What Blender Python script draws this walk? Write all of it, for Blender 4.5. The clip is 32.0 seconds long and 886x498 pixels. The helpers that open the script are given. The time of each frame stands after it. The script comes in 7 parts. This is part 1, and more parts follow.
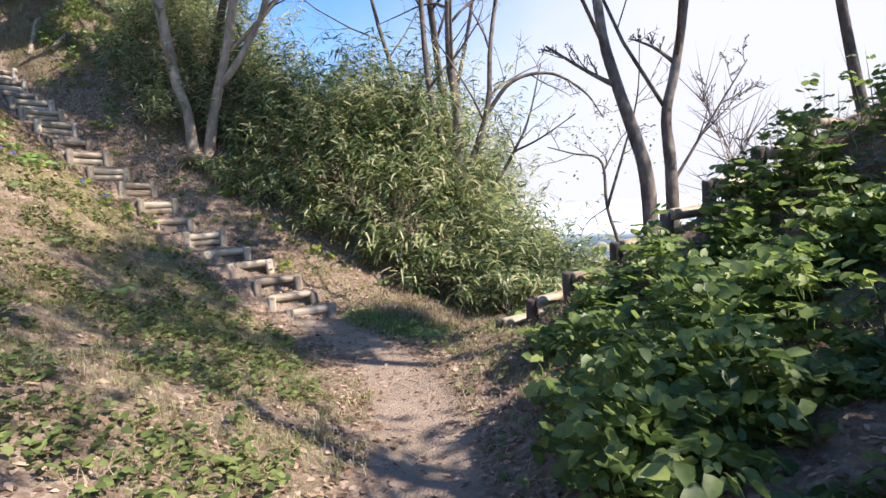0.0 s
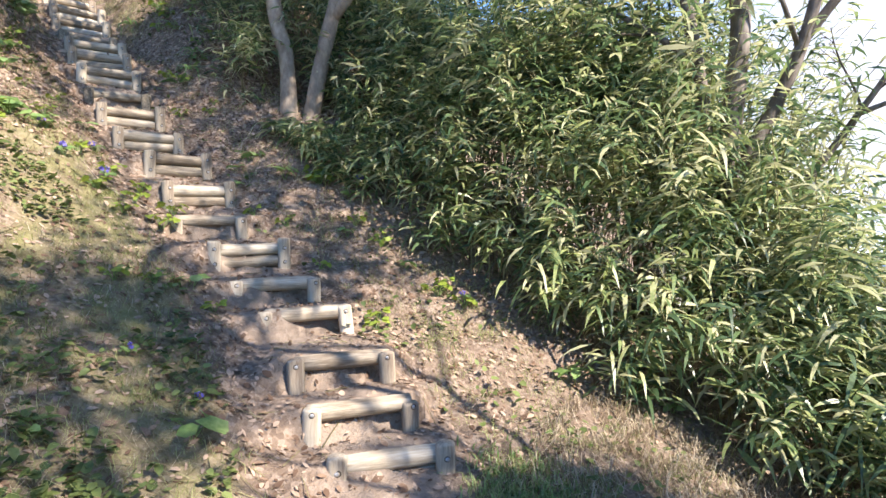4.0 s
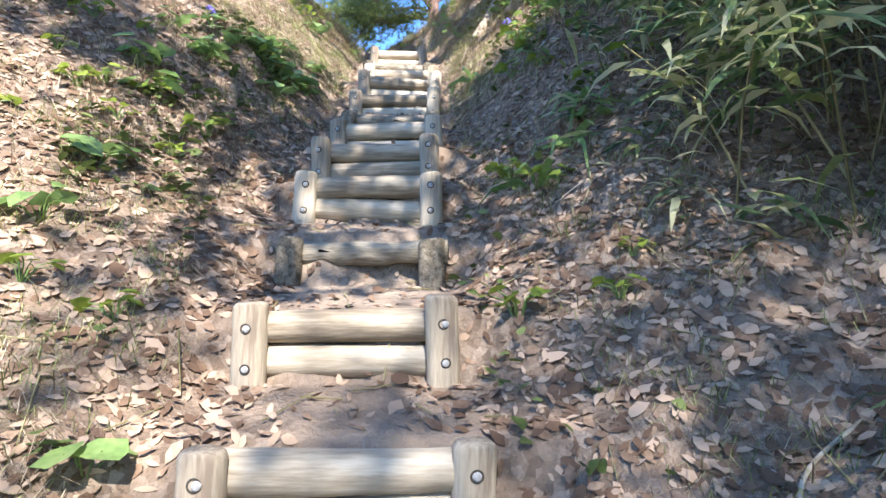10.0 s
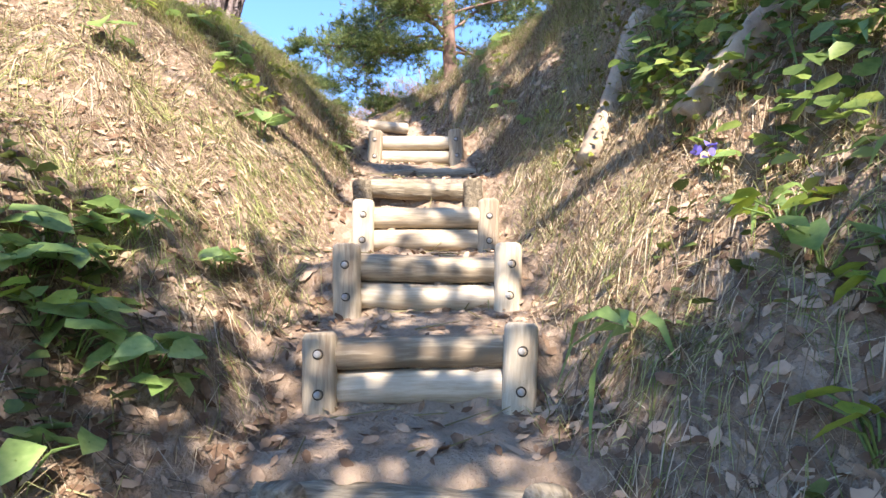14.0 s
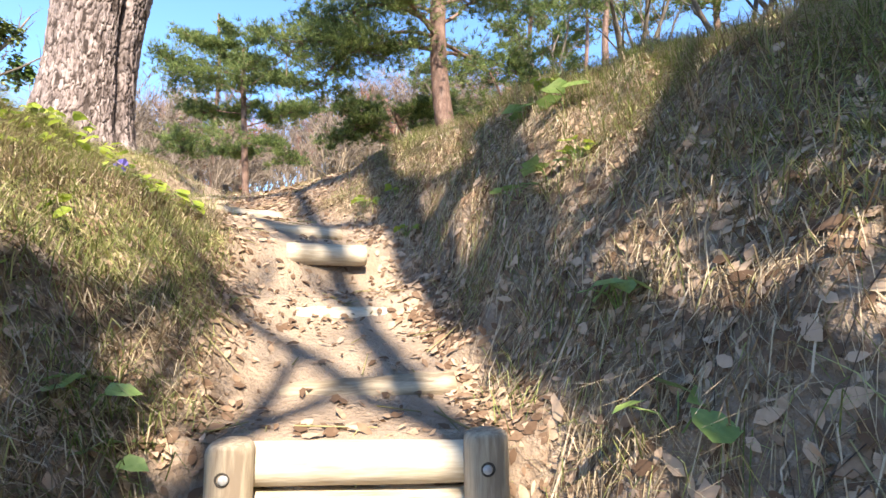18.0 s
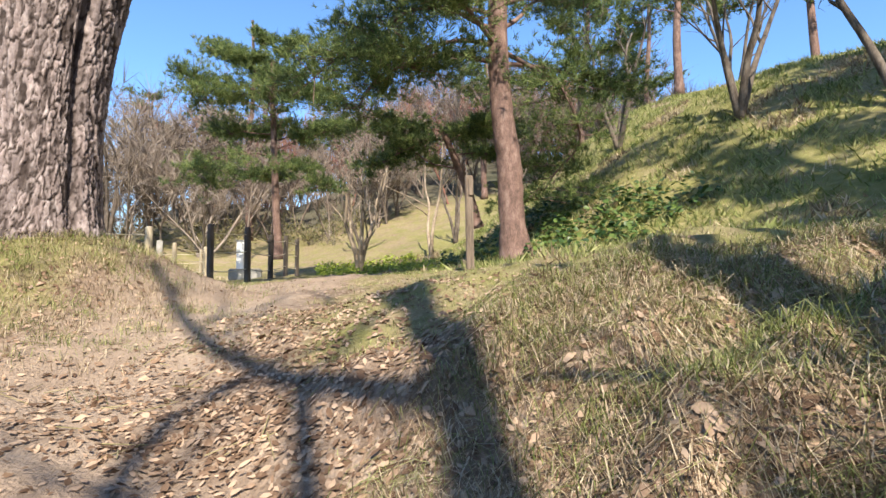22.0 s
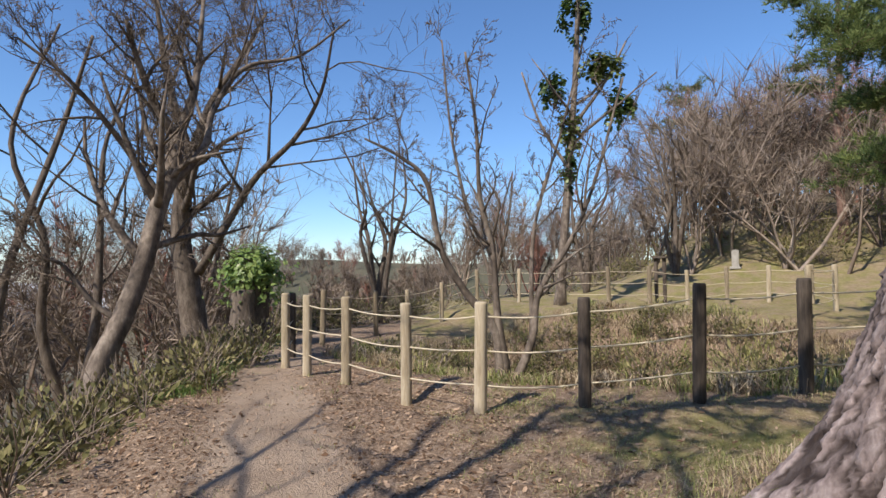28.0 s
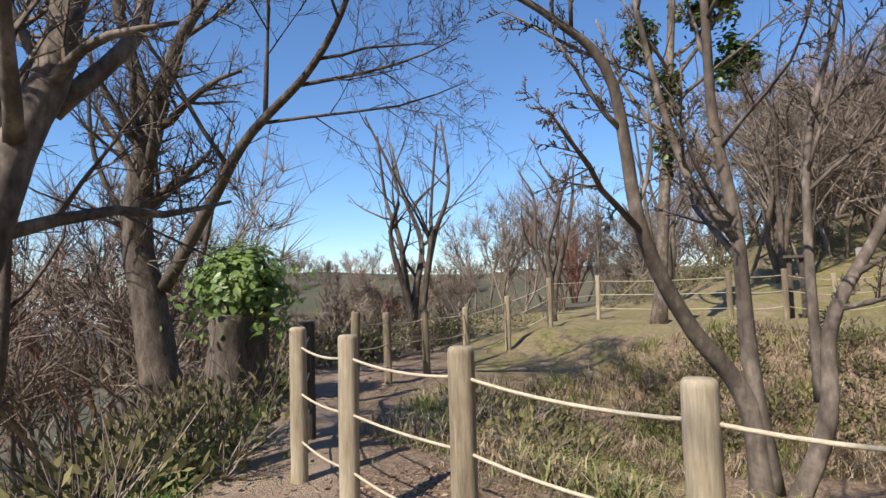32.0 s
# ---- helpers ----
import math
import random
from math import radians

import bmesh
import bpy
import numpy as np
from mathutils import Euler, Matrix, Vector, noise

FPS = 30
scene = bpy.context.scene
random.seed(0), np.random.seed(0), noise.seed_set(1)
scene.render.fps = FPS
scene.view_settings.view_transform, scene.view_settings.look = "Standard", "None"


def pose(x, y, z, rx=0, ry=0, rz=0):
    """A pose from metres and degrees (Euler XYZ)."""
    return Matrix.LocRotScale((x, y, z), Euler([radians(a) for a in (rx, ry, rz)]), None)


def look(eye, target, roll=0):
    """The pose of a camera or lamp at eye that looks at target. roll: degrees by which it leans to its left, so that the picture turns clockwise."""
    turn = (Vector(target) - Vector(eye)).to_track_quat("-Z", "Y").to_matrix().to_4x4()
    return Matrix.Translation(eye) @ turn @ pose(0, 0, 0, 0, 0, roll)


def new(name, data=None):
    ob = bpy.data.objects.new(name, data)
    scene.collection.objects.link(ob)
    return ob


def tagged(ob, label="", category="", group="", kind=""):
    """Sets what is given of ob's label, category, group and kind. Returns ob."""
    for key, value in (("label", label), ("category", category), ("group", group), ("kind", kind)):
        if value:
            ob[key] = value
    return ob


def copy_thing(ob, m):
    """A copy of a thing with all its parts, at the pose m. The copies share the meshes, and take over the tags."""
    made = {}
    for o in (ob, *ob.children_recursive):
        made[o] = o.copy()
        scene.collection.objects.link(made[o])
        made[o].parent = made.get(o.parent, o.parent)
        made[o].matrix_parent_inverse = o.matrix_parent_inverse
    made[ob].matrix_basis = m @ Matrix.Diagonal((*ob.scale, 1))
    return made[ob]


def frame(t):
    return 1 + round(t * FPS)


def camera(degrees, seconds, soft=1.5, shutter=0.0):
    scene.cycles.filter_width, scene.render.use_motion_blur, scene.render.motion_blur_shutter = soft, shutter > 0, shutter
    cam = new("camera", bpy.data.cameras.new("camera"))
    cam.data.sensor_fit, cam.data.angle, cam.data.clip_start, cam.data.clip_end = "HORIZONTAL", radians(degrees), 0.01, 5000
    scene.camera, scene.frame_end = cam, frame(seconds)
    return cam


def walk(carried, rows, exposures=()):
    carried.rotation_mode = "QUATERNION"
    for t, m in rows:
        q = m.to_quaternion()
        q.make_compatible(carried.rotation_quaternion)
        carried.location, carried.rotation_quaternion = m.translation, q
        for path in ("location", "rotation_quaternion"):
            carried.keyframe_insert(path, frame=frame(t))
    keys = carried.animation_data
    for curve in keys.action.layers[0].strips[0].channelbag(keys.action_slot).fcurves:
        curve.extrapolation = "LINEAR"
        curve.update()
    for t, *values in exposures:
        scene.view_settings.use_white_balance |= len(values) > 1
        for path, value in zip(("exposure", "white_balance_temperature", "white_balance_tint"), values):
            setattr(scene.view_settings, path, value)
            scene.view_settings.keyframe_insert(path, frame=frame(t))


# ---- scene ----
cam = camera(77.0, 32.0)
PATH = [
    (0, (1.925, 2.085, 1.99), (1.411, 4.012, 1.831), -3.3),
    (0.5, (1.803, 2.593, 1.97), (1.309, 4.528, 1.851), -2.5),
    (1, (1.649, 3.11, 1.963), (1.162, 5.043, 1.803), -2.6),
    (1.5, (1.486, 3.636, 1.946), (0.981, 5.565, 1.79), -1.3),
    (2, (1.293, 4.151, 1.955), (0.724, 6.062, 1.789), -1.8),
    (2.5, (1.011, 4.632, 2.037), (0.324, 6.504, 1.882), -0.5),
    (3, (0.808, 5.152, 2.037), (-0.07, 6.943, 1.89), -1.6),
    (3.5, (0.515, 5.643, 2.037), (-0.476, 7.374, 1.889), -1.3),
    (5.5, (-0.72, 7.428, 2.016), (-1.961, 8.995, 1.942), 1.5),
    (6, (-1.148, 7.911, 1.993), (-2.475, 9.407, 1.944), 1.3),
    (6.5, (-1.607, 8.268, 2.048), (-3.074, 9.626, 2.05), 1.3),
    (7, (-2.061, 8.525, 2.175), (-3.602, 9.798, 2.237), 1.4),
    (7.5, (-2.489, 8.706, 2.42), (-4.141, 9.83, 2.516), 1.1),
    (8, (-2.838, 8.812, 2.584), (-4.578, 9.791, 2.707), 1.3),
    (8.5, (-3.192, 9.021, 2.753), (-4.983, 9.904, 2.876), 0.3),
    (9, (-3.556, 9.07, 2.954), (-5.403, 9.829, 3.076), 0.6),
    (9.5, (-3.89, 9.195, 3.158), (-5.764, 9.879, 3.294), 0.3),
    (10, (-4.224, 9.256, 3.248), (-6.123, 9.868, 3.38), -0.2),
    (10.5, (-4.589, 9.279, 3.441), (-6.498, 9.863, 3.564), 0.1),
    (11, (-4.882, 9.391, 3.648), (-6.792, 9.969, 3.782), -0.3),
    (11.5, (-5.202, 9.414, 3.814), (-7.116, 9.976, 3.954), -0.7),
    (12, (-5.477, 9.46, 4.019), (-7.396, 10.004, 4.163), -1.0),
    (12.5, (-5.782, 9.558, 4.273), (-7.697, 10.111, 4.427), -0.9),
    (13, (-6.116, 9.548, 4.44), (-8.03, 10.104, 4.604), -0.2),
    (13.5, (-6.387, 9.635, 4.614), (-8.301, 10.187, 4.79), -0.5),
    (14, (-6.73, 9.774, 4.856), (-8.634, 10.358, 5.041), -0.5),
    (14.5, (-7.074, 9.79, 5.041), (-8.973, 10.391, 5.223), -0.0),
    (16.5, (-8.334, 10.256, 5.847), (-10.218, 10.911, 5.997), 0.4),
    (17, (-8.609, 10.356, 6.038), (-10.495, 11.006, 6.181), 0.2),
    (17.5, (-8.906, 10.362, 6.244), (-10.792, 11.011, 6.389), 0.6),
    (18, (-9.216, 10.49, 6.397), (-11.104, 11.136, 6.534), 0.2),
    (18.5, (-9.515, 10.562, 6.545), (-11.408, 11.195, 6.675), -0.3),
    (19, (-9.764, 10.548, 6.778), (-11.659, 11.176, 6.902), 0.2),
    (19.5, (-10.033, 10.656, 6.945), (-11.93, 11.278, 7.069), -0.2),
    (20, (-10.256, 10.695, 7.107), (-12.155, 11.313, 7.23), 0.1),
    (20.5, (-10.515, 10.712, 7.262), (-12.417, 11.317, 7.389), 0.2),
    (21, (-10.787, 10.8, 7.415), (-12.692, 11.393, 7.54), -0.1),
    (21.5, (-11.077, 10.791, 7.516), (-12.997, 11.34, 7.643), -0.1),
    (22, (-11.391, 10.806, 7.664), (-13.322, 11.312, 7.785), -0.1),
    (22.5, (-11.696, 10.828, 7.82), (-13.651, 11.227, 7.943), -0.3),
    (23, (-12.006, 10.79, 7.957), (-13.984, 11.06, 8.082), -0.3),
    (23.5, (-12.26, 10.742, 8.046), (-14.249, 10.902, 8.17), -0.3),
    (24, (-12.487, 10.674, 8.22), (-14.482, 10.599, 8.339), -0.5),
    (24.5, (-12.672, 10.429, 8.325), (-14.641, 10.097, 8.444), -0.4),
    (25, (-12.974, 10.077, 8.388), (-14.88, 9.484, 8.509), -0.1),
    (25.5, (-13.291, 9.66, 8.411), (-15.075, 8.762, 8.524), -0.3),
    (26, (-13.513, 9.22, 8.479), (-15.2, 8.15, 8.575), -0.2),
    (26.5, (-13.817, 8.794, 8.532), (-15.468, 7.669, 8.62), -0.3),
    (28.5, (-15.127, 7.204, 8.664), (-16.781, 6.083, 8.762), -0.3),
    (29, (-15.513, 6.685, 8.614), (-17.176, 5.579, 8.711), -0.2),
    (29.5, (-15.799, 6.228, 8.636), (-17.455, 5.111, 8.73), -0.2),
    (30, (-16.151, 5.829, 8.633), (-17.797, 4.697, 8.734), -0.3),
    (30.5, (-16.542, 5.409, 8.652), (-18.183, 4.27, 8.757), -0.4),
    (31, (-16.914, 4.992, 8.642), (-18.551, 3.849, 8.766), -0.4),
    (32, (-17.581, 4.223, 8.678), (-19.222, 3.087, 8.811), -1.3),
]
walk(cam, [(t, look(eye, target, roll)) for t, eye, target, roll in PATH], exposures=[(0, 1.18, 6550, 15), (2, 1.33, 6550, 15), (3.5, 1.5, 6400, 14), (6, 2.0, 6500, 13), (9, 2.0, 6000, 11), (10, 1.95, 6000, 11), (11, 2.0, 6300, 12), (12, 2.25, 6700, 15), (13, 2.27, 7000, 16), (14, 2.02, 6800, 15), (17, 1.85, 7500, 14), (18, 1.82, 7200, 11), (20, 1.45, 7100, 10), (23, 1.05, 6900, 10), (26, 0.4, 6800, 13), (32, 0.42, 6800, 12)])

# ---- light ----
SUN_EL, SUN_AZ = radians(46), radians(-7)          # the sun stands over +x, a little towards -y
to_sun = Vector((math.cos(SUN_EL) * math.cos(SUN_AZ), math.cos(SUN_EL) * math.sin(SUN_AZ), math.sin(SUN_EL)))
world = bpy.data.worlds.new("sky")
world.use_nodes = True
scene.world = world
wn = world.node_tree.nodes
sky = wn.new("ShaderNodeTexSky")
sky.sky_type, sky.sun_disc = "NISHITA", False
sky.sun_elevation, sky.sun_rotation = SUN_EL, radians(90) - SUN_AZ
sky.air_density, sky.dust_density, sky.ozone_density = 1.2, 0.3, 9.0
sky.altitude = 1200
wn["Background"].inputs["Strength"].default_value = 0.138
tone = wn.new("ShaderNodeHueSaturation")
tone.inputs["Saturation"].default_value = 1.04
world.node_tree.links.new(sky.outputs["Color"], tone.inputs["Color"])
wl = world.node_tree.links
sky_at = wn.new("ShaderNodeTexCoord")
toward = wn.new("ShaderNodeVectorMath")
toward.operation = "DOT_PRODUCT"
toward.inputs[1].default_value = (0.62, 0.74, -0.42)
wl.new(sky_at.outputs["Generated"], toward.inputs[0])
wisps = wn.new("ShaderNodeTexNoise")
wisps.inputs["Scale"].default_value, wisps.inputs["Detail"].default_value = 3.5, 5
wl.new(sky_at.outputs["Generated"], wisps.inputs["Vector"])
veil = wn.new("ShaderNodeMath")
veil.operation = "MULTIPLY_ADD"
veil.inputs[1].default_value = 0.5
wl.new(wisps.outputs["Fac"], veil.inputs[0])
wl.new(toward.outputs["Value"], veil.inputs[2])
cover = wn.new("ShaderNodeMapRange")
cover.interpolation_type = "SMOOTHSTEP"
cover.inputs["From Min"].default_value, cover.inputs["From Max"].default_value = 0.45, 0.95
wl.new(veil.outputs[0], cover.inputs["Value"])
cloud = wn.new("ShaderNodeMix")
cloud.data_type = "RGBA"
cloud.inputs["B"].default_value = (3.0, 3.15, 3.6, 1)
wl.new(cover.outputs["Result"], cloud.inputs["Factor"])
wl.new(tone.outputs["Color"], cloud.inputs["A"])
wl.new(cloud.outputs["Result"], wn["Background"].inputs["Color"])
lamp = bpy.data.lights.new("sun", "SUN")
lamp.energy, lamp.angle, lamp.color = 4.9, radians(0.55), (1.0, 0.93, 0.835)
sun = new("sun", lamp)
sun.matrix_world = look(to_sun * 60, (0, 0, 0))

# ---- small tools ----
rng = np.random.default_rng(7)


def np_mesh(name, verts, *faces, smooth=False):
    """A mesh from an array of places and arrays of faces, each array with one count of corners."""
    me = bpy.data.meshes.new(name)
    verts = np.asarray(verts, np.float32)
    me.vertices.add(len(verts))
    me.vertices.foreach_set("co", verts.ravel())
    faces = [np.asarray(f, np.int32) for f in faces if len(f)]
    me.loops.add(sum(f.size for f in faces))
    me.loops.foreach_set("vertex_index", np.concatenate([f.ravel() for f in faces]))
    counts = np.concatenate([np.full(len(f), f.shape[1], np.int32) for f in faces])
    me.polygons.add(len(counts))
    me.polygons.foreach_set("loop_start", np.concatenate([[0], np.cumsum(counts)[:-1]]).astype(np.int32))
    me.polygons.foreach_set("loop_total", counts)
    if smooth:
        me.polygons.foreach_set("use_smooth", np.ones(len(counts), bool))
    me.update(calc_edges=True)
    me.validate()
    return me


class Pile:
    """Gathers many pieces into one mesh."""

    def __init__(self):
        self.v, self.f, self.n = [], {}, 0

    def add(self, verts, *faces):
        for f in faces:
            f = np.asarray(f)
            self.f.setdefault(f.shape[1], []).append(f + self.n)
        self.v.append(np.asarray(verts, float))
        self.n += len(verts)

    def mesh(self, name, smooth=False):
        return np_mesh(name, np.concatenate(self.v), *[np.concatenate(f) for f in self.f.values()], smooth=smooth)


def thing(name, label, category, at=(0, 0, 0), group="", kind="", data=None):
    ob = new(name, data)
    ob.location = at
    return tagged(ob, label, category, group, kind)


MASSES = ("branchwork", "twigs", "leaves", "canes", "crown", "stalks", "moss", "ivy", "grey_trees", "red_trees")


def part(name, data, material, parent, label=""):
    """One mesh (or bmesh) as a part of a thing, given in the thing's own space."""
    if isinstance(data, bmesh.types.BMesh):
        me = bpy.data.meshes.new(name)
        data.to_mesh(me)
        data.free()
        data = me
    if not data.materials:
        data.materials.append(material)
    ob = new(name, data)
    ob.parent = parent
    return tagged(ob, label, kind="stuff" if name in MASSES else "")


def tube(points, radii, sides=8, rough=0.0, seed=0, cap=True):
    """Rings round a line: places and faces of a round, tapering limb."""
    p, r = np.asarray(points, float), np.asarray(radii, float)
    way = np.gradient(p, axis=0)
    way /= np.linalg.norm(way, axis=1, keepdims=True) + 1e-9
    side = np.cross(way, (0.31, 0.23, 0.92))
    side /= np.linalg.norm(side, axis=1, keepdims=True) + 1e-9
    up = np.cross(side, way)
    a = np.linspace(0, 2 * np.pi, sides, endpoint=False)
    rr = r[:, None] * np.ones(sides)
    if rough:
        rr = rr * (1 + rough * np.random.default_rng(seed).normal(size=rr.shape))
    v = p[:, None] + rr[..., None] * (np.cos(a)[None, :, None] * side[:, None] + np.sin(a)[None, :, None] * up[:, None])
    n = len(p)
    i, j = np.meshgrid(np.arange(n - 1), np.arange(sides), indexing="ij")
    k = (j + 1) % sides
    quads = np.stack([i * sides + j, i * sides + k, (i + 1) * sides + k, (i + 1) * sides + j], -1).reshape(-1, 4)
    v = v.reshape(-1, 3)
    if cap:
        v = np.concatenate([v, p[[0, -1]]])
        c = np.arange(sides)
        low = np.stack([np.full(sides, n * sides), (c + 1) % sides, c], -1)
        top = np.stack([np.full(sides, n * sides + 1), (n - 1) * sides + c, (n - 1) * sides + (c + 1) % sides], -1)
        return v, quads, np.concatenate([low, top])
    return v, quads


def smooth_line(points, n):
    """A rounded line through the points, with n places."""
    p = np.asarray(points, float)
    q = np.concatenate([[2 * p[0] - p[1]], p, [2 * p[-1] - p[-2]]])
    out = []
    for u in np.linspace(0, len(p) - 1 - 1e-6, n):
        i = int(u)
        t = u - i
        a, b, c, d = q[i : i + 4]
        out.append(0.5 * (2 * b + (c - a) * t + (2 * a - 5 * b + 4 * c - d) * t**2 + (3 * b - a - 3 * c + d) * t**3))
    return np.array(out)


# ---- materials ----
def mat(name, colours, scale=6.0, stretch=(1, 1, 1), rough=0.85, bump=0.4, fine=60.0, island=0.0, each=0.0, leaf=0.0, patch=0.35, depth=0.01, spec=0.3):
    """A surface with grain at two sizes. island, each: how far single leaves or pieces differ; leaf: how much light passes through."""
    m = bpy.data.materials.new(name)
    m.use_nodes = True
    nt = m.node_tree
    N, L = nt.nodes, nt.links
    b = N["Principled BSDF"]
    co = N.new("ShaderNodeTexCoord")
    mp = N.new("ShaderNodeMapping")
    mp.inputs["Scale"].default_value = stretch
    L.new(co.outputs["Object"], mp.inputs["Vector"])
    n1 = N.new("ShaderNodeTexNoise")
    n1.inputs["Scale"].default_value, n1.inputs["Detail"].default_value, n1.inputs["Roughness"].default_value = scale, 6, 0.65
    n2 = N.new("ShaderNodeTexNoise")
    n2.inputs["Scale"].default_value, n2.inputs["Detail"].default_value = fine, 4
    for n in (n1, n2):
        L.new(mp.outputs["Vector"], n.inputs["Vector"])
    ramp = N.new("ShaderNodeValToRGB")
    el = ramp.color_ramp.elements
    while len(el) < len(colours):
        el.new(0.5)
    for k, (e, c) in enumerate(zip(el, colours)):
        e.position, e.color = 0.28 + 0.44 * k / max(1, len(colours) - 1), (*c, 1)
    mix = N.new("ShaderNodeMath")
    mix.operation = "MULTIPLY_ADD"
    mix.inputs[1].default_value, mix.inputs[2].default_value = patch, 0.5 - patch / 2
    L.new(n2.outputs["Fac"], mix.inputs[0])
    add = N.new("ShaderNodeMath")
    add.operation = "ADD"
    L.new(n1.outputs["Fac"], add.inputs[0])
    L.new(mix.outputs[0], add.inputs[1])
    sub = N.new("ShaderNodeMath")
    sub.operation = "SUBTRACT"
    sub.inputs[1].default_value = 0.5
    L.new(add.outputs[0], sub.inputs[0])
    fac = sub.outputs[0]
    if island or each:
        g = N.new("ShaderNodeNewGeometry") if island else N.new("ShaderNodeObjectInfo")
        s = N.new("ShaderNodeMath")
        s.operation = "MULTIPLY_ADD"
        s.inputs[1].default_value = island or each
        L.new(g.outputs["Random Per Island" if island else "Random"], s.inputs[0])
        t = N.new("ShaderNodeMath")
        t.operation = "SUBTRACT"
        t.inputs[1].default_value = (island or each) / 2
        L.new(fac, s.inputs[2])
        L.new(s.outputs[0], t.inputs[0])
        fac = t.outputs[0]
    L.new(fac, ramp.inputs["Fac"])
    L.new(ramp.outputs["Color"], b.inputs["Base Color"])
    b.inputs["Roughness"].default_value = rough
    b.inputs["Specular IOR Level"].default_value = spec
    if bump:
        bp = N.new("ShaderNodeBump")
        bp.inputs["Strength"].default_value, bp.inputs["Distance"].default_value = bump, depth
        L.new(add.outputs[0], bp.inputs["Height"])
        L.new(bp.outputs["Normal"], b.inputs["Normal"])
    if leaf:
        tr = N.new("ShaderNodeBsdfTranslucent")
        L.new(ramp.outputs["Color"], tr.inputs["Color"])
        ms = N.new("ShaderNodeMixShader")
        ms.inputs["Fac"].default_value = leaf
        L.new(b.outputs[0], ms.inputs[1])
        L.new(tr.outputs[0], ms.inputs[2])
        L.new(ms.outputs[0], N["Material Output"].inputs["Surface"])
    return m


LOG = mat("weathered_log", [(0.17, 0.13, 0.088), (0.35, 0.288, 0.205), (0.5, 0.435, 0.335)], 3.0, (1, 9, 9), bump=0.5, fine=14, each=0.35, depth=0.006)
POST = mat("weathered_post", [(0.19, 0.145, 0.102), (0.345, 0.285, 0.205), (0.475, 0.41, 0.31)], 3.0, (9, 9, 1), bump=0.5, fine=14, each=0.3, depth=0.006)
ROTTEN = mat("rotten_log", [(0.085, 0.068, 0.046), (0.185, 0.152, 0.106), (0.31, 0.265, 0.195)], 4.0, (1, 7, 7), bump=0.9, fine=16, each=0.3, depth=0.012)
STEEL = mat("grey_bolt", [(0.22, 0.21, 0.2), (0.4, 0.39, 0.37)], 30, rough=0.5, bump=0.2, fine=120, spec=0.5)
# near-black colour stands in for the shade inside the bolt's recess
RECESS_SHADE = mat("recess_shade", [(0.03, 0.025, 0.02), (0.06, 0.05, 0.04)], 30, rough=0.95)
FENCE = mat("fence_post_wood", [(0.16, 0.13, 0.09), (0.30, 0.25, 0.17), (0.44, 0.38, 0.28)], 2.5, (8, 8, 0.8), bump=0.6, fine=16, each=0.4, depth=0.008)
DARKPOST = mat("dark_post_wood", [(0.035, 0.028, 0.022), (0.075, 0.06, 0.048), (0.13, 0.11, 0.09)], 2.5, (8, 8, 0.8), bump=0.6, fine=16, each=0.3, depth=0.008)
ROPE = mat("pale_rope", [(0.42, 0.36, 0.25), (0.6, 0.54, 0.42)], 40, bump=0.5, fine=160)
BARK = mat("grey_bark", [(0.045, 0.036, 0.03), (0.11, 0.088, 0.07), (0.2, 0.17, 0.14)], 5, (2, 2, 0.7), bump=0.8, fine=30, depth=0.015)
TWIN = mat("smooth_pale_bark", [(0.15, 0.11, 0.078), (0.29, 0.228, 0.165), (0.45, 0.375, 0.285)], 5, (1, 1, 0.5), bump=0.6, fine=24, depth=0.01)
MAPLEBARK = mat("brown_grey_bark", [(0.05, 0.04, 0.032), (0.135, 0.11, 0.09), (0.30, 0.255, 0.21)], 5, (1, 1, 0.5), bump=0.6, fine=24, depth=0.01)
TWIG = mat("dark_twig", [(0.05, 0.038, 0.03), (0.115, 0.09, 0.07), (0.2, 0.165, 0.13)], 9, bump=0.3)
REDBARK = mat("red_pine_bark", [(0.075, 0.05, 0.042), (0.17, 0.105, 0.085), (0.29, 0.2, 0.165)], 6, (1.5, 1.5, 0.7), bump=0.9, fine=40, depth=0.02)
NEEDLE = mat("pine_needles", [(0.055, 0.085, 0.033), (0.13, 0.185, 0.058), (0.24, 0.285, 0.095)], 1.2, island=0.5, leaf=0.4, rough=0.6, bump=0)
SASA = mat("bamboo_grass_leaf", [(0.075, 0.125, 0.054), (0.165, 0.238, 0.095), (0.35, 0.39, 0.14), (0.56, 0.54, 0.31)], 1.1, island=0.65, leaf=0.5, rough=0.38, bump=0, spec=0.65)
CULM = mat("dry_culm", [(0.14, 0.12, 0.05), (0.3, 0.26, 0.13)], 6, island=0.5)
BROAD = mat("fresh_broad_leaf", [(0.08, 0.13, 0.035), (0.16, 0.235, 0.06), (0.30, 0.37, 0.10)], 3, island=0.45, leaf=0.52, rough=0.45, bump=0, spec=0.5)
IVY = mat("ivy_leaf", [(0.02, 0.05, 0.014), (0.05, 0.10, 0.022), (0.12, 0.17, 0.04)], 2, island=0.5, leaf=0.25, rough=0.45, bump=0, spec=0.5)
HERB = mat("young_herb_leaf", [(0.12, 0.195, 0.055), (0.22, 0.33, 0.095), (0.35, 0.45, 0.16)], 4, island=0.4, leaf=0.45, rough=0.42, bump=0, spec=0.6)
DEADLEAF = mat("dry_fallen_leaf", [(0.12, 0.074, 0.048), (0.235, 0.155, 0.102), (0.42, 0.305, 0.215)], 2.0, island=0.75, leaf=0.12, rough=0.9, bump=0, spec=0.1)
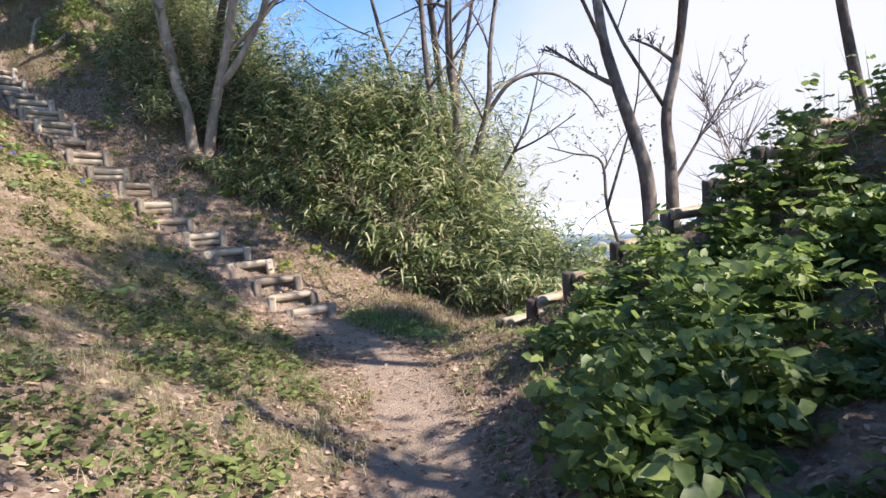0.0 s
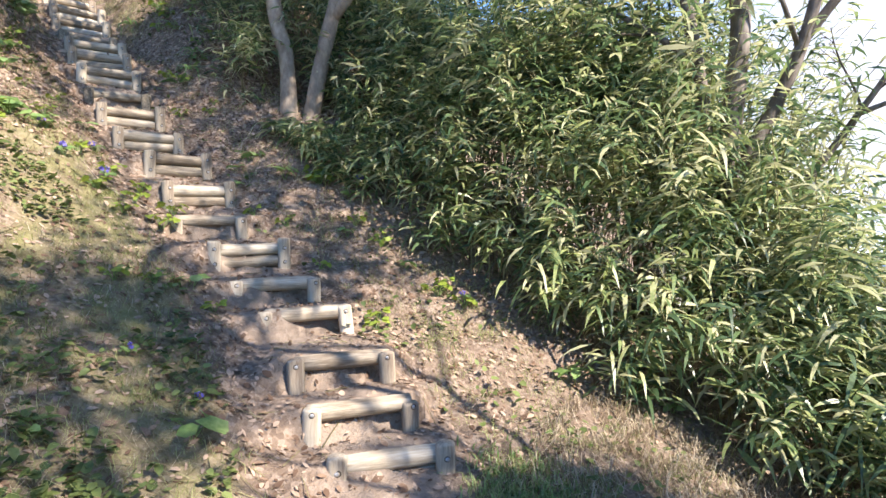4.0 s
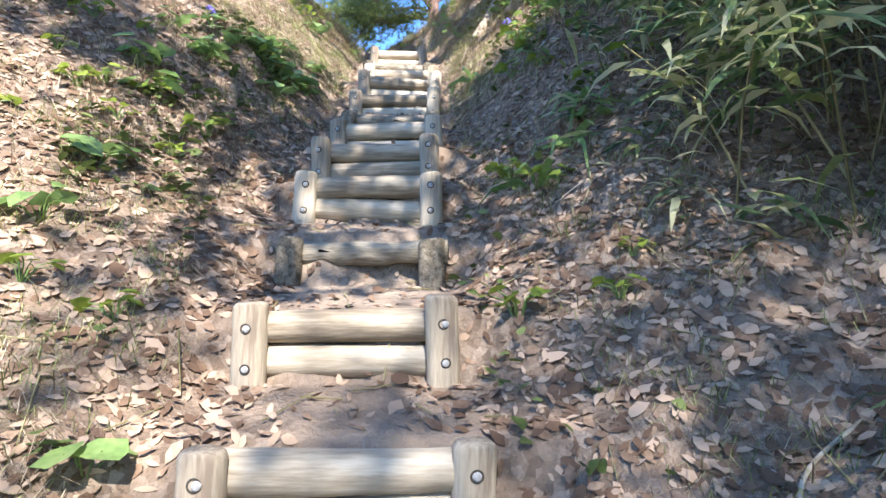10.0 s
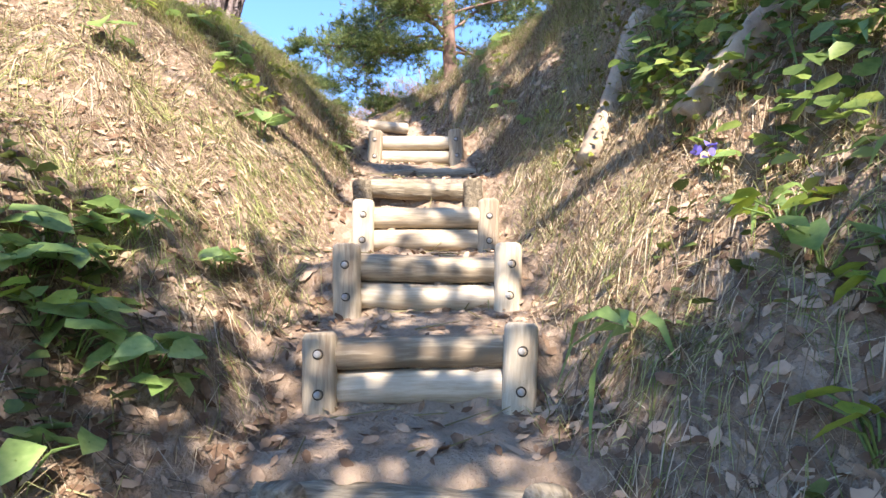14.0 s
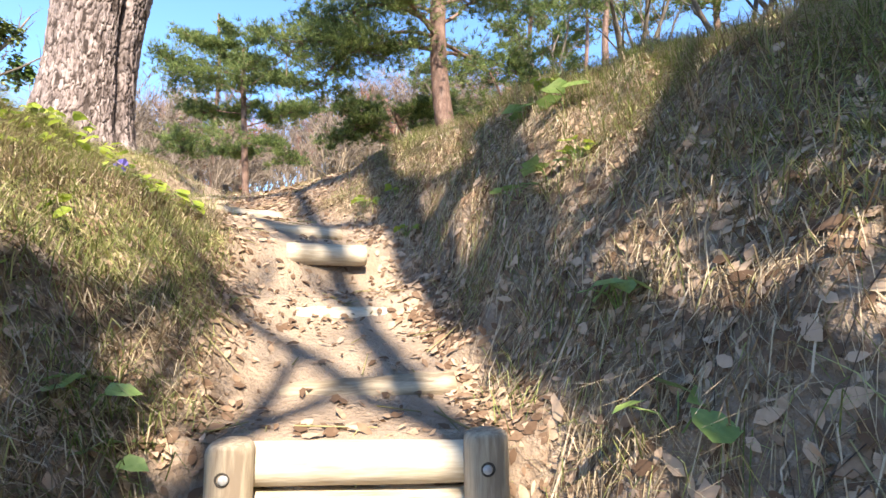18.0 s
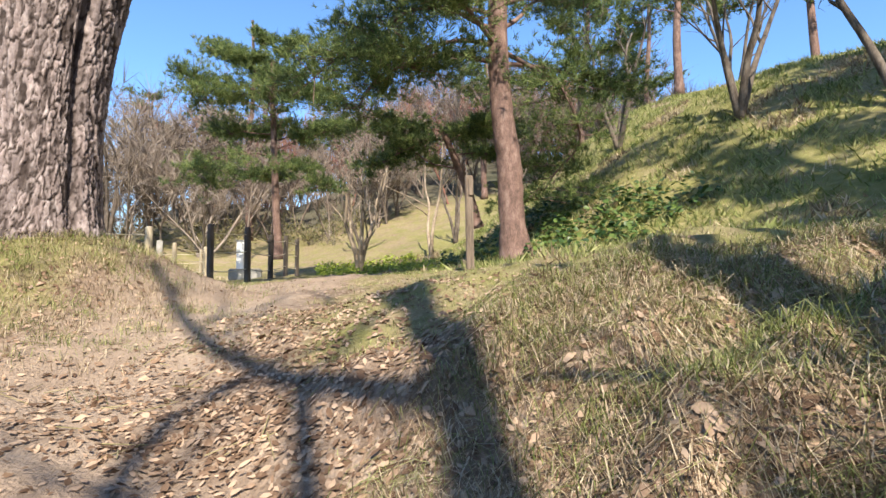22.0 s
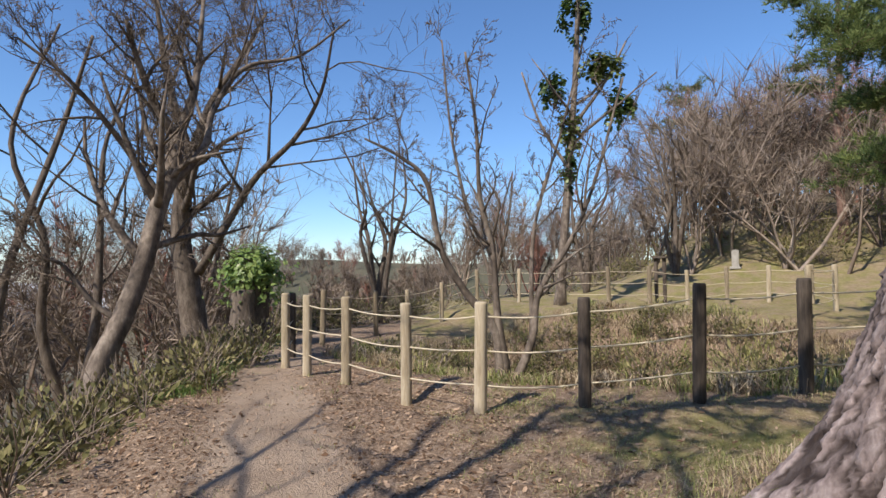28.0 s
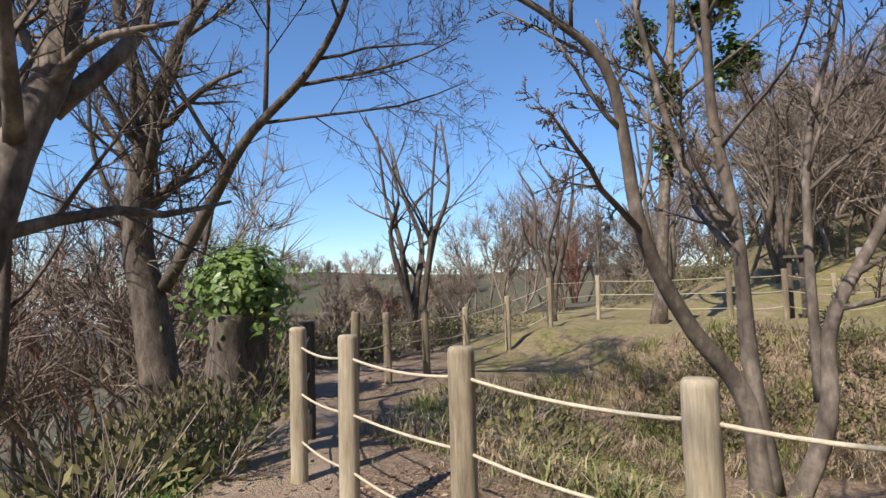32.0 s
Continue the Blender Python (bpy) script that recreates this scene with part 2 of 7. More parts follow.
STRAW = mat("dry_grass", [(0.17, 0.122, 0.075), (0.33, 0.255, 0.16), (0.5, 0.415, 0.29)], 2, island=0.6, leaf=0.2, bump=0)
ROOT = mat("brown_rootlet", [(0.07, 0.05, 0.036), (0.21, 0.155, 0.108), (0.48, 0.385, 0.28)], 2, island=0.85, leaf=0.1, bump=0)
GRASS = mat("short_green_grass", [(0.125, 0.155, 0.044), (0.245, 0.275, 0.09), (0.43, 0.43, 0.19)], 0.8, island=0.6, leaf=0.4, bump=0)
MOSS = mat("moss", [(0.05, 0.07, 0.012), (0.12, 0.14, 0.02), (0.2, 0.21, 0.04)], 12, bump=0.8, fine=90, depth=0.02)
YELLOWLEAF = mat("bright_spring_leaf", [(0.14, 0.19, 0.03), (0.28, 0.35, 0.05), (0.44, 0.5, 0.09)], 3, island=0.4, leaf=0.45, rough=0.5, bump=0)
HERBLOW = mat("low_herb_leaf", [(0.06, 0.085, 0.025), (0.115, 0.15, 0.04), (0.2, 0.235, 0.075)], 3, island=0.5, leaf=0.3, rough=0.6, bump=0)
SIGNWOOD = mat("brown_sign_wood", [(0.07, 0.052, 0.038), (0.15, 0.115, 0.085), (0.24, 0.19, 0.145)], 3, (8, 8, 0.8), bump=0.5, fine=16)
VIOLET = mat("violet_petal", [(0.12, 0.10, 0.42), (0.25, 0.2, 0.6)], 8, leaf=0.3, bump=0)
WHITE = mat("white_board", [(0.62, 0.62, 0.6), (0.78, 0.78, 0.76)], 3, bump=0.1)
STONE = mat("grey_stone", [(0.22, 0.21, 0.19), (0.38, 0.37, 0.34)], 6, bump=0.6)
SHRUB = mat("dull_shrub_leaf", [(0.08, 0.082, 0.036), (0.155, 0.15, 0.06), (0.27, 0.24, 0.115)], 1.5, island=0.6, leaf=0.2, bump=0)
FARTWIG = mat("far_bare_twigs", [(0.10, 0.075, 0.06), (0.19, 0.15, 0.12), (0.30, 0.25, 0.205)], 0.25, island=0.4, bump=0)
REDTWIG = mat("reddish_budding_twigs", [(0.2, 0.09, 0.07), (0.33, 0.17, 0.13)], 0.5, island=0.4, bump=0)
# distance haze is put into the hills' flat colour
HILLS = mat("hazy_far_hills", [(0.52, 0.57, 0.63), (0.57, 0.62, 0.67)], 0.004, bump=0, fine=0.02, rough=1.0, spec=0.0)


def ground_material():
    """Soil, leaf mould and turf, mixed by where each lies; far ground gets painted haze."""
    m = bpy.data.materials.new("ground")
    m.use_nodes = True
    nt = m.node_tree
    N, L = nt.nodes, nt.links
    b = N["Principled BSDF"]
    geo = N.new("ShaderNodeNewGeometry")

    def noise_of(scale, detail=6, rough=0.6):
        n = N.new("ShaderNodeTexNoise")
        n.inputs["Scale"].default_value, n.inputs["Detail"].default_value, n.inputs["Roughness"].default_value = scale, detail, rough
        L.new(geo.outputs["Position"], n.inputs["Vector"])
        return n.outputs["Fac"]

    def ramp_of(fac, *stops):
        r = N.new("ShaderNodeValToRGB")
        while len(r.color_ramp.elements) < len(stops):
            r.color_ramp.elements.new(0.5)
        for e, (at, c) in zip(r.color_ramp.elements, stops):
            e.position, e.color = at, (*c, 1)
        L.new(fac, r.inputs["Fac"])
        return r.outputs["Color"]

    def blend(fac, a, c):
        x = N.new("ShaderNodeMix")
        x.data_type = "RGBA"
        L.new(fac, x.inputs["Factor"])
        L.new(a, x.inputs["A"])
        L.new(c, x.inputs["B"])
        return x.outputs["Result"]

    def masked(name, scale, width=0.35):
        a = N.new("ShaderNodeAttribute")
        a.attribute_name = name
        s = N.new("ShaderNodeMath")
        s.operation = "ADD"
        L.new(a.outputs["Fac"], s.inputs[0])
        L.new(noise_of(scale), s.inputs[1])
        r = N.new("ShaderNodeMapRange")
        r.inputs["From Min"].default_value, r.inputs["From Max"].default_value = 1 - width / 2, 1 + width / 2
        L.new(s.outputs[0], r.inputs["Value"])
        return r.outputs["Result"]

    n_mid, n_fine, vor = noise_of(9), noise_of(60, 4), N.new("ShaderNodeTexVoronoi")
    vor.inputs["Scale"].default_value, vor.inputs["Randomness"].default_value = 34, 1
    L.new(geo.outputs["Position"], vor.inputs["Vector"])
    hue = N.new("ShaderNodeSeparateColor")
    L.new(vor.outputs["Color"], hue.inputs["Color"])
    leaves = ramp_of(hue.outputs["Red"], (0.0, (0.14, 0.095, 0.066)), (0.4, (0.23, 0.163, 0.115)), (0.75, (0.34, 0.252, 0.182)), (1.0, (0.45, 0.355, 0.27)))
    mould = ramp_of(n_mid, (0.3, (0.115, 0.08, 0.055)), (0.7, (0.25, 0.183, 0.128)))
    litter = blend(n_fine, mould, leaves)
    soil = blend(n_fine, ramp_of(n_mid, (0.3, (0.21, 0.152, 0.108)), (0.7, (0.35, 0.265, 0.195))), ramp_of(noise_of(1.3), (0.35, (0.22, 0.165, 0.122)), (0.65, (0.39, 0.315, 0.24))))
    turf = blend(n_fine, ramp_of(n_mid, (0.3, (0.11, 0.105, 0.038)), (0.5, (0.19, 0.18, 0.062)), (0.7, (0.31, 0.255, 0.14))), ramp_of(noise_of(0.8, 8, 0.7), (0.32, (0.13, 0.15, 0.042)), (0.48, (0.22, 0.205, 0.075)), (0.62, (0.32, 0.255, 0.165))))
    wood = ramp_of(noise_of(0.05), (0.35, (0.07, 0.075, 0.05)), (0.65, (0.14, 0.12, 0.085)))
    col = blend(masked("soil", 3.0), litter, soil)
    col = blend(masked("turf", 2.2), col, turf)
    col = blend(masked("far", 0.05), col, wood)
    # distance haze put into the ground colour: blue-grey first, then pale mist
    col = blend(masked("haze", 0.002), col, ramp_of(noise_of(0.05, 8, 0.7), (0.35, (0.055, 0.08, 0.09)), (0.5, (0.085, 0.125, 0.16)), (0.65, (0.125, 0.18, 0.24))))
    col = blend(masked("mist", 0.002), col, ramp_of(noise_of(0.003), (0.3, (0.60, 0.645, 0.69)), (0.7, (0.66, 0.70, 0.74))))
    L.new(col, b.inputs["Base Color"])
    b.inputs["Roughness"].default_value, b.inputs["Specular IOR Level"].default_value = 0.9, 0.2
    h = N.new("ShaderNodeMath")
    h.operation = "ADD"
    L.new(n_fine, h.inputs[0])
    low = N.new("ShaderNodeMath")
    low.operation = "MULTIPLY"
    low.inputs[1].default_value = 0.25
    L.new(vor.outputs["Distance"], low.inputs[0])
    L.new(low.outputs[0], h.inputs[1])
    bp = N.new("ShaderNodeBump")
    bp.inputs["Strength"].default_value, bp.inputs["Distance"].default_value = 0.7, 0.045
    L.new(h.outputs[0], bp.inputs["Height"])
    L.new(bp.outputs["Normal"], b.inputs["Normal"])
    return m


GROUND = ground_material()


def plate_material():
    """Grey weathered plates over dark red-brown furrows, with an orange flaked patch."""
    m = mat("plated_pine_bark", [(0.115, 0.086, 0.078), (0.25, 0.198, 0.185), (0.41, 0.35, 0.33)], 14, (1, 1, 0.45), bump=0.9, fine=60, depth=0.012)
    nt = m.node_tree
    N, L = nt.nodes, nt.links
    b = N["Principled BSDF"]
    src = b.inputs["Base Color"].links[0].from_socket
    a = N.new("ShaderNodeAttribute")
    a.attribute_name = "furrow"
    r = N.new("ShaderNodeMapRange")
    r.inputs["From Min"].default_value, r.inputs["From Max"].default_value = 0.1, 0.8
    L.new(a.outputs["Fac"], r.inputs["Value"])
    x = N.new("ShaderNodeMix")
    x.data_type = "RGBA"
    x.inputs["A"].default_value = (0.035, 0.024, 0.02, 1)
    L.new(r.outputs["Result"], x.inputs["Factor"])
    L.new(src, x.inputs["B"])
    fl = N.new("ShaderNodeAttribute")
    fl.attribute_name = "flake"
    fr = N.new("ShaderNodeMapRange")
    fr.inputs["To Min"].default_value, fr.inputs["To Max"].default_value = 0.62, 1.08
    L.new(fl.outputs["Fac"], fr.inputs["Value"])
    tone = N.new("ShaderNodeVectorMath")
    tone.operation = "SCALE"
    L.new(src, tone.inputs[0])
    L.new(fr.outputs["Result"], tone.inputs["Scale"])
    L.new(tone.outputs["Vector"], x.inputs["B"])
    co = N.new("ShaderNodeTexCoord")
    pt = N.new("ShaderNodeVectorMath")
    pt.operation = "DISTANCE"
    pt.inputs[1].default_value = (0.46, -0.28, 2.55)
    L.new(co.outputs["Object"], pt.inputs[0])
    ns = N.new("ShaderNodeTexNoise")
    ns.inputs["Scale"].default_value = 5
    L.new(co.outputs["Object"], ns.inputs["Vector"])
    ad = N.new("ShaderNodeMath")
    ad.operation = "MULTIPLY_ADD"
    ad.inputs[1].default_value = 0.5
    L.new(ns.outputs["Fac"], ad.inputs[0])
    L.new(pt.outputs["Value"], ad.inputs[2])
    rr = N.new("ShaderNodeMapRange")
    rr.inputs["From Min"].default_value, rr.inputs["From Max"].default_value = 0.60, 0.46
    L.new(ad.outputs[0], rr.inputs["Value"])
    y = N.new("ShaderNodeMix")
    y.data_type = "RGBA"
    y.inputs["B"].default_value = (0.33, 0.185, 0.13, 1)
    L.new(rr.outputs["Result"], y.inputs["Factor"])
    L.new(x.outputs["Result"], y.inputs["A"])
    L.new(y.outputs["Result"], b.inputs["Base Color"])
    return m


PLATES = plate_material()

# ---- the lie of the land ----
# stations along the way walked: x, y, z, half width; slope and height of the bank to the walker's left, then to the right
LOWER = [
    (3.1, -2.5, 0.60, 0.26, 0.42, 6.0, 0.62, 2.4),
    (2.0, 1.8, 0.60, 0.26, 0.40, 6.0, 0.62, 2.2),
    (1.3, 4.1, 0.60, 0.26, 0.36, 6.0, 0.58, 1.7),
    (0.65, 5.85, 0.58, 0.30, 0.30, 6.0, 0.34, 0.7),
    (-0.3, 7.35, 0.56, 0.50, 0.28, 5.0, -0.18, 3.0),
    (-1.3, 8.2, 0.58, 0.50, 0.26, 4.0, -0.12, 2.0),
    (-3.2, 9.03, 1.42, 0.42, 0.25, 3.0, 0.12, 0.6),
    (-4.95, 9.37, 2.40, 0.40, 0.30, 3.0, 0.50, 1.1),
    (-6.80, 9.72, 3.57, 0.40, 0.50, 2.4, 0.60, 1.8),
    (-8.40, 10.2, 4.55, 0.38, 1.10, 2.2, 1.20, 1.6),
]
UPPER = [
    (-9.80, 10.6, 5.40, 0.36, 1.20, 1.7, 1.40, 1.6),
    (-10.6, 10.75, 5.85, 0.34, 1.1, 1.2, 1.70, 1.3),
    (-11.9, 10.85, 6.45, 0.32, 0.70, 0.7, 1.80, 0.9),
    (-12.9, 10.6, 6.76, 0.42, 0.25, 0.4, 1.10, 0.7),
    (-13.6, 9.6, 7.00, 0.90, 0.10, 0.3, 0.14, 1.2),
    (-15.2, 7.2, 7.22, 1.90, -0.35, 5.0, 0.10, 0.5),
    (-17.4, 4.4, 7.23, 1.60, -0.50, 6.0, 0.02, 0.3),
    (-20.2, 0.8, 7.20, 0.85, -0.55, 7.0, 0.0, 0.3),
    (-23.5, -2.6, 7.10, 0.85, -0.55, 8.0, 0.0, 0.3),
    (-30.0, -6.0, 7.00, 1.00, -0.40, 8.0, 0.0, 0.3),
]
knots = np.array(LOWER + UPPER)
run = np.concatenate([[0], np.cumsum(np.hypot(*np.diff(knots[:, :2], axis=0).T))])
LENGTH = run[-1]
line_s = np.arange(0, LENGTH, 0.3)
way_k = np.stack([np.interp(line_s, run, knots[:, c]) for c in range(8)], 1)
for _ in range(3):
    way_k[1:-1] = (way_k[:-2] + 2 * way_k[1:-1] + way_k[2:]) / 4
head = np.gradient(way_k[:, :2], axis=0)
head /= np.linalg.norm(head, axis=1, keepdims=True)

# log steps: x, y, height of the upper bolt, heading of the climb in degrees, kind (2: two logs, 1: one, 0: rotten, 3: worn nearly flush, 4: one bare log)
STEPS = [
    (-1.50, 8.31, 0.76, 139, 2), (-1.83, 8.46, 0.93, 141, 1), (-2.15, 8.66, 1.11, 143, 1), (-2.72, 8.93, 1.31, 146, 1),
    (-3.145, 9.015, 1.485, 147, 1), (-3.606, 9.14, 1.733, 156, 2), (-4.14, 9.15, 1.965, 165, 1), (-4.55, 9.34, 2.245, 168, 2),
    (-4.953, 9.389, 2.555, 171, 2), (-5.528, 9.43, 2.834, 171, 2), (-5.975, 9.51, 3.126, 167, 2), (-6.45, 9.63, 3.42, 158, 0),
]
STEPS_HIGH = [
    (-6.785, 9.71, 3.71, 165, 2), (-7.19, 9.83, 3.985, 159, 2), (-7.547, 9.975, 4.205, 158, 2), (-7.99, 10.09, 4.43, 162, 0),
    (-8.415, 10.205, 4.70, 163, 2), (-8.77, 10.34, 4.985, 167, 2), (-9.285, 10.47, 5.255, 168, 2), (-9.665, 10.54, 5.50, 173, 0),
    (-10.22, 10.70, 5.74, 161, 3), (-10.525, 10.735, 5.995, 165, 2), (-10.97, 10.85, 6.13, 172, 3), (-11.53, 10.89, 6.33, 176, 3),
    (-11.96, 10.84, 6.56, 180, 4), (-12.35, 10.67, 6.75, 186, 3), (-12.78, 10.36, 6.90, 214, 3),
]
steps = np.array(STEPS + STEPS_HIGH)
# second flight, up the spur
SPUR_X, SPUR_Y = 0.984, -0.175
DOWN_STEPS = [(0.98 + 0.31 * u, 7.46 - 0.055 * u, 0.66 + 0.205 * u) for u in (0.0, 1.0, 2.0, 3.1, 4.4, 5.65, 6.65, 7.75, 8.7)]


def soft(x, k=1.0):
    return k * np.logaddexp(0, np.asarray(x) / k)


def ease(a, b, x):
    t = np.clip((np.asarray(x) - a) / (b - a), 0, 1)
    return t * t * (3 - 2 * t)


def waves(x, y, size, seed):
    """Smooth unevenness, about -1 to 1."""
    r = np.random.default_rng(seed)
    out = 0
    for k in range(7):
        a, ph, f = r.uniform(0, 2 * np.pi), r.uniform(0, 2 * np.pi), r.uniform(0.6, 1.9) / size
        out = out + np.sin((x * np.cos(a) + y * np.sin(a)) * f * 2 * np.pi + ph)
    return out / 3.2


def survey(x, y):
    """Height of the ground, distance along the way, and signed distance from it (left positive)."""
    x, y = np.asarray(x, float), np.asarray(y, float)
    total, weight, best, s_at, d_at = 0, 0, np.full(x.shape, 1e9), np.zeros(x.shape), np.zeros(x.shape)
    for s, (px, py, pz, w, ls, lc, rs, rc), (hx, hy) in zip(line_s, way_k, head):
        dx, dy = x - px, y - py
        q = dx * dx + dy * dy
        d = -hy * dx + hx * dy
        over = soft(np.abs(d) - w, 0.12)
        slope, cap = np.where(d > 0, ls, rs), np.where(d > 0, lc, rc)
        z = pz + np.sign(slope) * cap * np.tanh(np.abs(slope) * over / cap)
        z = z + np.where((d < 0) & (rs > 0.9), 0.26 * np.minimum(over, 6), 0)
        k = 1 / (q + 0.06) ** 3
        total, weight = total + k * z, weight + k
        near = q < best
        best, s_at, d_at = np.where(near, q, best), np.where(near, s, s_at), np.where(near, np.sign(d) * np.sqrt(q), d_at)
    return total / weight, s_at, d_at


def land(x, y):
    """Height of the ground at places, with what the ground is made of and its painted haze."""
    x, y = np.atleast_1d(np.asarray(x, float)), np.atleast_1d(np.asarray(y, float))
    z, s, d = survey(x, y)
    # the spur that carries the second flight
    ax, ay = x - 0.98, y - 7.46
    along, across = SPUR_X * ax + SPUR_Y * ay, -SPUR_Y * ax + SPUR_X * ay
    spur = 0.53 + 0.65 * np.clip(along, 0, 4.5) + 0.2 * np.clip(along - 4.5, 0, 6)
    lip = spur - np.where(across > 0, 0.42, 0.85) * soft(np.abs(across) - 0.42, 0.1)
    z = np.where((along > -0.5) & (x > -0.6), np.logaddexp(4 * z, 4 * np.where(along > -0.15, lip, -5)) / 4 - 0.0, z)
    # the ground falls away below the thicket, east and north
    z = z - 0.62 * soft(y - 11.9, 0.5) * ease(-8.5, -5.0, x) - 0.55 * soft(across - 1.6, 0.4) * ease(-1.5, 1.0, x) * 0.6
    # the round mound above the pines, the slope beyond it and the wooded ridge far behind
    rm = np.hypot((x + 24.0) / 1.12, y - 27.0)
    rise = 13.2 - rm
    z = z + 5.4 * (1 - ease(3.0, 13.0, rm)) ** 0.8 + 0.22 * soft(-0.35 * (x + 28.0) + 0.9 * (y - 15.0), 0.8) * ease(-25, -31, x) * ease(60, 40, np.hypot(x + 24, y - 20))
    z = z + 9.0 * np.exp(-(((x + 66) / 24) ** 2 + ((y - 24) / 22) ** 2))
    # mound under the old pine, hollow inside the rope fence, lawn beyond it
    z = z + 0.78 * np.exp(-(((x + 17.3) / 1.45) ** 2 + ((y - 8.45) / 1.35) ** 2) ** 1.4)
    z = z - 1.5 * np.exp(-(((x + 25.6) / 3.4) ** 2 + ((y - 4.2) / 3.9) ** 2) ** 2) 
    lawn = ease(-27.0, -29.5, x) * ease(-4.0, -1.0, y) * (1 - ease(8.0, 12.0, y)) * ease(-62, -52, x)
    z = z * (1 - lawn) + lawn * (7.74 + 0.32 * soft(-x - 34.6, 0.5) * ease(-3.0, 4.0, y))
    r = np.hypot(x + 12, y - 7)
    z = z - 0.30 * soft(r - 42, 4) * ease(60, -60, -x * 0.4 + r * 0.0) - np.minimum(0.06 * soft(r - 60, 8), 45)
    z = np.maximum(z, -70 + 0 * z) + 0.05 * waves(x, y, 2.3, 3) * ease(0.4, 1.2, np.abs(d)) + 0.022 * waves(x, y, 0.55, 4) * ease(0.2, 0.7, np.abs(d))
    lumpy = ease(run[8], run[9], s) * (1 - ease(run[12], run[14], s)) * ease(0.55, 0.95, np.abs(d)) * (1 - ease(2.8, 4.0, np.abs(d)))
    z = z + lumpy * (0.07 * waves(x, y, 0.75, 14) + 0.035 * waves(x, y, 0.3, 26))
    z = z + 0.2 * np.exp(-(((x + 11.7) / 0.75) ** 2 + ((y - 9.2) / 0.55) ** 2))
    # the low wooded ridge that closes the view beyond the path
    turn = np.arctan2(y - 7, x + 12)
    ridge = np.where((turn < -2.05) | (turn > 2.7), 12.0 + 1.3 * waves(x, y, 70, 6) - 0.004 * (r - 140) ** 2, -90)
    z = np.maximum(z, np.where(r > 70, ridge, -90))
    # treads of the climb: level behind each log, dropping to the foot of the one above
    first, last = steps[0], steps[-1]
    gap = np.full(x.shape, 1e9)
    tread = np.zeros(x.shape)
    side = np.full(x.shape, 9.0)
    for a, b in zip(steps[:-1], steps[1:]):
        ux, uy = b[0] - a[0], b[1] - a[1]
        n2 = ux * ux + uy * uy
        t = ((x - a[0]) * ux + (y - a[1]) * uy) / n2
        off = np.abs((x - a[0]) * -uy + (y - a[1]) * ux) / math.sqrt(n2)
        inside = (t >= 0.06) & (t < 1.06)
        low, high = a[2] + (0.005 if a[4] == 3 else 0.035), b[2] - (0.07 if b[4] == 3 else 0.165)
        tread = np.where(inside & (off < side), low + (high - low) * np.clip(t * 1.1 - 0.1, 0, 1), tread)
        side = np.where(inside & (off < side), off, side)
    near = 1 - ease(0.33, 0.60, side)
    z = z * (1 - near) + tread * near
    turf = ease(0.5, 2.0, s - run[13]) * ease(1.6, 2.6, np.abs(d - 0.0)) * 0.55 + ease(-1.5, 1.0, rise) * 0.8
    hollow = np.exp(-(((x + 24.6) / 4.4) ** 2 + ((y - 4.2) / 4.2) ** 2) ** 2)
    turf = np.maximum(turf * (1 - hollow), ease(-27, -29.5, x) * 0.42)
    tan_ = 0.5 * ease(-27, -29.5, x) * ease(13, 10, y)
    turf = np.maximum(turf, 0.62 * ease(run[10], run[12], s) * (1 - ease(run[13], run[15], s)) * ease(0.9, 1.6, np.abs(d)))
    soil = np.where(s < run[5], 1.0 - ease(0.10, 0.46, np.abs(d)), 0.6 * (1 - ease(0.2, 0.6, np.abs(d)))) + 0.5 * ease(run[11], run[13], s) * (1 - ease(0.35, 1.0, np.abs(d)))
    turf = np.maximum(turf, 0.55 * np.exp(-(((x + 16.9) / 1.7) ** 2 + ((y - 8.5) / 1.6) ** 2) ** 2))
    turf = np.maximum(turf, 0.5 * ease(run[3], run[4], s) * (1 - ease(run[7], run[8], s)) * ease(0.45, 0.8, d) * (1 - ease(1.8, 2.6, d)))
    turf = np.maximum(turf, 0.62 * np.exp(-(((x + 8.75) / 0.75) ** 2 + ((y - 11.25) / 0.4) ** 2)))
    soil = np.maximum(soil, 0.36 * ease(run[8], run[9], s) * (1 - ease(run[12], run[13], s)) * (1 - ease(1.6, 2.4, np.abs(d))))
    # the trodden way that goes on between the mound and the fence
    bx, by = x + 14.6, y - 9.7
    on = np.clip((bx * -11.0 + by * 2.7) / (11.0**2 + 2.7**2), 0, 1)
    bare = 1 - ease(0.35, 1.25, np.hypot(bx + 11.0 * on, by - 2.7 * on))
    soil, turf = np.maximum(np.maximum(soil, tan_), 0.7 * bare), turf * (1 - 0.9 * bare)
    far = ease(26, 40, r)
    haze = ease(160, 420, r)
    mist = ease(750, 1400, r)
    return z, np.clip(soil, 0, 1), np.clip(turf, 0, 1), far, haze, mist, s, d


def spread(a, b, step):
    return np.arange(a, b, step)


xs = np.concatenate([-np.geomspace(34, 4000, 46)[::-1], spread(-33.8, -20, 0.3), spread(-20, -13, 0.14), spread(-13, -1, 0.06), spread(-1, 5, 0.12), np.geomspace(5.2, 4000, 46)])
ys = np.concatenate([-np.geomspace(6, 4000, 44)[::-1], spread(-5.8, 0, 0.25), spread(0, 7.6, 0.13), spread(7.6, 12.2, 0.075), spread(12.2, 18, 0.16), spread(18, 34, 0.5), np.geomspace(34.4, 4000, 40)])
gx, gy = np.meshgrid(xs, ys, indexing="ij")
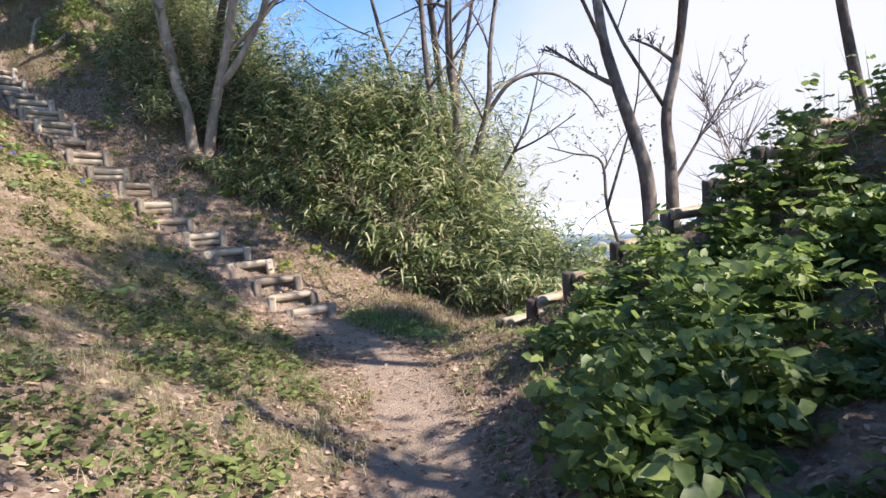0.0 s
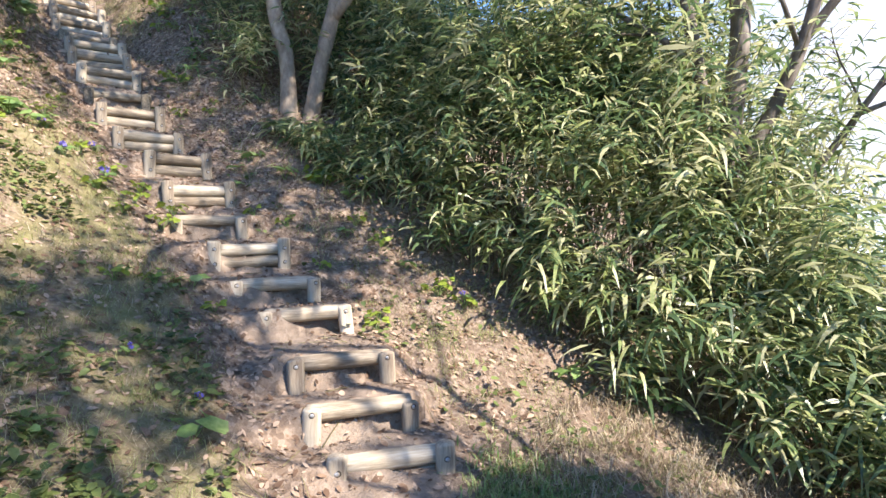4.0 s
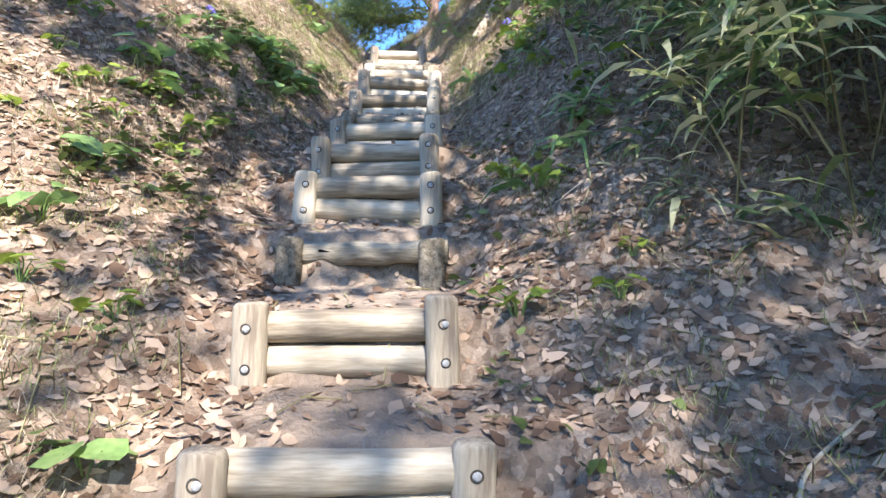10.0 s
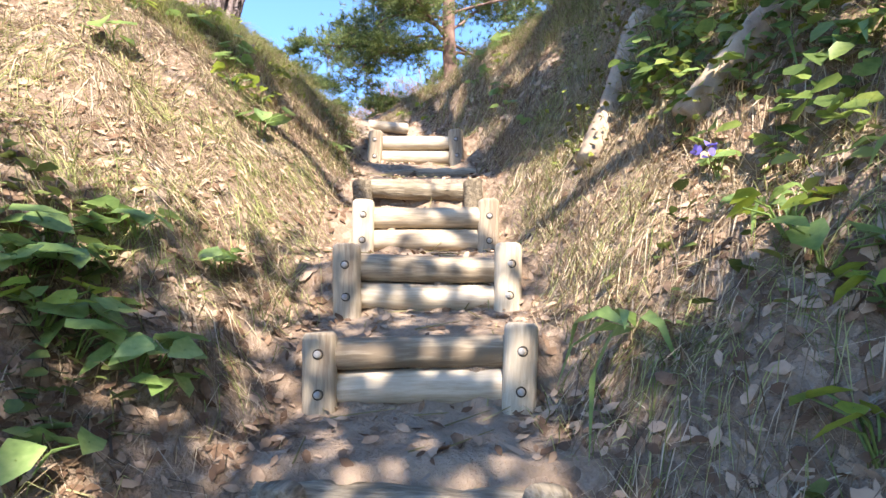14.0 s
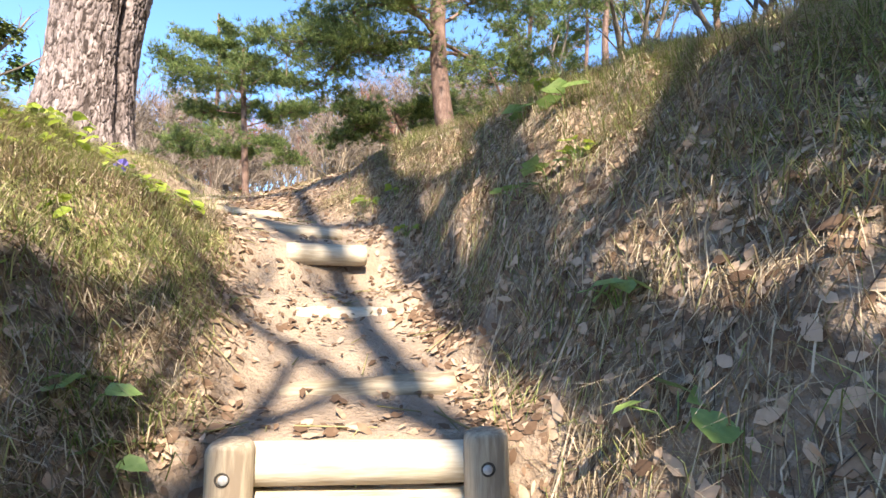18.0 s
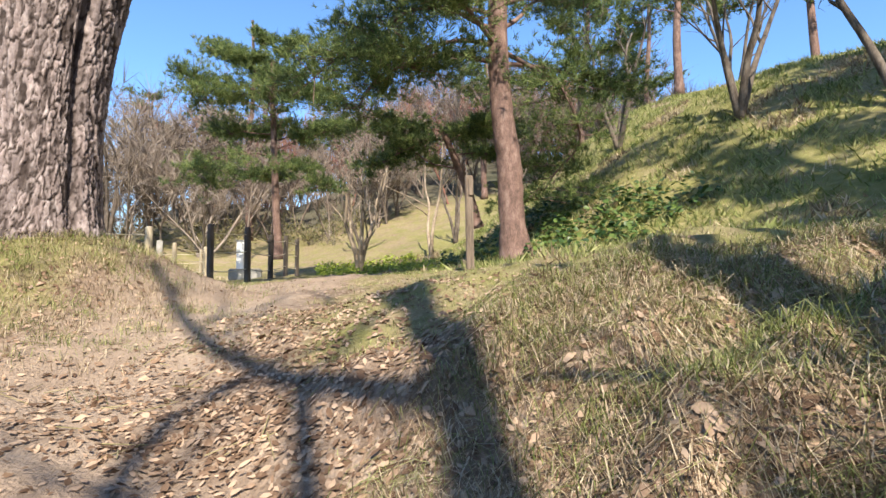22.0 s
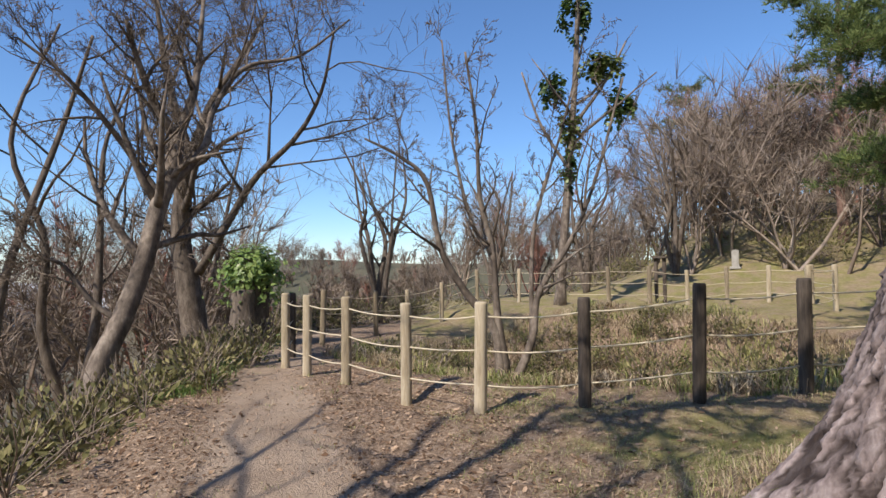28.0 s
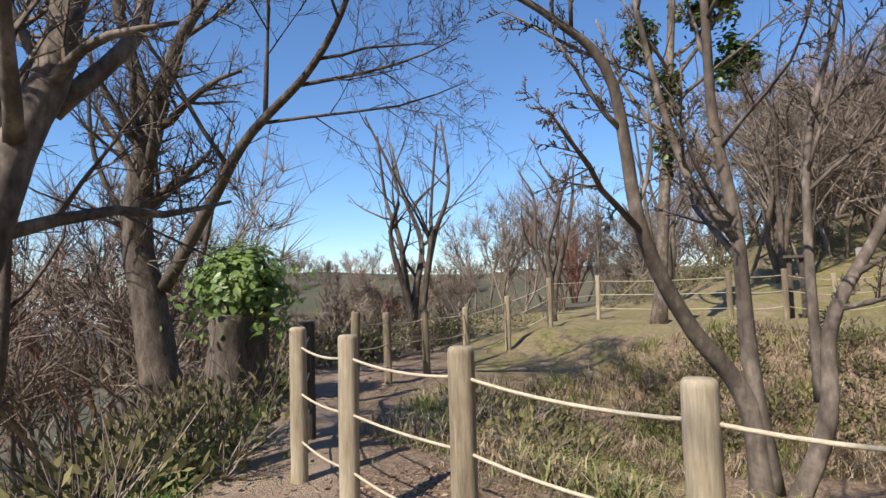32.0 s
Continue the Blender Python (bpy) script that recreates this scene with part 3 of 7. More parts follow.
gz, soil_a, turf_a, far_a, haze_a, mist_a, along_a, across_a = [a.reshape(gx.shape) for a in land(gx.ravel(), gy.ravel())]
# worn treads at the head of the climb
i0, i1, j0, j1 = *np.searchsorted(xs, [-13.3, -10.9]), *np.searchsorted(ys, [9.7, 11.3])
for _ in range(4):
    gz[i0:i1, j0:j1] = (2 * gz[i0:i1, j0:j1] + gz[i0 - 1 : i1 - 1, j0:j1] + gz[i0 + 1 : i1 + 1, j0:j1] + gz[i0:i1, j0 - 1 : j1 - 1] + gz[i0:i1, j0 + 1 : j1 + 1]) / 6
gi, gj = np.meshgrid(np.arange(len(xs) - 1), np.arange(len(ys) - 1), indexing="ij")
base = gi * len(ys) + gj
ground_mesh = np_mesh("ground", np.stack([gx, gy, gz], -1).reshape(-1, 3), np.stack([base, base + len(ys), base + len(ys) + 1, base + 1], -1).reshape(-1, 4), smooth=True)
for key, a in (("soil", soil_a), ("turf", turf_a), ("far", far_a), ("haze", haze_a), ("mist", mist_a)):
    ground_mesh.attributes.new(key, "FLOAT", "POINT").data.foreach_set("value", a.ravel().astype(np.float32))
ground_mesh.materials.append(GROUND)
thing("ground", "hillside of leaf mould, bare soil and short turf", "ground", kind="structure", data=ground_mesh)


fields = np.stack([gz, soil_a, turf_a, along_a, across_a], -1)


def look_up(x, y):
    """Height, soil, turf, distance along and across the way, read off the ground sheet."""
    x, y = np.atleast_1d(np.asarray(x, float)), np.atleast_1d(np.asarray(y, float))
    i = np.clip(np.searchsorted(xs, x) - 1, 0, len(xs) - 2)
    j = np.clip(np.searchsorted(ys, y) - 1, 0, len(ys) - 2)
    u, w = ((x - xs[i]) / (xs[i + 1] - xs[i]))[:, None], ((y - ys[j]) / (ys[j + 1] - ys[j]))[:, None]
    f = fields[i, j] * (1 - u) * (1 - w) + fields[i + 1, j] * u * (1 - w) + fields[i, j + 1] * (1 - u) * w + fields[i + 1, j + 1] * u * w
    return f.T


def height(x, y):
    return look_up(x, y)[0]


def far_hills():
    """Low ridges along the horizon, pale blue from haze put into their colour."""
    pile = Pile()
    for dist, tall, seed in ((1500, 16, 1), (2600, 30, 2)):
        a = np.linspace(0, 2 * np.pi, 241)
        top = tall * (0.55 + 0.45 * waves(np.cos(a) * 3, np.sin(a) * 3, 1.4, seed)) - 34
        ring = np.stack([dist * np.cos(a), dist * np.sin(a)], -1)
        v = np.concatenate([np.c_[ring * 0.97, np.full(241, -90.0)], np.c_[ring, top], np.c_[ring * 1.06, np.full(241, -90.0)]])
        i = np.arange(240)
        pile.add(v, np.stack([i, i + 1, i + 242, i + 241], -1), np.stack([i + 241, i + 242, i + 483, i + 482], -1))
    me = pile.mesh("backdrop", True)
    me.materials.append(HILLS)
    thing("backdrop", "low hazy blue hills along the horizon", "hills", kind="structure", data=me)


far_hills()


# ---- log steps ----
def log_mesh(length, radius, seed, worn=0.0):
    r = np.random.default_rng(seed)
    n = 15
    x = np.linspace(-length / 2, length / 2, n)
    p = np.stack([x, 0.006 * np.sin(x * 5 + seed), 0.005 * np.cos(x * 4 + seed)], -1)
    rad = radius * (1 + 0.05 * r.normal() * x / length + 0.03 * np.sin(x * 9 + seed))
    rad[[0, -1]] *= 0.93
    v, q, t = tube(p, rad, 18, 0.012 + 0.05 * worn, seed)
    if worn:
        dent = np.maximum(0, waves(v[:, 0] * 3, v[:, 1] * 6 + v[:, 2] * 4, 0.5, seed)) * worn * radius
        c = np.interp(v[:, 0], x, p[:, 2])
        v[:, 2] -= dent * np.sign(v[:, 2] - c) * 0.8
    me = np_mesh("log", v, q, t, smooth=True)
    me.materials.append(ROTTEN if worn else LOG)
    return me


def post_mesh(tall, seed, radius=0.052, material=POST):
    """A round post with a chamfered top and a flattened face."""
    r = np.random.default_rng(seed)
    z = np.concatenate([np.linspace(0, tall - 0.02, 9), [tall - 0.008, tall]])
    rad = radius * np.concatenate([np.ones(9), [0.95, 0.78]])
    p = np.stack([0 * z, 0 * z, z], -1)
    v, q, t = tube(p, rad, 20, 0.01, seed)
    v[:, 0] = np.where(v[:, 0] > radius * 0.72, radius * 0.72 + 0.1 * (v[:, 0] - radius * 0.72), v[:, 0])
    v[:, 2] += np.where(v[:, 2] > tall - 0.03, 0.05 * v[:, 1] * r.normal(), 0)
    me = np_mesh("post", v, q, t, smooth=False)
    me.materials.append(material)
    return me


def bolt_meshes():
    """A bolt head in a dark ring that stands in for its shaded recess, facing +x."""
    a = np.linspace(0, 2 * np.pi, 14, endpoint=False)
    i = np.arange(14)
    k = (i + 1) % 14
    ring = lambda r, x: np.stack([np.full(14, x), r * np.cos(a), r * np.sin(a)], -1)  # noqa: E731
    v = np.concatenate([ring(0.0165, 0.0), ring(0.0155, 0.0022), ring(0.0115, 0.001), ring(0.0105, -0.002)])
    q = np.concatenate([np.stack([i + o, k + o, k + o + 14, i + o + 14], -1) for o in (0, 14, 28)])
    recess = np_mesh("recess", np.concatenate([v, [[-0.002, 0, 0]]]), q, np.stack([i + 42, k + 42, np.full(14, 56)], -1))
    recess.materials.append(RECESS_SHADE)
    v = np.concatenate([ring(0.011, 0.0), ring(0.0105, 0.004), ring(0.007, 0.0062)])
    q = np.concatenate([np.stack([i + o, k + o, k + o + 14, i + o + 14], -1) for o in (0, 14)])
    head_ = np_mesh("bolt", np.concatenate([v, [[0.0065, 0, 0]]]), q, np.stack([i + 28, k + 28, np.full(14, 42)], -1), smooth=False)
    head_.materials.append(STEEL)
    return recess, head_


RECESS, BOLT = bolt_meshes()


def log_step(x, y, z, heading, kind, seed, wide=0.60, label="", dark=False):
    """Logs held by two bolted posts, in the step's own space: +x looks down the climb."""
    r = np.random.default_rng(seed)
    text = {2: "weathered log step with two stacked logs between bolted posts", 1: "weathered log step with one round log between short posts", 0: "rotten log step half sunk into the soil", 3: "worn pale log sunk almost flush with the trodden soil", 4: "thick pale log lying bare across the worn path"}[int(kind)]
    st = thing("log_step", label or text, "step", (x, y, z), group="log steps of the climb")
    st.rotation_euler = (r.normal() * 0.01, r.normal() * 0.015, radians(heading + 180))
    worn = 0.35 if kind in (0, 3) else 0.0
    for side in (-1, 1) if kind < 3 else ():
        tall = 0.36 + r.uniform(-0.01, 0.015) - (0.04 if kind == 1 else 0.05 if kind == 0 else 0)
        po = part("post", post_mesh(tall, seed * 7 + side + 3, radius=0.056 if dark else 0.052, material=DARKPOST if dark else ROTTEN if kind == 0 else POST), POST, st)
        po.location = (0.035 + r.normal() * 0.004, side * wide / 2, 0.07 - 0.36 + r.normal() * 0.006)
        po.rotation_euler = (r.normal() * 0.03, r.normal() * 0.02, r.normal() * 0.1)
        if kind:
            for dz in (0, -0.118) if kind == 2 else (0,):
                for me in (RECESS, BOLT):
                    bo = part(me.name, me, STEEL, po)
                    bo.location = (0.0385, r.normal() * 0.003, 0.29 + dz)
    for k in range(2 if kind == 2 else 1):
        lo = part("log", log_mesh(wide + (-0.03 if k else 0.02) + (0.1 if kind in (0, 3) else 0), 0.051 + r.uniform(-0.002, 0.003), seed * 3 + k, worn), LOG, st)
        lo.rotation_euler = (r.normal() * 0.3, r.normal() * 0.012, radians(90) + r.normal() * 0.012)
        lo.location = (-0.012 - 0.004 * k, r.normal() * 0.006, -0.005 - 0.106 * k - {0: 0.03, 3: 0.062}.get(int(kind), 0))
    if kind == 3:
        lo.data.materials[0] = LOG
    return st


for n, row in enumerate(STEPS + STEPS_HIGH):
    log_step(*row, seed=n + 11, wide=0.57 if n < 9 else 0.59 if n < 22 else (0.42, 0.34, 0.36, 0.46, 0.66)[n - 22])
for n, (x, y, z) in enumerate(DOWN_STEPS):
    log_step(x, y, z, -36, 1, 90 + n, wide=0.62, label="log step of the second flight, pale log with dark end posts", dark=True)


# ---- rope fences ----
def rope_fence(places, dark, seed, label, group, drops=(0.14, 0.48, 0.82), tall=1.1):
    r = np.random.default_rng(seed)
    x0, y0 = places[0][:2]
    fe = thing("rope_fence", label, "fence", (x0, y0, float(height(x0, y0)[0])), group=group)
    o = np.array(fe.location)
    tops = []
    for n, (x, y) in enumerate(places):
        z = float(height(x, y)[0])
        h = tall * (1 + r.normal() * 0.02)
        zz = np.concatenate([np.linspace(-0.25, h - 0.03, 8), [h - 0.012, h]])
        lean = r.normal(size=2) * 0.012
        p = np.stack([lean[0] * zz, lean[1] * zz, zz], -1)
        rad = 0.062 * np.concatenate([np.ones(8), [0.96, 0.8]]) * (1 + r.normal() * 0.04)
        me = np_mesh("post", *tube(p, rad, 16, 0.012, seed + n), smooth=False)
        me.materials.append(DARKPOST if n in dark else FENCE)
        po = part("post", me, FENCE, fe)
        po.location = np.array([x, y, z]) - o
        tops.append(np.array([x, y, z + h]) - o)
    for n, (a, b) in enumerate(zip(tops[:-1], tops[1:])):
        for k, d in enumerate(drops):
            t = np.linspace(0, 1, 9)[:, None]
            p = a + (b - a) * t - np.array([0, 0, d])
            p[:, 2] -= (0.012 + 0.03 * r.random()) * 4 * (t * (1 - t))[:, 0]
            me = np_mesh("rope", *tube(p, np.full(9, 0.0085), 6), smooth=True)
            part("rope", me, ROPE, fe)
    return fe


rope_fence([(-21.3, 0.05), (-20.4, 0.95), (-20.1, 1.75), (-19.8, 2.78), (-19.63, 3.85), (-19.57, 4.82), (-19.95, 5.75), (-20.4, 6.68), (-21.1, 7.5), (-21.9, 8.33)], (0, 6, 7, 8), 1, "rope fence of round wooden posts along the path", "rope fence")
rope_fence([(-21.9, 8.33), (-21.75, 9.35), (-23.1, 9.85), (-25.0, 10.2), (-27.0, 10.5), (-27.7, 10.8)][1:], (0, 1, 2, 3, 4), 2, "dark square-topped fence posts at the head of the path", "rope fence")
rope_fence([(-22.9, -0.9), (-24.2, -1.43), (-25.1, -1.36), (-26.4, -1.4), (-27.8, -1.28), (-29.3, -1.0), (-31.3, -0.6), (-31.2, 2.4), (-31.9, 3.4), (-32.7, 4.3), (-33.6, 5.25), (-34.2, 6.3), (-33.4, 7.4), (-31.0, 7.9), (-28.7, 7.4)], (), 3, "far side of the rope fence with pale posts on the lawn", "rope fence")


# ---- trees ----
def grow(r, start, way, length, radius, level, out, bend=0.25, fork=3, up=0.25, taper=0.28):
    """Grows a limb and its boughs: a list of (line, radii, level)."""
    n = 6 if level < 2 else 5
    p, d = [np.array(start, float)], np.array(way, float)
    d /= np.linalg.norm(d)
    for _ in range(n - 1):
        d = d + r.normal(size=3) * bend * 0.6 + np.array([0, 0, up * 0.25])
        d /= np.linalg.norm(d)
        p.append(p[-1] + d * length / (n - 1))
    p = np.array(p)
    rad = radius * np.linspace(1, taper, n)
    out.append((p, rad, level))
    return p, rad


def boughs(r, line, rad, level, out, depth, count, ratio=0.62, spread_=0.9, up=0.2, bend=0.25, first=0.25):
    """Side boughs along a limb, and theirs in turn."""
    length = np.linalg.norm(np.diff(line, axis=0), axis=1).sum()
    for k in range(count):
        t = first + (1 - first) * (k + r.random()) / count
        u = t * (len(line) - 1)
        i = min(int(u), len(line) - 2)
        at = line[i] + (line[i + 1] - line[i]) * (u - i)
        d = line[i + 1] - line[i]
        d = d / (np.linalg.norm(d) + 1e-9)
        side = r.normal(size=3)
        side -= d * (side @ d)
        side /= np.linalg.norm(side) + 1e-9
        w = d * 0.75 + side * spread_ + np.array([0, 0, up])
        rr = np.interp(t, np.linspace(0, 1, len(rad)), rad) * r.uniform(0.4, 0.62)
        ll = length * ratio * r.uniform(0.55, 1.1) * (1.15 - 0.45 * t)
        p, q = grow(r, at, w, ll, max(rr, 0.005), level, out, bend=bend if level < 2 else 0.6 * bend, up=up)
        if depth > 1:
            boughs(r, p, q, level + 1, out, depth - 1, max(3, count - 1), ratio, spread_, up, bend, 0.15)


def limb_meshes(out, o, split=1):
    """Thick limbs and thin twigs as two meshes."""
    thick, thin = Pile(), Pile()
    for p, q, level in out:
        if level <= split:
            thick.add(*tube(p - o, q, 11 if level == 0 else 8, 0.02, level))
        else:
            k = [0, 1, 3, 4] if level == split + 1 else [0, 2, 4]
            thin.add(*tube(p[k] - o, q[k], 3, cap=False))
    return thick, thin


def bare_tree(name, label, category, base_, limbs, seed, depth=3, count=5, bark=BARK, ratio=0.5, group="", twig=TWIG, up=0.25, split=1, spread_=0.9):
    """A leafless tree from its main limbs (lists of places with first and last radius)."""
    r = np.random.default_rng(seed)
    tree = thing(name, label, category, base_, group=group)
    o = np.array(base_, float)
    trunk, rest, first = Pile(), [], True
    for pts, r0, r1 in limbs:
        n = 5 * (len(pts) - 1)
        line = smooth_line(pts, n)
        rad = r0 + (r1 - r0) * np.linspace(0, 1, n) ** 0.8
        if first:
            rad[: max(2, n // 8)] *= np.linspace(1.35, 1.0, max(2, n // 8))
            me = np_mesh("trunk", *tube(line - o, rad, 16, 0.025, seed), smooth=True)
            part("trunk", me, bark, tree)
        else:
            me = np_mesh("limb", *tube(line - o, rad, 12, 0.025, seed), smooth=True)
            part("limb", me, bark, tree)
        boughs(r, line, rad, 1, rest, depth, count, ratio, spread_=spread_, up=up, first=0.45 if first else 0.3)
        first = False
    thick, thin = limb_meshes(rest, o, split)
    if thick.n:
        part("branchwork", thick.mesh("branchwork", True), bark, tree)
    if thin.n:
        part("twigs", thin.mesh("twigs"), twig, tree)
    return tree


def sprout(base_, tall, seed, lean=(0, 0), r0=0.1, stems=1, fan=0.5):
    """Main limbs of a plain tree: stems that part from one foot."""
    r = np.random.default_rng(seed)
    limbs = []
    for k in range(stems):
        a = r.uniform(0, 2 * np.pi) if stems == 1 else 2 * np.pi * k / stems + r.uniform(-0.4, 0.4)
        f = fan * r.uniform(0.5, 1.1) if stems > 1 else 0.15
        p = [np.array(base_, float)]
        for j in range(1, 5):
            t = j / 4
            p.append(np.array(base_) + np.array([lean[0] * t + f * math.cos(a) * tall * 0.4 * t, lean[1] * t + f * math.sin(a) * tall * 0.4 * t, tall * t]) + r.normal(size=3) * 0.045 * tall * t)
        limbs.append(([tuple(q) for q in p], r0 * r.uniform(0.85, 1.1), r0 * 0.2))
    return limbs


# main limbs: places, radius at the foot, radius at the end
LEAN = [
    ([(-17.87, 0.29, 6.65), (-18.14, 0.14, 7.51), (-18.40, 0.13, 8.07), (-18.69, 0.09, 8.81), (-18.91, 0.04, 9.61), (-19.11, 0.03, 10.18), (-19.21, -0.04, 10.68)], 0.150, 0.105),
    ([(-19.21, -0.04, 10.68), (-18.89, -0.08, 11.12), (-18.62, -0.02, 11.62), (-18.40, 0.10, 12.08)], 0.075, 0.030),
    ([(-19.22, -0.05, 10.65), (-19.45, -0.06, 11.29), (-19.61, -0.16, 12.05), (-19.75, -0.28, 13.00)], 0.085, 0.030),
    ([(-19.17, -0.17, 9.95), (-19.64, -0.03, 10.60), (-19.90, -0.21, 11.27), (-20.37, -0.06, 12.07), (-21.09, 0.43, 12.39), (-21.78, 0.92, 13.15)], 0.075, 0.015),
    ([(-19.11, -0.28, 9.81), (-18.69, -0.44, 10.48), (-18.23, -0.45, 10.99), (-17.81, -0.43, 11.35), (-17.42, -0.59, 11.66)], 0.060, 0.015),
    ([(-18.40, 0.13, 8.07), (-18.13, -0.08, 8.35), (-17.87, -0.25, 8.80), (-17.66, -0.37, 8.91), (-17.46, -0.47, 9.14)], 0.045, 0.012),
]
TALL = [
    ([(-22.23, -4.31, 7.18), (-22.08, -4.42, 8.50), (-21.95, -4.54, 9.44), (-21.94, -4.46, 10.50), (-22.06, -4.18, 11.67)], 0.300, 0.170),
    ([(-22.19, -4.20, 8.74), (-22.33, -3.19, 9.98), (-22.24, -2.21, 10.76), (-22.42, -1.17, 11.51), (-22.40, -0.43, 12.30), (-22.22, 0.08, 13.30)], 0.110, 0.020),
    ([(-22.06, -4.18, 11.67), (-22.22, -3.86, 12.61), (-22.57, -3.24, 13.67), (-22.86, -2.71, 14.72)], 0.130, 0.030),
    ([(-22.01, -4.29, 11.32), (-21.68, -4.63, 12.97), (-21.50, -4.78, 14.38), (-21.40, -4.85, 15.44)], 0.130, 0.030),
]
MAPLE = [
    ([(-21.97, 3.78, 6.96), (-21.88, 3.72, 7.83), (-21.55, 3.43, 8.40), (-21.17, 3.26, 9.01), (-20.95, 3.18, 9.93), (-20.66, 2.94, 10.27), (-20.31, 2.61, 10.50)], 0.085, 0.014),
    ([(-22.00, 3.84, 7.20), (-21.89, 3.75, 8.11), (-21.82, 3.72, 9.02), (-21.61, 3.64, 9.77), (-21.54, 3.63, 10.74), (-21.42, 3.53, 11.84)], 0.070, 0.016),
    ([(-22.03, 3.85, 6.89), (-22.18, 4.15, 7.69), (-22.30, 4.22, 8.39), (-22.60, 4.57, 9.10), (-22.86, 4.87, 9.98), (-23.14, 5.26, 11.62)], 0.075, 0.016),
    ([(-22.26, 4.12, 7.82), (-22.31, 4.11, 8.96), (-22.52, 4.16, 9.78), (-22.74, 4.40, 10.76), (-22.95, 4.66, 12.00)], 0.040, 0.012),
    ([(-21.82, 3.72, 8.95), (-21.71, 3.43, 9.45), (-21.59, 3.18, 10.69), (-21.53, 3.05, 12.17)], 0.040, 0.012),
]
# upper limbs are unseen, added and shaped for the shadows they throw
TWINS = [
    ([(-5.10, 10.98, 2.95), (-5.22, 11.08, 3.90), (-5.44, 11.10, 4.60), (-5.73, 11.15, 6.20), (-6.00, 11.10, 8.00), (-6.10, 10.85, 10.20), (-6.30, 10.58, 12.40), (-6.30, 10.50, 14.60), (-6.50, 10.50, 17.80)], 0.090, 0.110),
    ([(-4.92, 11.12, 2.95), (-4.84, 11.27, 3.80), (-4.72, 11.36, 4.40), (-4.45, 11.50, 5.55), (-4.20, 11.60, 7.20), (-4.10, 12.00, 9.60), (-4.30, 12.50, 12.00), (-4.40, 12.90, 14.40), (-4.60, 13.10, 18.00)], 0.108, 0.05),
    ([(-4.72, 11.36, 4.40), (-4.25, 11.50, 5.00), (-3.78, 11.70, 6.10), (-3.60, 11.20, 7.80), (-3.50, 10.30, 9.40)], 0.075, 0.030),
    ([(-4.20, 11.60, 7.20), (-4.20, 10.90, 9.50), (-4.70, 10.20, 12.50), (-5.00, 9.70, 16.80)], 0.090, 0.060),
    ([(-6.30, 10.50, 14.40), (-6.70, 9.30, 16.00), (-6.90, 8.30, 18.40)], 0.080, 0.045),
    ([(-6.30, 10.58, 12.40), (-6.10, 11.80, 13.90), (-6.20, 12.50, 15.60), (-6.30, 12.80, 17.20)], 0.100, 0.060),
    ([(-4.45, 10.55, 11.00), (-5.00, 9.30, 11.30), (-5.40, 8.40, 12.20), (-5.50, 7.60, 13.60)], 0.095, 0.060),
    ([(-4.80, 10.00, 14.00), (-5.30, 9.30, 15.00), (-5.30, 9.20, 16.20), (-5.00, 9.55, 17.20)], 0.070, 0.040),
    ([(-6.07, 10.95, 9.50), (-6.08, 10.30, 9.90), (-6.03, 9.75, 10.40), (-5.40, 9.58, 11.25), (-5.03, 9.41, 12.00), (-4.72, 9.21, 12.80)], 0.110, 0.085),
    ([(-6.03, 9.75, 10.40), (-5.94, 9.33, 11.00), (-5.47, 9.05, 12.00), (-4.96, 8.84, 12.80)], 0.085, 0.060),
    ([(-6.20, 10.72, 11.30), (-5.87, 10.77, 12.00), (-5.37, 10.74, 12.80), (-5.08, 10.77, 13.60), (-4.70, 10.74, 14.40), (-4.30, 10.70, 15.40)], 0.110, 0.070),
]
BUDS = [
    ([(2.54, 8.02, 0.30), (2.52, 8.06, 1.50), (2.49, 8.09, 2.16), (2.37, 8.10, 2.64), (2.23, 8.12, 3.12), (2.10, 8.14, 3.70), (1.95, 8.20, 5.20), (1.70, 7.60, 7.20), (2.20, 9.20, 9.00), (1.80, 8.60, 10.40), (1.90, 9.20, 12.20)], 0.092, 0.018),
    ([(2.72, 8.12, 0.30), (2.75, 8.24, 1.55), (2.75, 8.30, 2.24), (2.72, 8.32, 2.77), (2.83, 8.36, 3.28), (2.97, 8.40, 4.20), (3.20, 8.50, 6.20), (3.60, 7.80, 8.20), (3.20, 9.50, 9.80), (3.10, 9.20, 11.60)], 0.080, 0.015),
    ([(2.25, 8.11, 3.07), (1.95, 8.06, 3.25), (1.55, 7.98, 3.53)], 0.030, 0.010),
    ([(2.81, 8.36, 3.31), (2.62, 8.30, 3.46), (2.40, 8.24, 3.56)], 0.024, 0.008),
    ([(2.75, 8.30, 2.05), (3.10, 8.45, 2.60), (3.55, 8.60, 3.30)], 0.020, 0.007),
]
SLIM = [
    ([(2.34, 8.85, 0.55), (2.28, 8.95, 1.27), (2.13, 9.05, 1.84), (2.08, 9.15, 2.40), (1.75, 9.18, 2.52), (1.45, 9.15, 2.62)], 0.032, 0.006),
    ([(2.13, 9.05, 1.84), (2.32, 9.00, 2.45), (2.50, 9.00, 3.10), (2.55, 9.05, 3.80)], 0.020, 0.005),
    ([(2.13, 9.05, 1.84), (1.92, 9.02, 1.70), (1.80, 9.00, 1.52)], 0.010, 0.004),
    ([(2.09, 9.12, 2.25), (2.35, 9.20, 2.70), (2.60, 9.20, 2.80)], 0.010, 0.004),
]
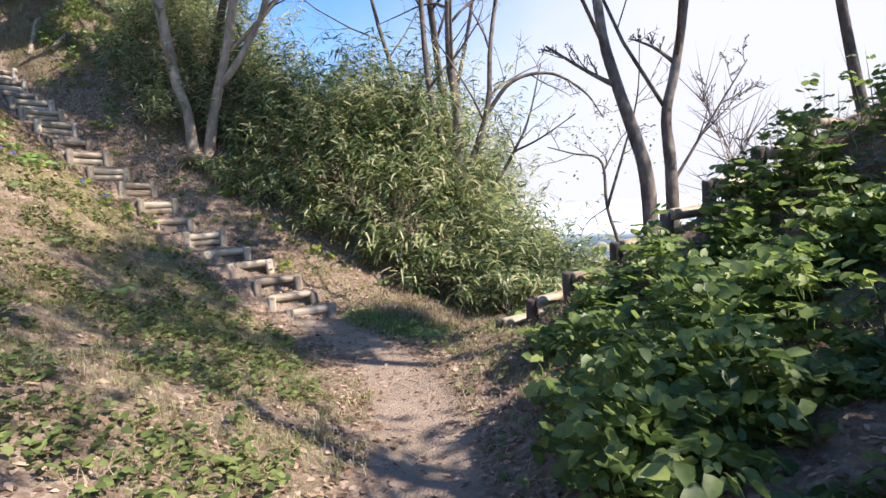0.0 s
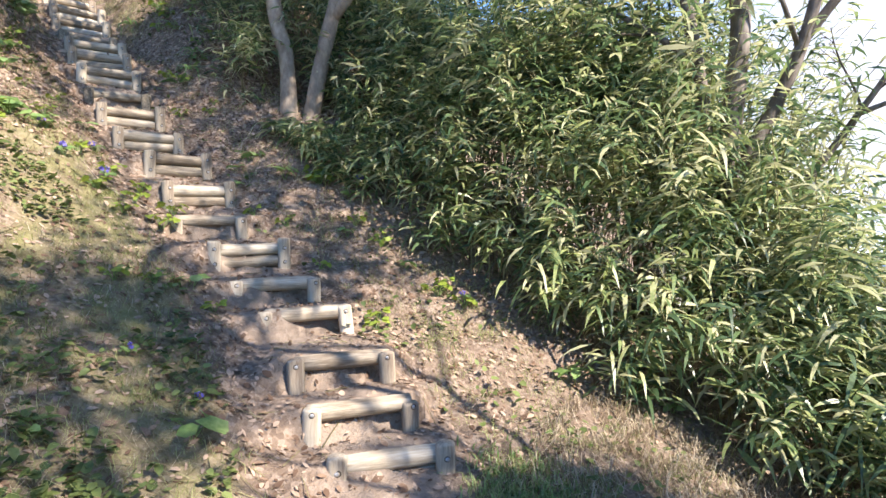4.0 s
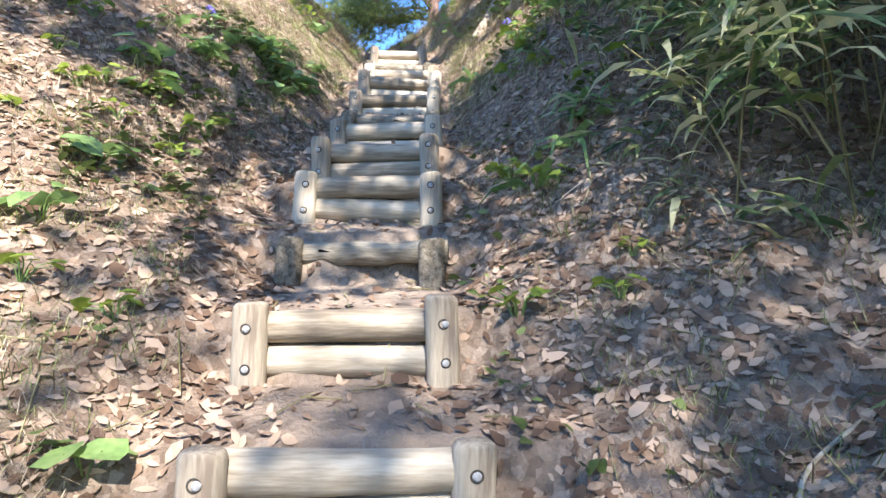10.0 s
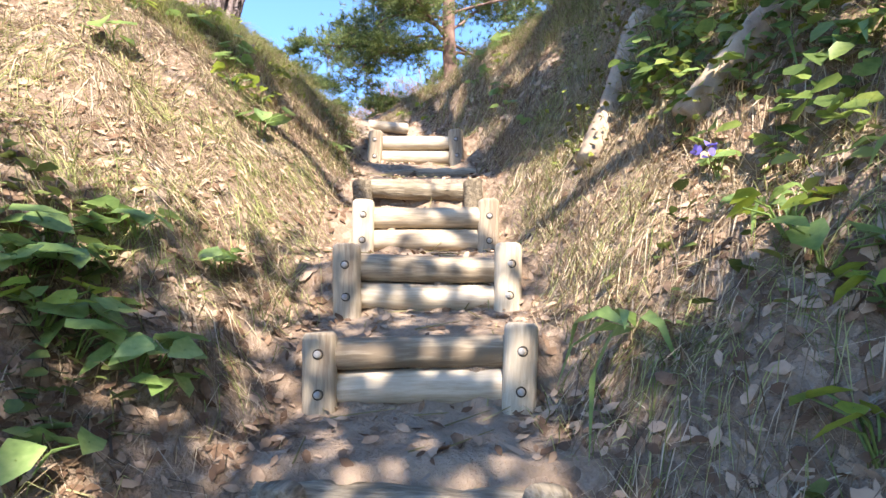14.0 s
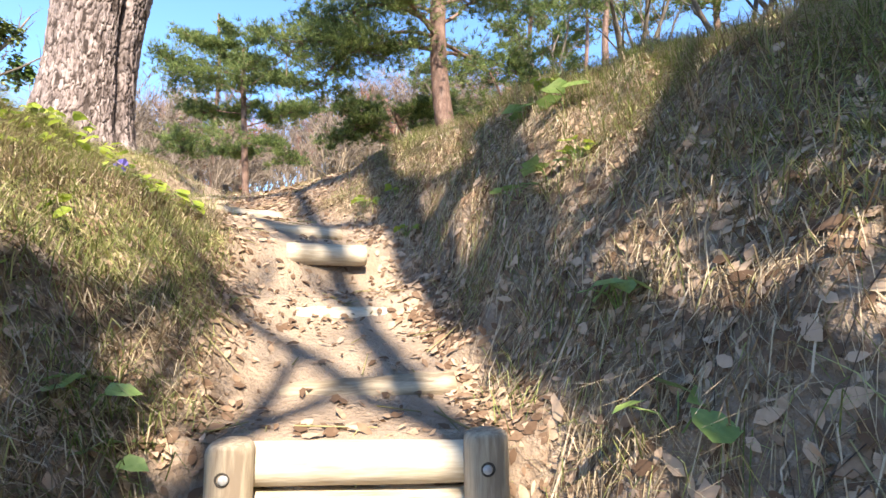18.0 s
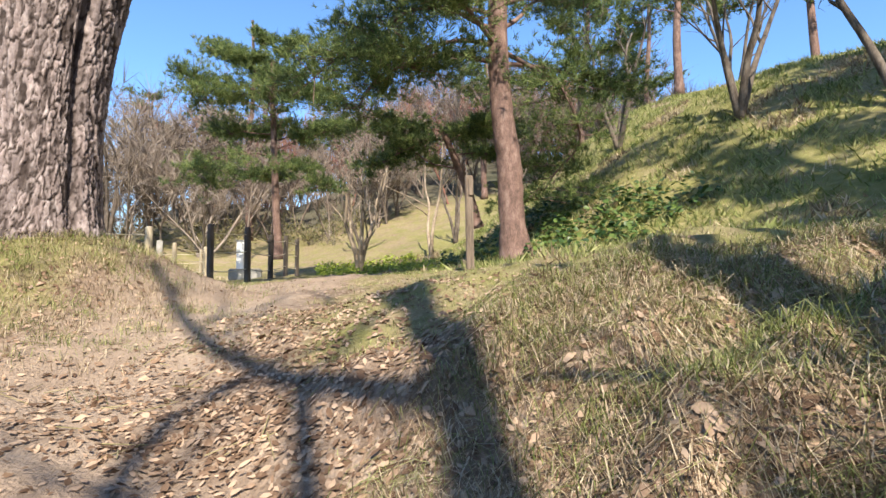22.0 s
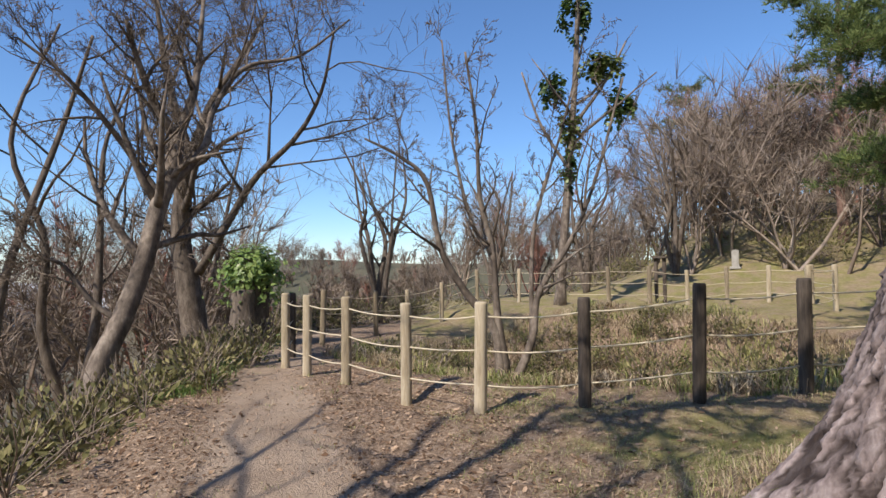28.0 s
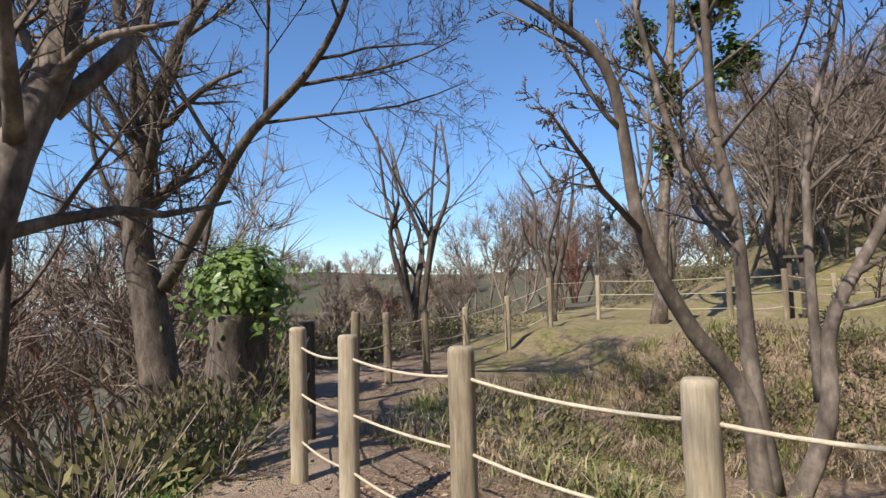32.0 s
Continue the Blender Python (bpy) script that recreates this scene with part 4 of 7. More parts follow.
GROVE = [
    ([(-0.30, 11.70, 1.20), (-0.28, 11.60, 2.60), (-0.22, 11.60, 3.60), (-0.30, 11.60, 4.60), (-0.20, 11.60, 6.60), (0.00, 11.70, 9.50)], 0.110, 0.045),
    ([(-0.35, 11.70, 1.40), (-0.50, 11.55, 3.00), (-0.68, 11.50, 4.20), (-0.75, 11.50, 6.00), (-1.00, 11.60, 8.80)], 0.075, 0.035),
    ([(-0.28, 11.70, 2.20), (0.12, 11.75, 3.10), (0.32, 11.75, 3.80), (0.40, 11.80, 4.80), (0.80, 11.90, 7.00)], 0.070, 0.030),
    ([(0.20, 11.75, 3.40), (0.70, 11.80, 4.00), (1.35, 11.90, 4.10), (1.90, 11.95, 3.75), (2.20, 12.00, 3.30)], 0.045, 0.010),
    ([(0.25, 12.10, 2.20), (0.66, 12.09, 2.85), (0.95, 12.05, 3.40), (1.20, 12.00, 4.30)], 0.040, 0.010),
    ([(0.66, 12.09, 2.85), (1.15, 12.05, 3.05), (1.75, 12.00, 3.40)], 0.025, 0.008),
]


bare_tree("leaning_tree", "leafless grey tree leaning over the edge of the slope", "tree", LEAN[0][0][0], LEAN, 21, depth=4, count=8, ratio=0.55, spread_=1.0, up=0.16, bark=MAPLEBARK)
bare_tree("tall_tree", "tall leafless tree with a stout trunk below the path edge", "tree", TALL[0][0][0], TALL, 22, depth=4, count=9, ratio=0.54, spread_=1.0, up=0.16)
bare_tree("maple", "leafless several-stemmed maple inside the rope fence", "tree", MAPLE[0][0][0], MAPLE, 23, depth=4, count=9, bark=MAPLEBARK, ratio=0.33, up=0.12)
twins = bare_tree("twin_tree", "pale twin-trunked tree beside the log steps", "tree", TWINS[0][0][0], TWINS, 24, depth=4, count=6, bark=TWIN, ratio=0.4)
budding = bare_tree("budding_tree", "slender twin-trunked tree with sparse buds on the spur", "tree", BUDS[0][0][0], BUDS, 25, depth=4, count=6, ratio=0.42, bark=MAPLEBARK)
slim = bare_tree("slim_tree", "thin leaning tree with sparse opening buds on the spur", "tree", SLIM[0][0][0], SLIM, 27, depth=3, count=4, ratio=0.34, spread_=1.1, bark=MAPLEBARK)
bare_tree("bare_tree", "mossy bare tree with spreading boughs behind the thicket", "tree", GROVE[0][0][0], GROVE, 28, depth=3, count=5, ratio=0.42, spread_=1.0, group="bare trees below the thicket", bark=MAPLEBARK)

# ---- pines ----
def oval_leaves(at, normal, size, r, notch=0.0):
    """Broad leaves: six-sided blades cupped along the middle."""
    n = len(at)
    nz = normal / (np.linalg.norm(normal, axis=1, keepdims=True) + 1e-9)
    u = np.cross(nz, r.normal(size=(n, 3)))
    u /= np.linalg.norm(u, axis=1, keepdims=True) + 1e-9
    w = np.cross(nz, u)
    s = size[:, None]
    pt = lambda a, b, c: at + u * a * s + w * b * s + nz * c * s  # noqa: E731
    v = np.stack([pt(-0.5, 0, 0), pt(-0.28 - notch, 0.36, 0.07), pt(0.18, 0.34, 0.06), pt(0.62, 0, -0.08), pt(0.18, -0.34, 0.06), pt(-0.28 - notch, -0.36, 0.07), pt(0.05, 0, -0.02)], 1).reshape(-1, 3)
    k = np.arange(n)[:, None] * 7
    f = np.concatenate([k + np.array([[a, b, 6]]) for a, b in ((0, 1), (1, 2), (2, 3), (3, 4), (4, 5), (5, 0))])
    return v, f


def needle_tufts(places, ways, size, count, seed, width=0.006):
    """Fans of needles at the shoots' ends."""
    r = np.random.default_rng(seed)
    n = len(places)
    d = ways[:, None] * 0.8 + r.normal(size=(n, count, 3)) * 0.62 + np.array([0, 0, 0.18])
    d /= np.linalg.norm(d, axis=-1, keepdims=True)
    ll = size * r.uniform(0.7, 1.2, (n, count, 1))
    side = np.cross(d, r.normal(size=(n, count, 3)))
    side /= np.linalg.norm(side, axis=-1, keepdims=True) + 1e-9
    a = places[:, None] + 0.02 * r.normal(size=(n, count, 3))
    v = np.stack([a - side * width, a + side * width, a + d * ll], 2).reshape(-1, 3)
    return v, np.arange(n * count * 3).reshape(-1, 3)


def pine(base_, trunk_pts, r0, r1, crown, seed, tufts=1400, label="", size=0.13, needles=16, bark=REDBARK, width=0.006, dense=1.0):
    """A red pine: trunk, level limbs, pads of needle tufts. crown: rows of (height share, reach, heading in degrees or None)."""
    r = np.random.default_rng(seed)
    o = np.array(base_, float)
    tree = thing("pine_tree", label, "pine tree", base_, group="pines on the hill")
    n = 8 * (len(trunk_pts) - 1)
    line = smooth_line(trunk_pts, n)
    rad = r0 + (r1 - r0) * np.linspace(0, 1, n)
    rad[: n // 8] *= np.linspace(1.35, 1, n // 8)
    part("trunk", np_mesh("trunk", *tube(line - o, rad, 18, 0.03, seed), smooth=True), bark, tree)
    wood, spots, ways = Pile(), [], []
    for share, reach, heading in crown:
        at = line[int(share * (n - 1))]
        a = radians(heading if heading is not None else r.uniform(0, 360))
        d = np.array([math.cos(a), math.sin(a), 0.25])
        p = [at]
        for k in range(6):
            d = d + r.normal(size=3) * [0.3, 0.3, 0.16] - [0, 0, 0.06]
            d /= np.linalg.norm(d)
            p.append(p[-1] + d * reach / 6)
        p = smooth_line(p, 16)
        q = np.interp(share, [0, 1], [r0, r1]) * 0.26 * np.linspace(1, 0.2, 16)
        wood.add(*tube(p - o, q, 7, 0.03))
        for k in range(int((8 + reach * 5) * dense)):
            i = r.integers(4, 16)
            b = d * 0.4 + r.normal(size=3) * [1, 1, 0.2]
            b /= np.linalg.norm(b)
            out_ = reach * r.uniform(0.14, 0.34)
            s = smooth_line([p[i], p[i] + b * out_ * 0.5 + [0, 0, 0.02], p[i] + b * out_ + [0, 0, 0.10]], 6)
            wood.add(*tube(s[::5] - o, np.array([0.012, 0.004]), 3, cap=False))
            for j in range(13):
                w = r.normal(size=3) * [1, 1, 0.3]
                m = s[r.integers(2, 6)] + w * 0.085 * reach ** 0.6
                spots.append(m - o)
                ways.append(b * 0.4 + w * 0.35 + [0, 0, 0.5])
    pick = r.permutation(len(spots))[:tufts]
    part("branchwork", wood.mesh("branchwork", True), bark, tree)
    v, f = needle_tufts(np.array(spots)[pick], np.array(ways)[pick], size, needles, seed, width)
    part("crown", np_mesh("crown", v, f), NEEDLE, tree, "dense green needle pads")
    return tree


def old_pine():
    """The old pine: a stout flared trunk in thick bark plates."""
    x0, y0 = -17.31, 8.36
    z0 = 7.75
    tree = thing("old_pine", "massive old pine with plated grey bark on a low mound", "pine tree", (x0, y0, z0))
    tall, nt_ = 6.0, 360
    a = np.linspace(0, 2 * np.pi, nt_, endpoint=False)
    z = np.concatenate([np.linspace(-0.5, 3.6, 330), np.linspace(3.66, tall, 40)])
    nz = len(z)
    A, Z = np.meshgrid(a, z, indexing="xy")
    core = 0.52 - 0.03 * np.clip(Z, 0, 1.6) + 0.02 * ease(1.0, 2.5, Z) + 0.16 * soft(Z - 2.3, 0.25) - 0.13 * soft(Z - 4.0, 0.3)
    flare = (0.27 + 0.22 * np.maximum(0, np.cos(A + 1.45)) ** 3) * np.exp(-np.clip(Z, -0.3, 9) / 0.55)
    roots = 1 + 0.15 * np.exp(-np.clip(Z, -0.1, 9) / 0.4) * (np.cos(5 * A + 0.6) * 0.6 + np.cos(3 * A + 2) * 0.5)
    R = (core + flare) * roots * (1 + 0.03 * np.cos(2 * A + 0.7))
    # plates: cells of an uneven net, taller than wide
    r = np.random.default_rng(5)
    cells = np.stack([r.uniform(0, 2 * np.pi, 2900) * 0.55, r.uniform(-0.6, tall + 0.1, 2900) * 0.19], -1)
    cells = np.concatenate([cells, cells + [2 * np.pi * 0.55, 0], cells - [2 * np.pi * 0.55, 0]])
    ragged = waves(A * 0.55, Z * 0.5, 0.10, 21), waves(A * 0.55, Z * 0.5, 0.12, 22)
    pts = np.stack([(A * 0.55 + 0.02 * np.sin(Z * 5) + 0.014 * ragged[0]).ravel(), (Z * 0.19 + 0.012 * ragged[1]).ravel()], -1)
    f1, f2, own, mid = np.full(len(pts), 9.0), np.full(len(pts), 9.0), np.zeros(len(pts)), np.zeros(len(pts))
    order = np.argsort(cells[:, 1])
    cells = cells[order]
    tint = r.random(len(cells))
    for k, c in enumerate(cells):
        lo, hi = np.searchsorted(z * 0.19, [c[1] - 0.10, c[1] + 0.10])
        if lo >= hi:
            continue
        sl = slice(lo * nt_, hi * nt_)
        d = np.hypot(pts[sl, 0] - c[0], pts[sl, 1] - c[1])
        g1, g2 = f1[sl], f2[sl]
        closer = d < g1
        own[sl] = np.where(closer, tint[k], own[sl])
        mid[sl] = np.where(closer, pts[sl, 1] - c[1], mid[sl])
        f2[sl] = np.where(closer, g1, np.minimum(g2, d))
        f1[sl] = np.where(closer, d, g1)
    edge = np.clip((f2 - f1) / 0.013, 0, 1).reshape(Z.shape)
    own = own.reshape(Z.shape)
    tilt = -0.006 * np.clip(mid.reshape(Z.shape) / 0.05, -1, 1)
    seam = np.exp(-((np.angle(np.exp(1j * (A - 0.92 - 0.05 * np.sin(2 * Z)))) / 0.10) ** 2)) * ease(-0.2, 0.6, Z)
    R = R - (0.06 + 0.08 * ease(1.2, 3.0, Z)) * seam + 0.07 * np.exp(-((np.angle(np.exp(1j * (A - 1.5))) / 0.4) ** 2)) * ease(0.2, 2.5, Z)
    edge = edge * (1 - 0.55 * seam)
    R = R + 0.017 * (edge - 0.7) + 0.012 * (own - 0.5) + tilt + 0.003 * r.normal(size=R.shape) + 0.005 * waves(A * 2.2, Z * 0.3, 0.08, 23)
    ox = -0.02 * Z - 0.05 * np.clip(Z - 3, 0, 9)
    oy = 0.062 * np.clip(Z, 0, 9) + 0.02 * np.clip(Z - 2, 0, 9)
    v = np.stack([ox + R * np.cos(A), oy + R * np.sin(A), Z], -1).reshape(-1, 3)
    i, j = np.meshgrid(np.arange(nz - 1), np.arange(nt_), indexing="ij")
    k = (j + 1) % nt_
    me = np_mesh("trunk", v, np.stack([i * nt_ + j, i * nt_ + k, (i + 1) * nt_ + k, (i + 1) * nt_ + j], -1).reshape(-1, 4), smooth=False)
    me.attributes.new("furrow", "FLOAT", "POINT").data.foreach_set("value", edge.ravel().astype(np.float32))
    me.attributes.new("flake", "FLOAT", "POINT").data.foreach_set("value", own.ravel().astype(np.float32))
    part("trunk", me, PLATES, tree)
    top = np.array([x0 - 0.32, y0 + 0.45, z0 + tall - 0.3])
    o = np.array([x0, y0, z0])
    wood, spots, ways = Pile(), [], []
    for ang, reach, r_, flat in ((70, 5.0, 0.34, 0.5), (215, 5.0, 0.34, 0.5), (320, 4.5, 0.2, 1.3), (120, 4.2, 0.2, 0.6), (285, 4.5, 0.2, 1.5)):
        d = np.array([math.cos(radians(ang)) * flat, math.sin(radians(ang)) * flat, 1.0])
        p = smooth_line([top - [0, 0, 0.8], top + d * 0.8, top + d * 2.2 + r.normal(size=3) * 0.3, top + d * reach * 0.8], 16)
        wood.add(*tube(p - o, np.linspace(r_, 0.07, 16), 12, 0.03))
        for _ in range(34):
            q = p[r.integers(6, 16)]
            b = r.normal(size=3) * [1, 1, 0.3]
            b /= np.linalg.norm(b)
            s = smooth_line([q, q + b * 0.8, q + b * 1.7 + [0, 0, 0.1]], 6)
            wood.add(*tube(s - o, np.linspace(0.04, 0.01, 6), 5, cap=False))
            for _ in range(10):
                spots.append(s[r.integers(2, 6)] + r.normal(size=3) * [0.3, 0.3, 0.14] - o)
                ways.append(b * 0.5 + [0, 0, 0.5])
    # an unseen low bough out over the path, added to shade the ground beyond
    p = smooth_line([top - [0, 0, 0.9], top + [1.0, -1.2, -0.3], top + [2.2, -2.6, -0.7], top + [3.1, -3.4, -0.8]], 16)
    wood.add(*tube(p - o, np.linspace(0.16, 0.04, 16), 10, 0.03))
    for _ in range(46):
        q = p[r.integers(8, 16)]
        b = r.normal(size=3) * [1, 1, 0.3]
        b /= np.linalg.norm(b)
        s = smooth_line([q, q + b * 0.6, q + b * 1.15 + [0, 0, 0.1]], 6)
        wood.add(*tube(s - o, np.linspace(0.03, 0.008, 6), 5, cap=False))
        for _ in range(9):
            spots.append(s[r.integers(2, 6)] + r.normal(size=3) * [0.2, 0.2, 0.12] - o)
            ways.append(b * 0.5 + [0, 0, 0.5])
    part("branchwork", wood.mesh("branchwork", True), REDBARK, tree)
    v, f = needle_tufts(np.array(spots), np.array(ways), 0.15, 14, 6)
    part("crown", np_mesh("crown", v, f), NEEDLE, tree, "high dark green needle crown")


old_pine()

P_NEAR = [(-20.87, 14.69, 8.06), (-20.82, 14.57, 8.85), (-20.75, 14.50, 9.84), (-20.70, 14.36, 10.67), (-20.64, 14.27, 11.67), (-20.57, 14.24, 12.83), (-20.50, 14.31, 14.00), (-20.43, 14.23, 15.16)]
pine(P_NEAR[0], P_NEAR, 0.255, 0.13, [(0.57, 3.4, 268), (0.60, 3.2, 285), (0.57, 3.4, 95), (0.61, 3.6, 255), (0.6, 4.2, 80), (0.64, 3.2, 240), (0.64, 4.0, 110), (0.68, 3.6, 272), (0.7, 4.5, 60), (0.74, 3.4, 292), (0.76, 4.4, 130), (0.8, 4.0, 200), (0.84, 4.0, 30), (0.9, 3.4, 250), (0.95, 3.0, 100)], 51, 15000, "tall red pine with drooping needle boughs beside the path", dense=2.0, needles=13, width=0.008, size=0.15)
P_MID = [(-28.00, 10.29, 8.34), (-27.93, 10.22, 9.47), (-27.82, 10.13, 11.36), (-27.72, 10.07, 12.93), (-27.66, 10.05, 14.02)]
pine(P_MID[0], P_MID, 0.13, 0.05, [(0.42, 2.4, 200), (0.46, 2.2, 20), (0.5, 2.9, 285), (0.54, 2.2, 110), (0.6, 2.8, 255), (0.64, 2.2, 340), (0.7, 2.3, 170), (0.75, 2.0, 60), (0.8, 2.4, 275), (0.86, 1.7, 120), (0.9, 1.7, 250), (0.92, 1.5, 210), (0.97, 1.1, 20), (0.99, 1.0, 300), (0.58, 2.3, 95), (0.68, 2.7, 262)], 52, 8000, "young pine with layered green needle pads", dense=1.6, needles=14, width=0.008, size=0.15)
P_DARK = [(-24.13, 15.03, 8.99), (-24.08, 14.81, 9.69), (-24.01, 14.41, 10.63), (-23.96, 14.07, 11.33)]
pine(P_DARK[0], P_DARK, 0.12, 0.07, [(0.6, 2.2, 250), (0.7, 2.4, 100), (0.8, 2.2, 290), (0.85, 2.0, 20), (0.9, 2.2, 200), (0.95, 1.8, 60), (0.99, 1.6, 260), (0.99, 1.8, 140)], 53, 3600, "crooked dark pine at the foot of the hill", width=0.008, size=0.15)


def on_ground(x, y, sink=0.05):
    return (x, y, float(height(x, y)[0]) - sink)


for n, (x, y, tall, lean_) in enumerate([(-33.5, 23.0, 9.0, 0.6), (-27.0, 29.0, 9.5, -0.5), (-36.5, 28.5, 11.0, 0.2), (-22.5, 33.0, 9.0, 0.5), (-41.0, 21.0, 8.0, 0.4), (-17.0, 27.5, 9.0, -0.3), (-29.5, 25.0, 8.0, 0.3), (-24.0, 30.5, 9.0, 0.4), (-20.0, 29.0, 8.5, 0.2), (-54.0, 0.8, 10.0, 0.3), (-41.5, 8.4, 11.5, 0.3)]):
    b = on_ground(x, y)
    pts = [b, (b[0] + lean_ * 0.3, b[1] - 0.1, b[2] + tall * 0.35), (b[0] + lean_ * 0.9, b[1] + 0.1, b[2] + tall * 0.7), (b[0] + lean_, b[1], b[2] + tall)]
    rc = np.random.default_rng(600 + n)
    pine(b, pts, 0.17, 0.06, [(float(t), float(rc.uniform(2.0, 3.4) * (1.25 - 0.6 * t)), float(rc.uniform(0, 360))) for t in np.linspace(0.42, 0.99, 15)], 61 + n, 1900, "pine standing on the hill among bare trees", needles=8, width=0.019, size=0.24)

for n, (x, y, tall, stems) in enumerate([(-26.0, 24.4, 4.2, 4), (-20.5, 19.35, 4.2, 4), (-30.5, 15.4, 4.0, 2), (-28.0, 12.6, 3.0, 5), (-24.3, 19.0, 3.4, 4), (-33.0, 17.0, 3.6, 3), (-17.8, 19.9, 4.6, 3), (-17.4, 21.2, 4.6, 2), (-35.5, 13.5, 3.4, 5)]):
    b = on_ground(x, y)
    bare_tree("small_tree", "small crooked leafless tree on the grassy slope", "tree", b, sprout(b, tall, 70 + n, r0=0.085, stems=stems, fan=0.9), 80 + n, depth=3, count=4, ratio=0.45, group="small trees on the slope", bark=TWIN if n in (2, 3) else BARK)

for n, (x, y, tall, lean_, stems) in enumerate([(-1.8, 15.2, 12.0, (-0.3, 0.2), 2), (5.6, 10.2, 8.0, (0.3, 0.2), 2)]):
    b = on_ground(x, y)
    bare_tree("bare_tree", "tall bare tree rising behind the thicket", "tree", b, sprout(b, tall, 170 + n, lean_, r0=0.085, stems=stems, fan=0.5), 180 + n, depth=4, count=6, ratio=0.5, spread_=1.1, group="bare trees below the thicket")

for n, (x, y, tall, stems) in enumerate([(-23.6, -6.6, 7.5, 2), (-20.0, -5.0, 8.0, 2), (-17.6, -2.8, 7.5, 2), (-28.5, -4.2, 5.4, 5), (-33.5, -2.8, 5.0, 4), (-15.6, -2.0, 8.0, 2), (-36.0, 0.0, 6.0, 4), (-37.5, 3.0, 6.0, 4)]):
    b = on_ground(x, y)
    red = n in (4, 6)
    bare_tree("bare_tree", "bare tree with reddish buds beyond the fence" if red else "bare tree on the slope beside the path", "tree", b, sprout(b, tall, 270 + n, r0=0.12, stems=stems, fan=0.5), 280 + n, depth=4, count=5, ratio=0.40, group="bare trees round the plateau", twig=REDTWIG if red else TWIG)


def leafy_crown(tree, centre, size, count, seed, material=IVY, leaf=0.09):
    """Lumps of small leaves within an uneven crown."""
    r = np.random.default_rng(seed)
    o = np.array(tree.location)
    lumps = r.normal(size=(26, 3))
    lumps = lumps / np.linalg.norm(lumps, axis=1, keepdims=True) * r.uniform(0.35, 1.0, (26, 1)) * size + centre
    k = r.integers(0, 26, count)
    u = r.normal(size=(count, 3))
    at = lumps[k] + u * np.array(size) * 0.17
    pile = Pile()
    pile.add(*oval_leaves(at - o, u * 0.5 + [0, 0, 1], r.uniform(0.6, 1.2, count) * leaf, r))
    part("crown", pile.mesh("crown"), material, tree)


# Trees out of view, added so that their crowns shade the climb and path.
def evergreen(x, y, tall, centre, size, count, seed):
    b = on_ground(x, y)
    limbs = [([b, (b[0] * 0.7 + centre[0] * 0.3, b[1] * 0.7 + centre[1] * 0.3, b[2] * 0.6 + centre[2] * 0.4), (centre[0], centre[1], centre[2] + 0.4)], 0.12, 0.04)]
    tree = bare_tree("evergreen_tree", "unseen evergreen added to shade the slope with its leafy crown", "tree", b, limbs, seed, depth=2, count=6, ratio=0.4, group="evergreens over the climb")
    leafy_crown(tree, centre, size, count, seed)
    return tree


# leaf lumps above the view, added to the twin tree to shade the climb
leafy_crown(twins, (-3.0, 9.4, 8.4), (1.5, 1.8, 1.0), 3100, 406)
leafy_crown(twins, (-3.3, 8.9, 9.4), (1.3, 1.2, 0.9), 900, 410)
leafy_crown(twins, (-4.6, 9.5, 8.7), (1.0, 1.2, 0.9), 1000, 415)
leafy_crown(twins, (-5.4, 10.85, 10.1), (0.9, 0.45, 0.6), 1300, 420)
leafy_crown(twins, (-2.6, 10.2, 9.6), (1.0, 0.5, 0.5), 1300, 423)
leafy_crown(twins, (-3.3, 7.8, 9.6), (0.7, 0.6, 0.5), 800, 424)
leafy_crown(slim, (2.2, 9.05, 2.6), (0.6, 0.4, 0.7), 160, 416, BROAD, 0.035)
# unseen leaf lumps on the budding tree, added to dapple steps and slope
leafy_crown(budding, (3.0, 8.7, 8.5), (1.1, 1.0, 0.8), 2300, 403, SHRUB, 0.075)
leafy_crown(budding, (1.9, 9.4, 8.6), (0.9, 1.2, 0.7), 1500, 419, SHRUB, 0.075)
leafy_crown(budding, (2.6, 7.5, 8.2), (1.1, 0.8, 0.8), 700, 418, SHRUB, 0.075)
leafy_crown(budding, (1.5, 7.9, 8.4), (0.8, 0.7, 0.6), 230, 421, SHRUB, 0.075)
leafy_crown(budding, (2.1, 9.1, 11.2), (2.0, 1.5, 1.5), 3600, 404, SHRUB, 0.075)
evergreen(-6.3, 13.2, 9, (-2.8, 10.8, 8.7), (1.5, 1.1, 1.2), 7500, 401)
broad_crown = evergreen(-0.8, 13.8, 9, (-0.9, 11.3, 9.5), (1.7, 1.4, 1.3), 6000, 407)
leafy_crown(broad_crown, (0.9, 11.9, 9.3), (1.3, 1.2, 1.0), 3600, 422)
leafy_crown(broad_crown, (0.5, 10.95, 9.2), (1.2, 0.6, 0.7), 2300, 425)
evergreen(-6.8, 13.4, 9, (-7.1, 11.9, 9.6), (1.1, 1.0, 1.2), 4500, 408)
evergreen(8.2, 6.6, 9, (6.4, 7.1, 8.0), (1.0, 1.3, 0.9), 4300, 409)
evergreen(7.6, 3.4, 9, (5.8, 4.5, 9.0), (1.8, 2.0, 1.4), 2600, 402)
evergreen(8.4, 3.2, 7, (7.2, 3.7, 6.0), (1.4, 1.6, 0.9), 2000, 417)
evergreen(5.6, 6.0, 9, (5.2, 6.4, 9.6), (1.8, 1.4, 1.2), 3200, 405)
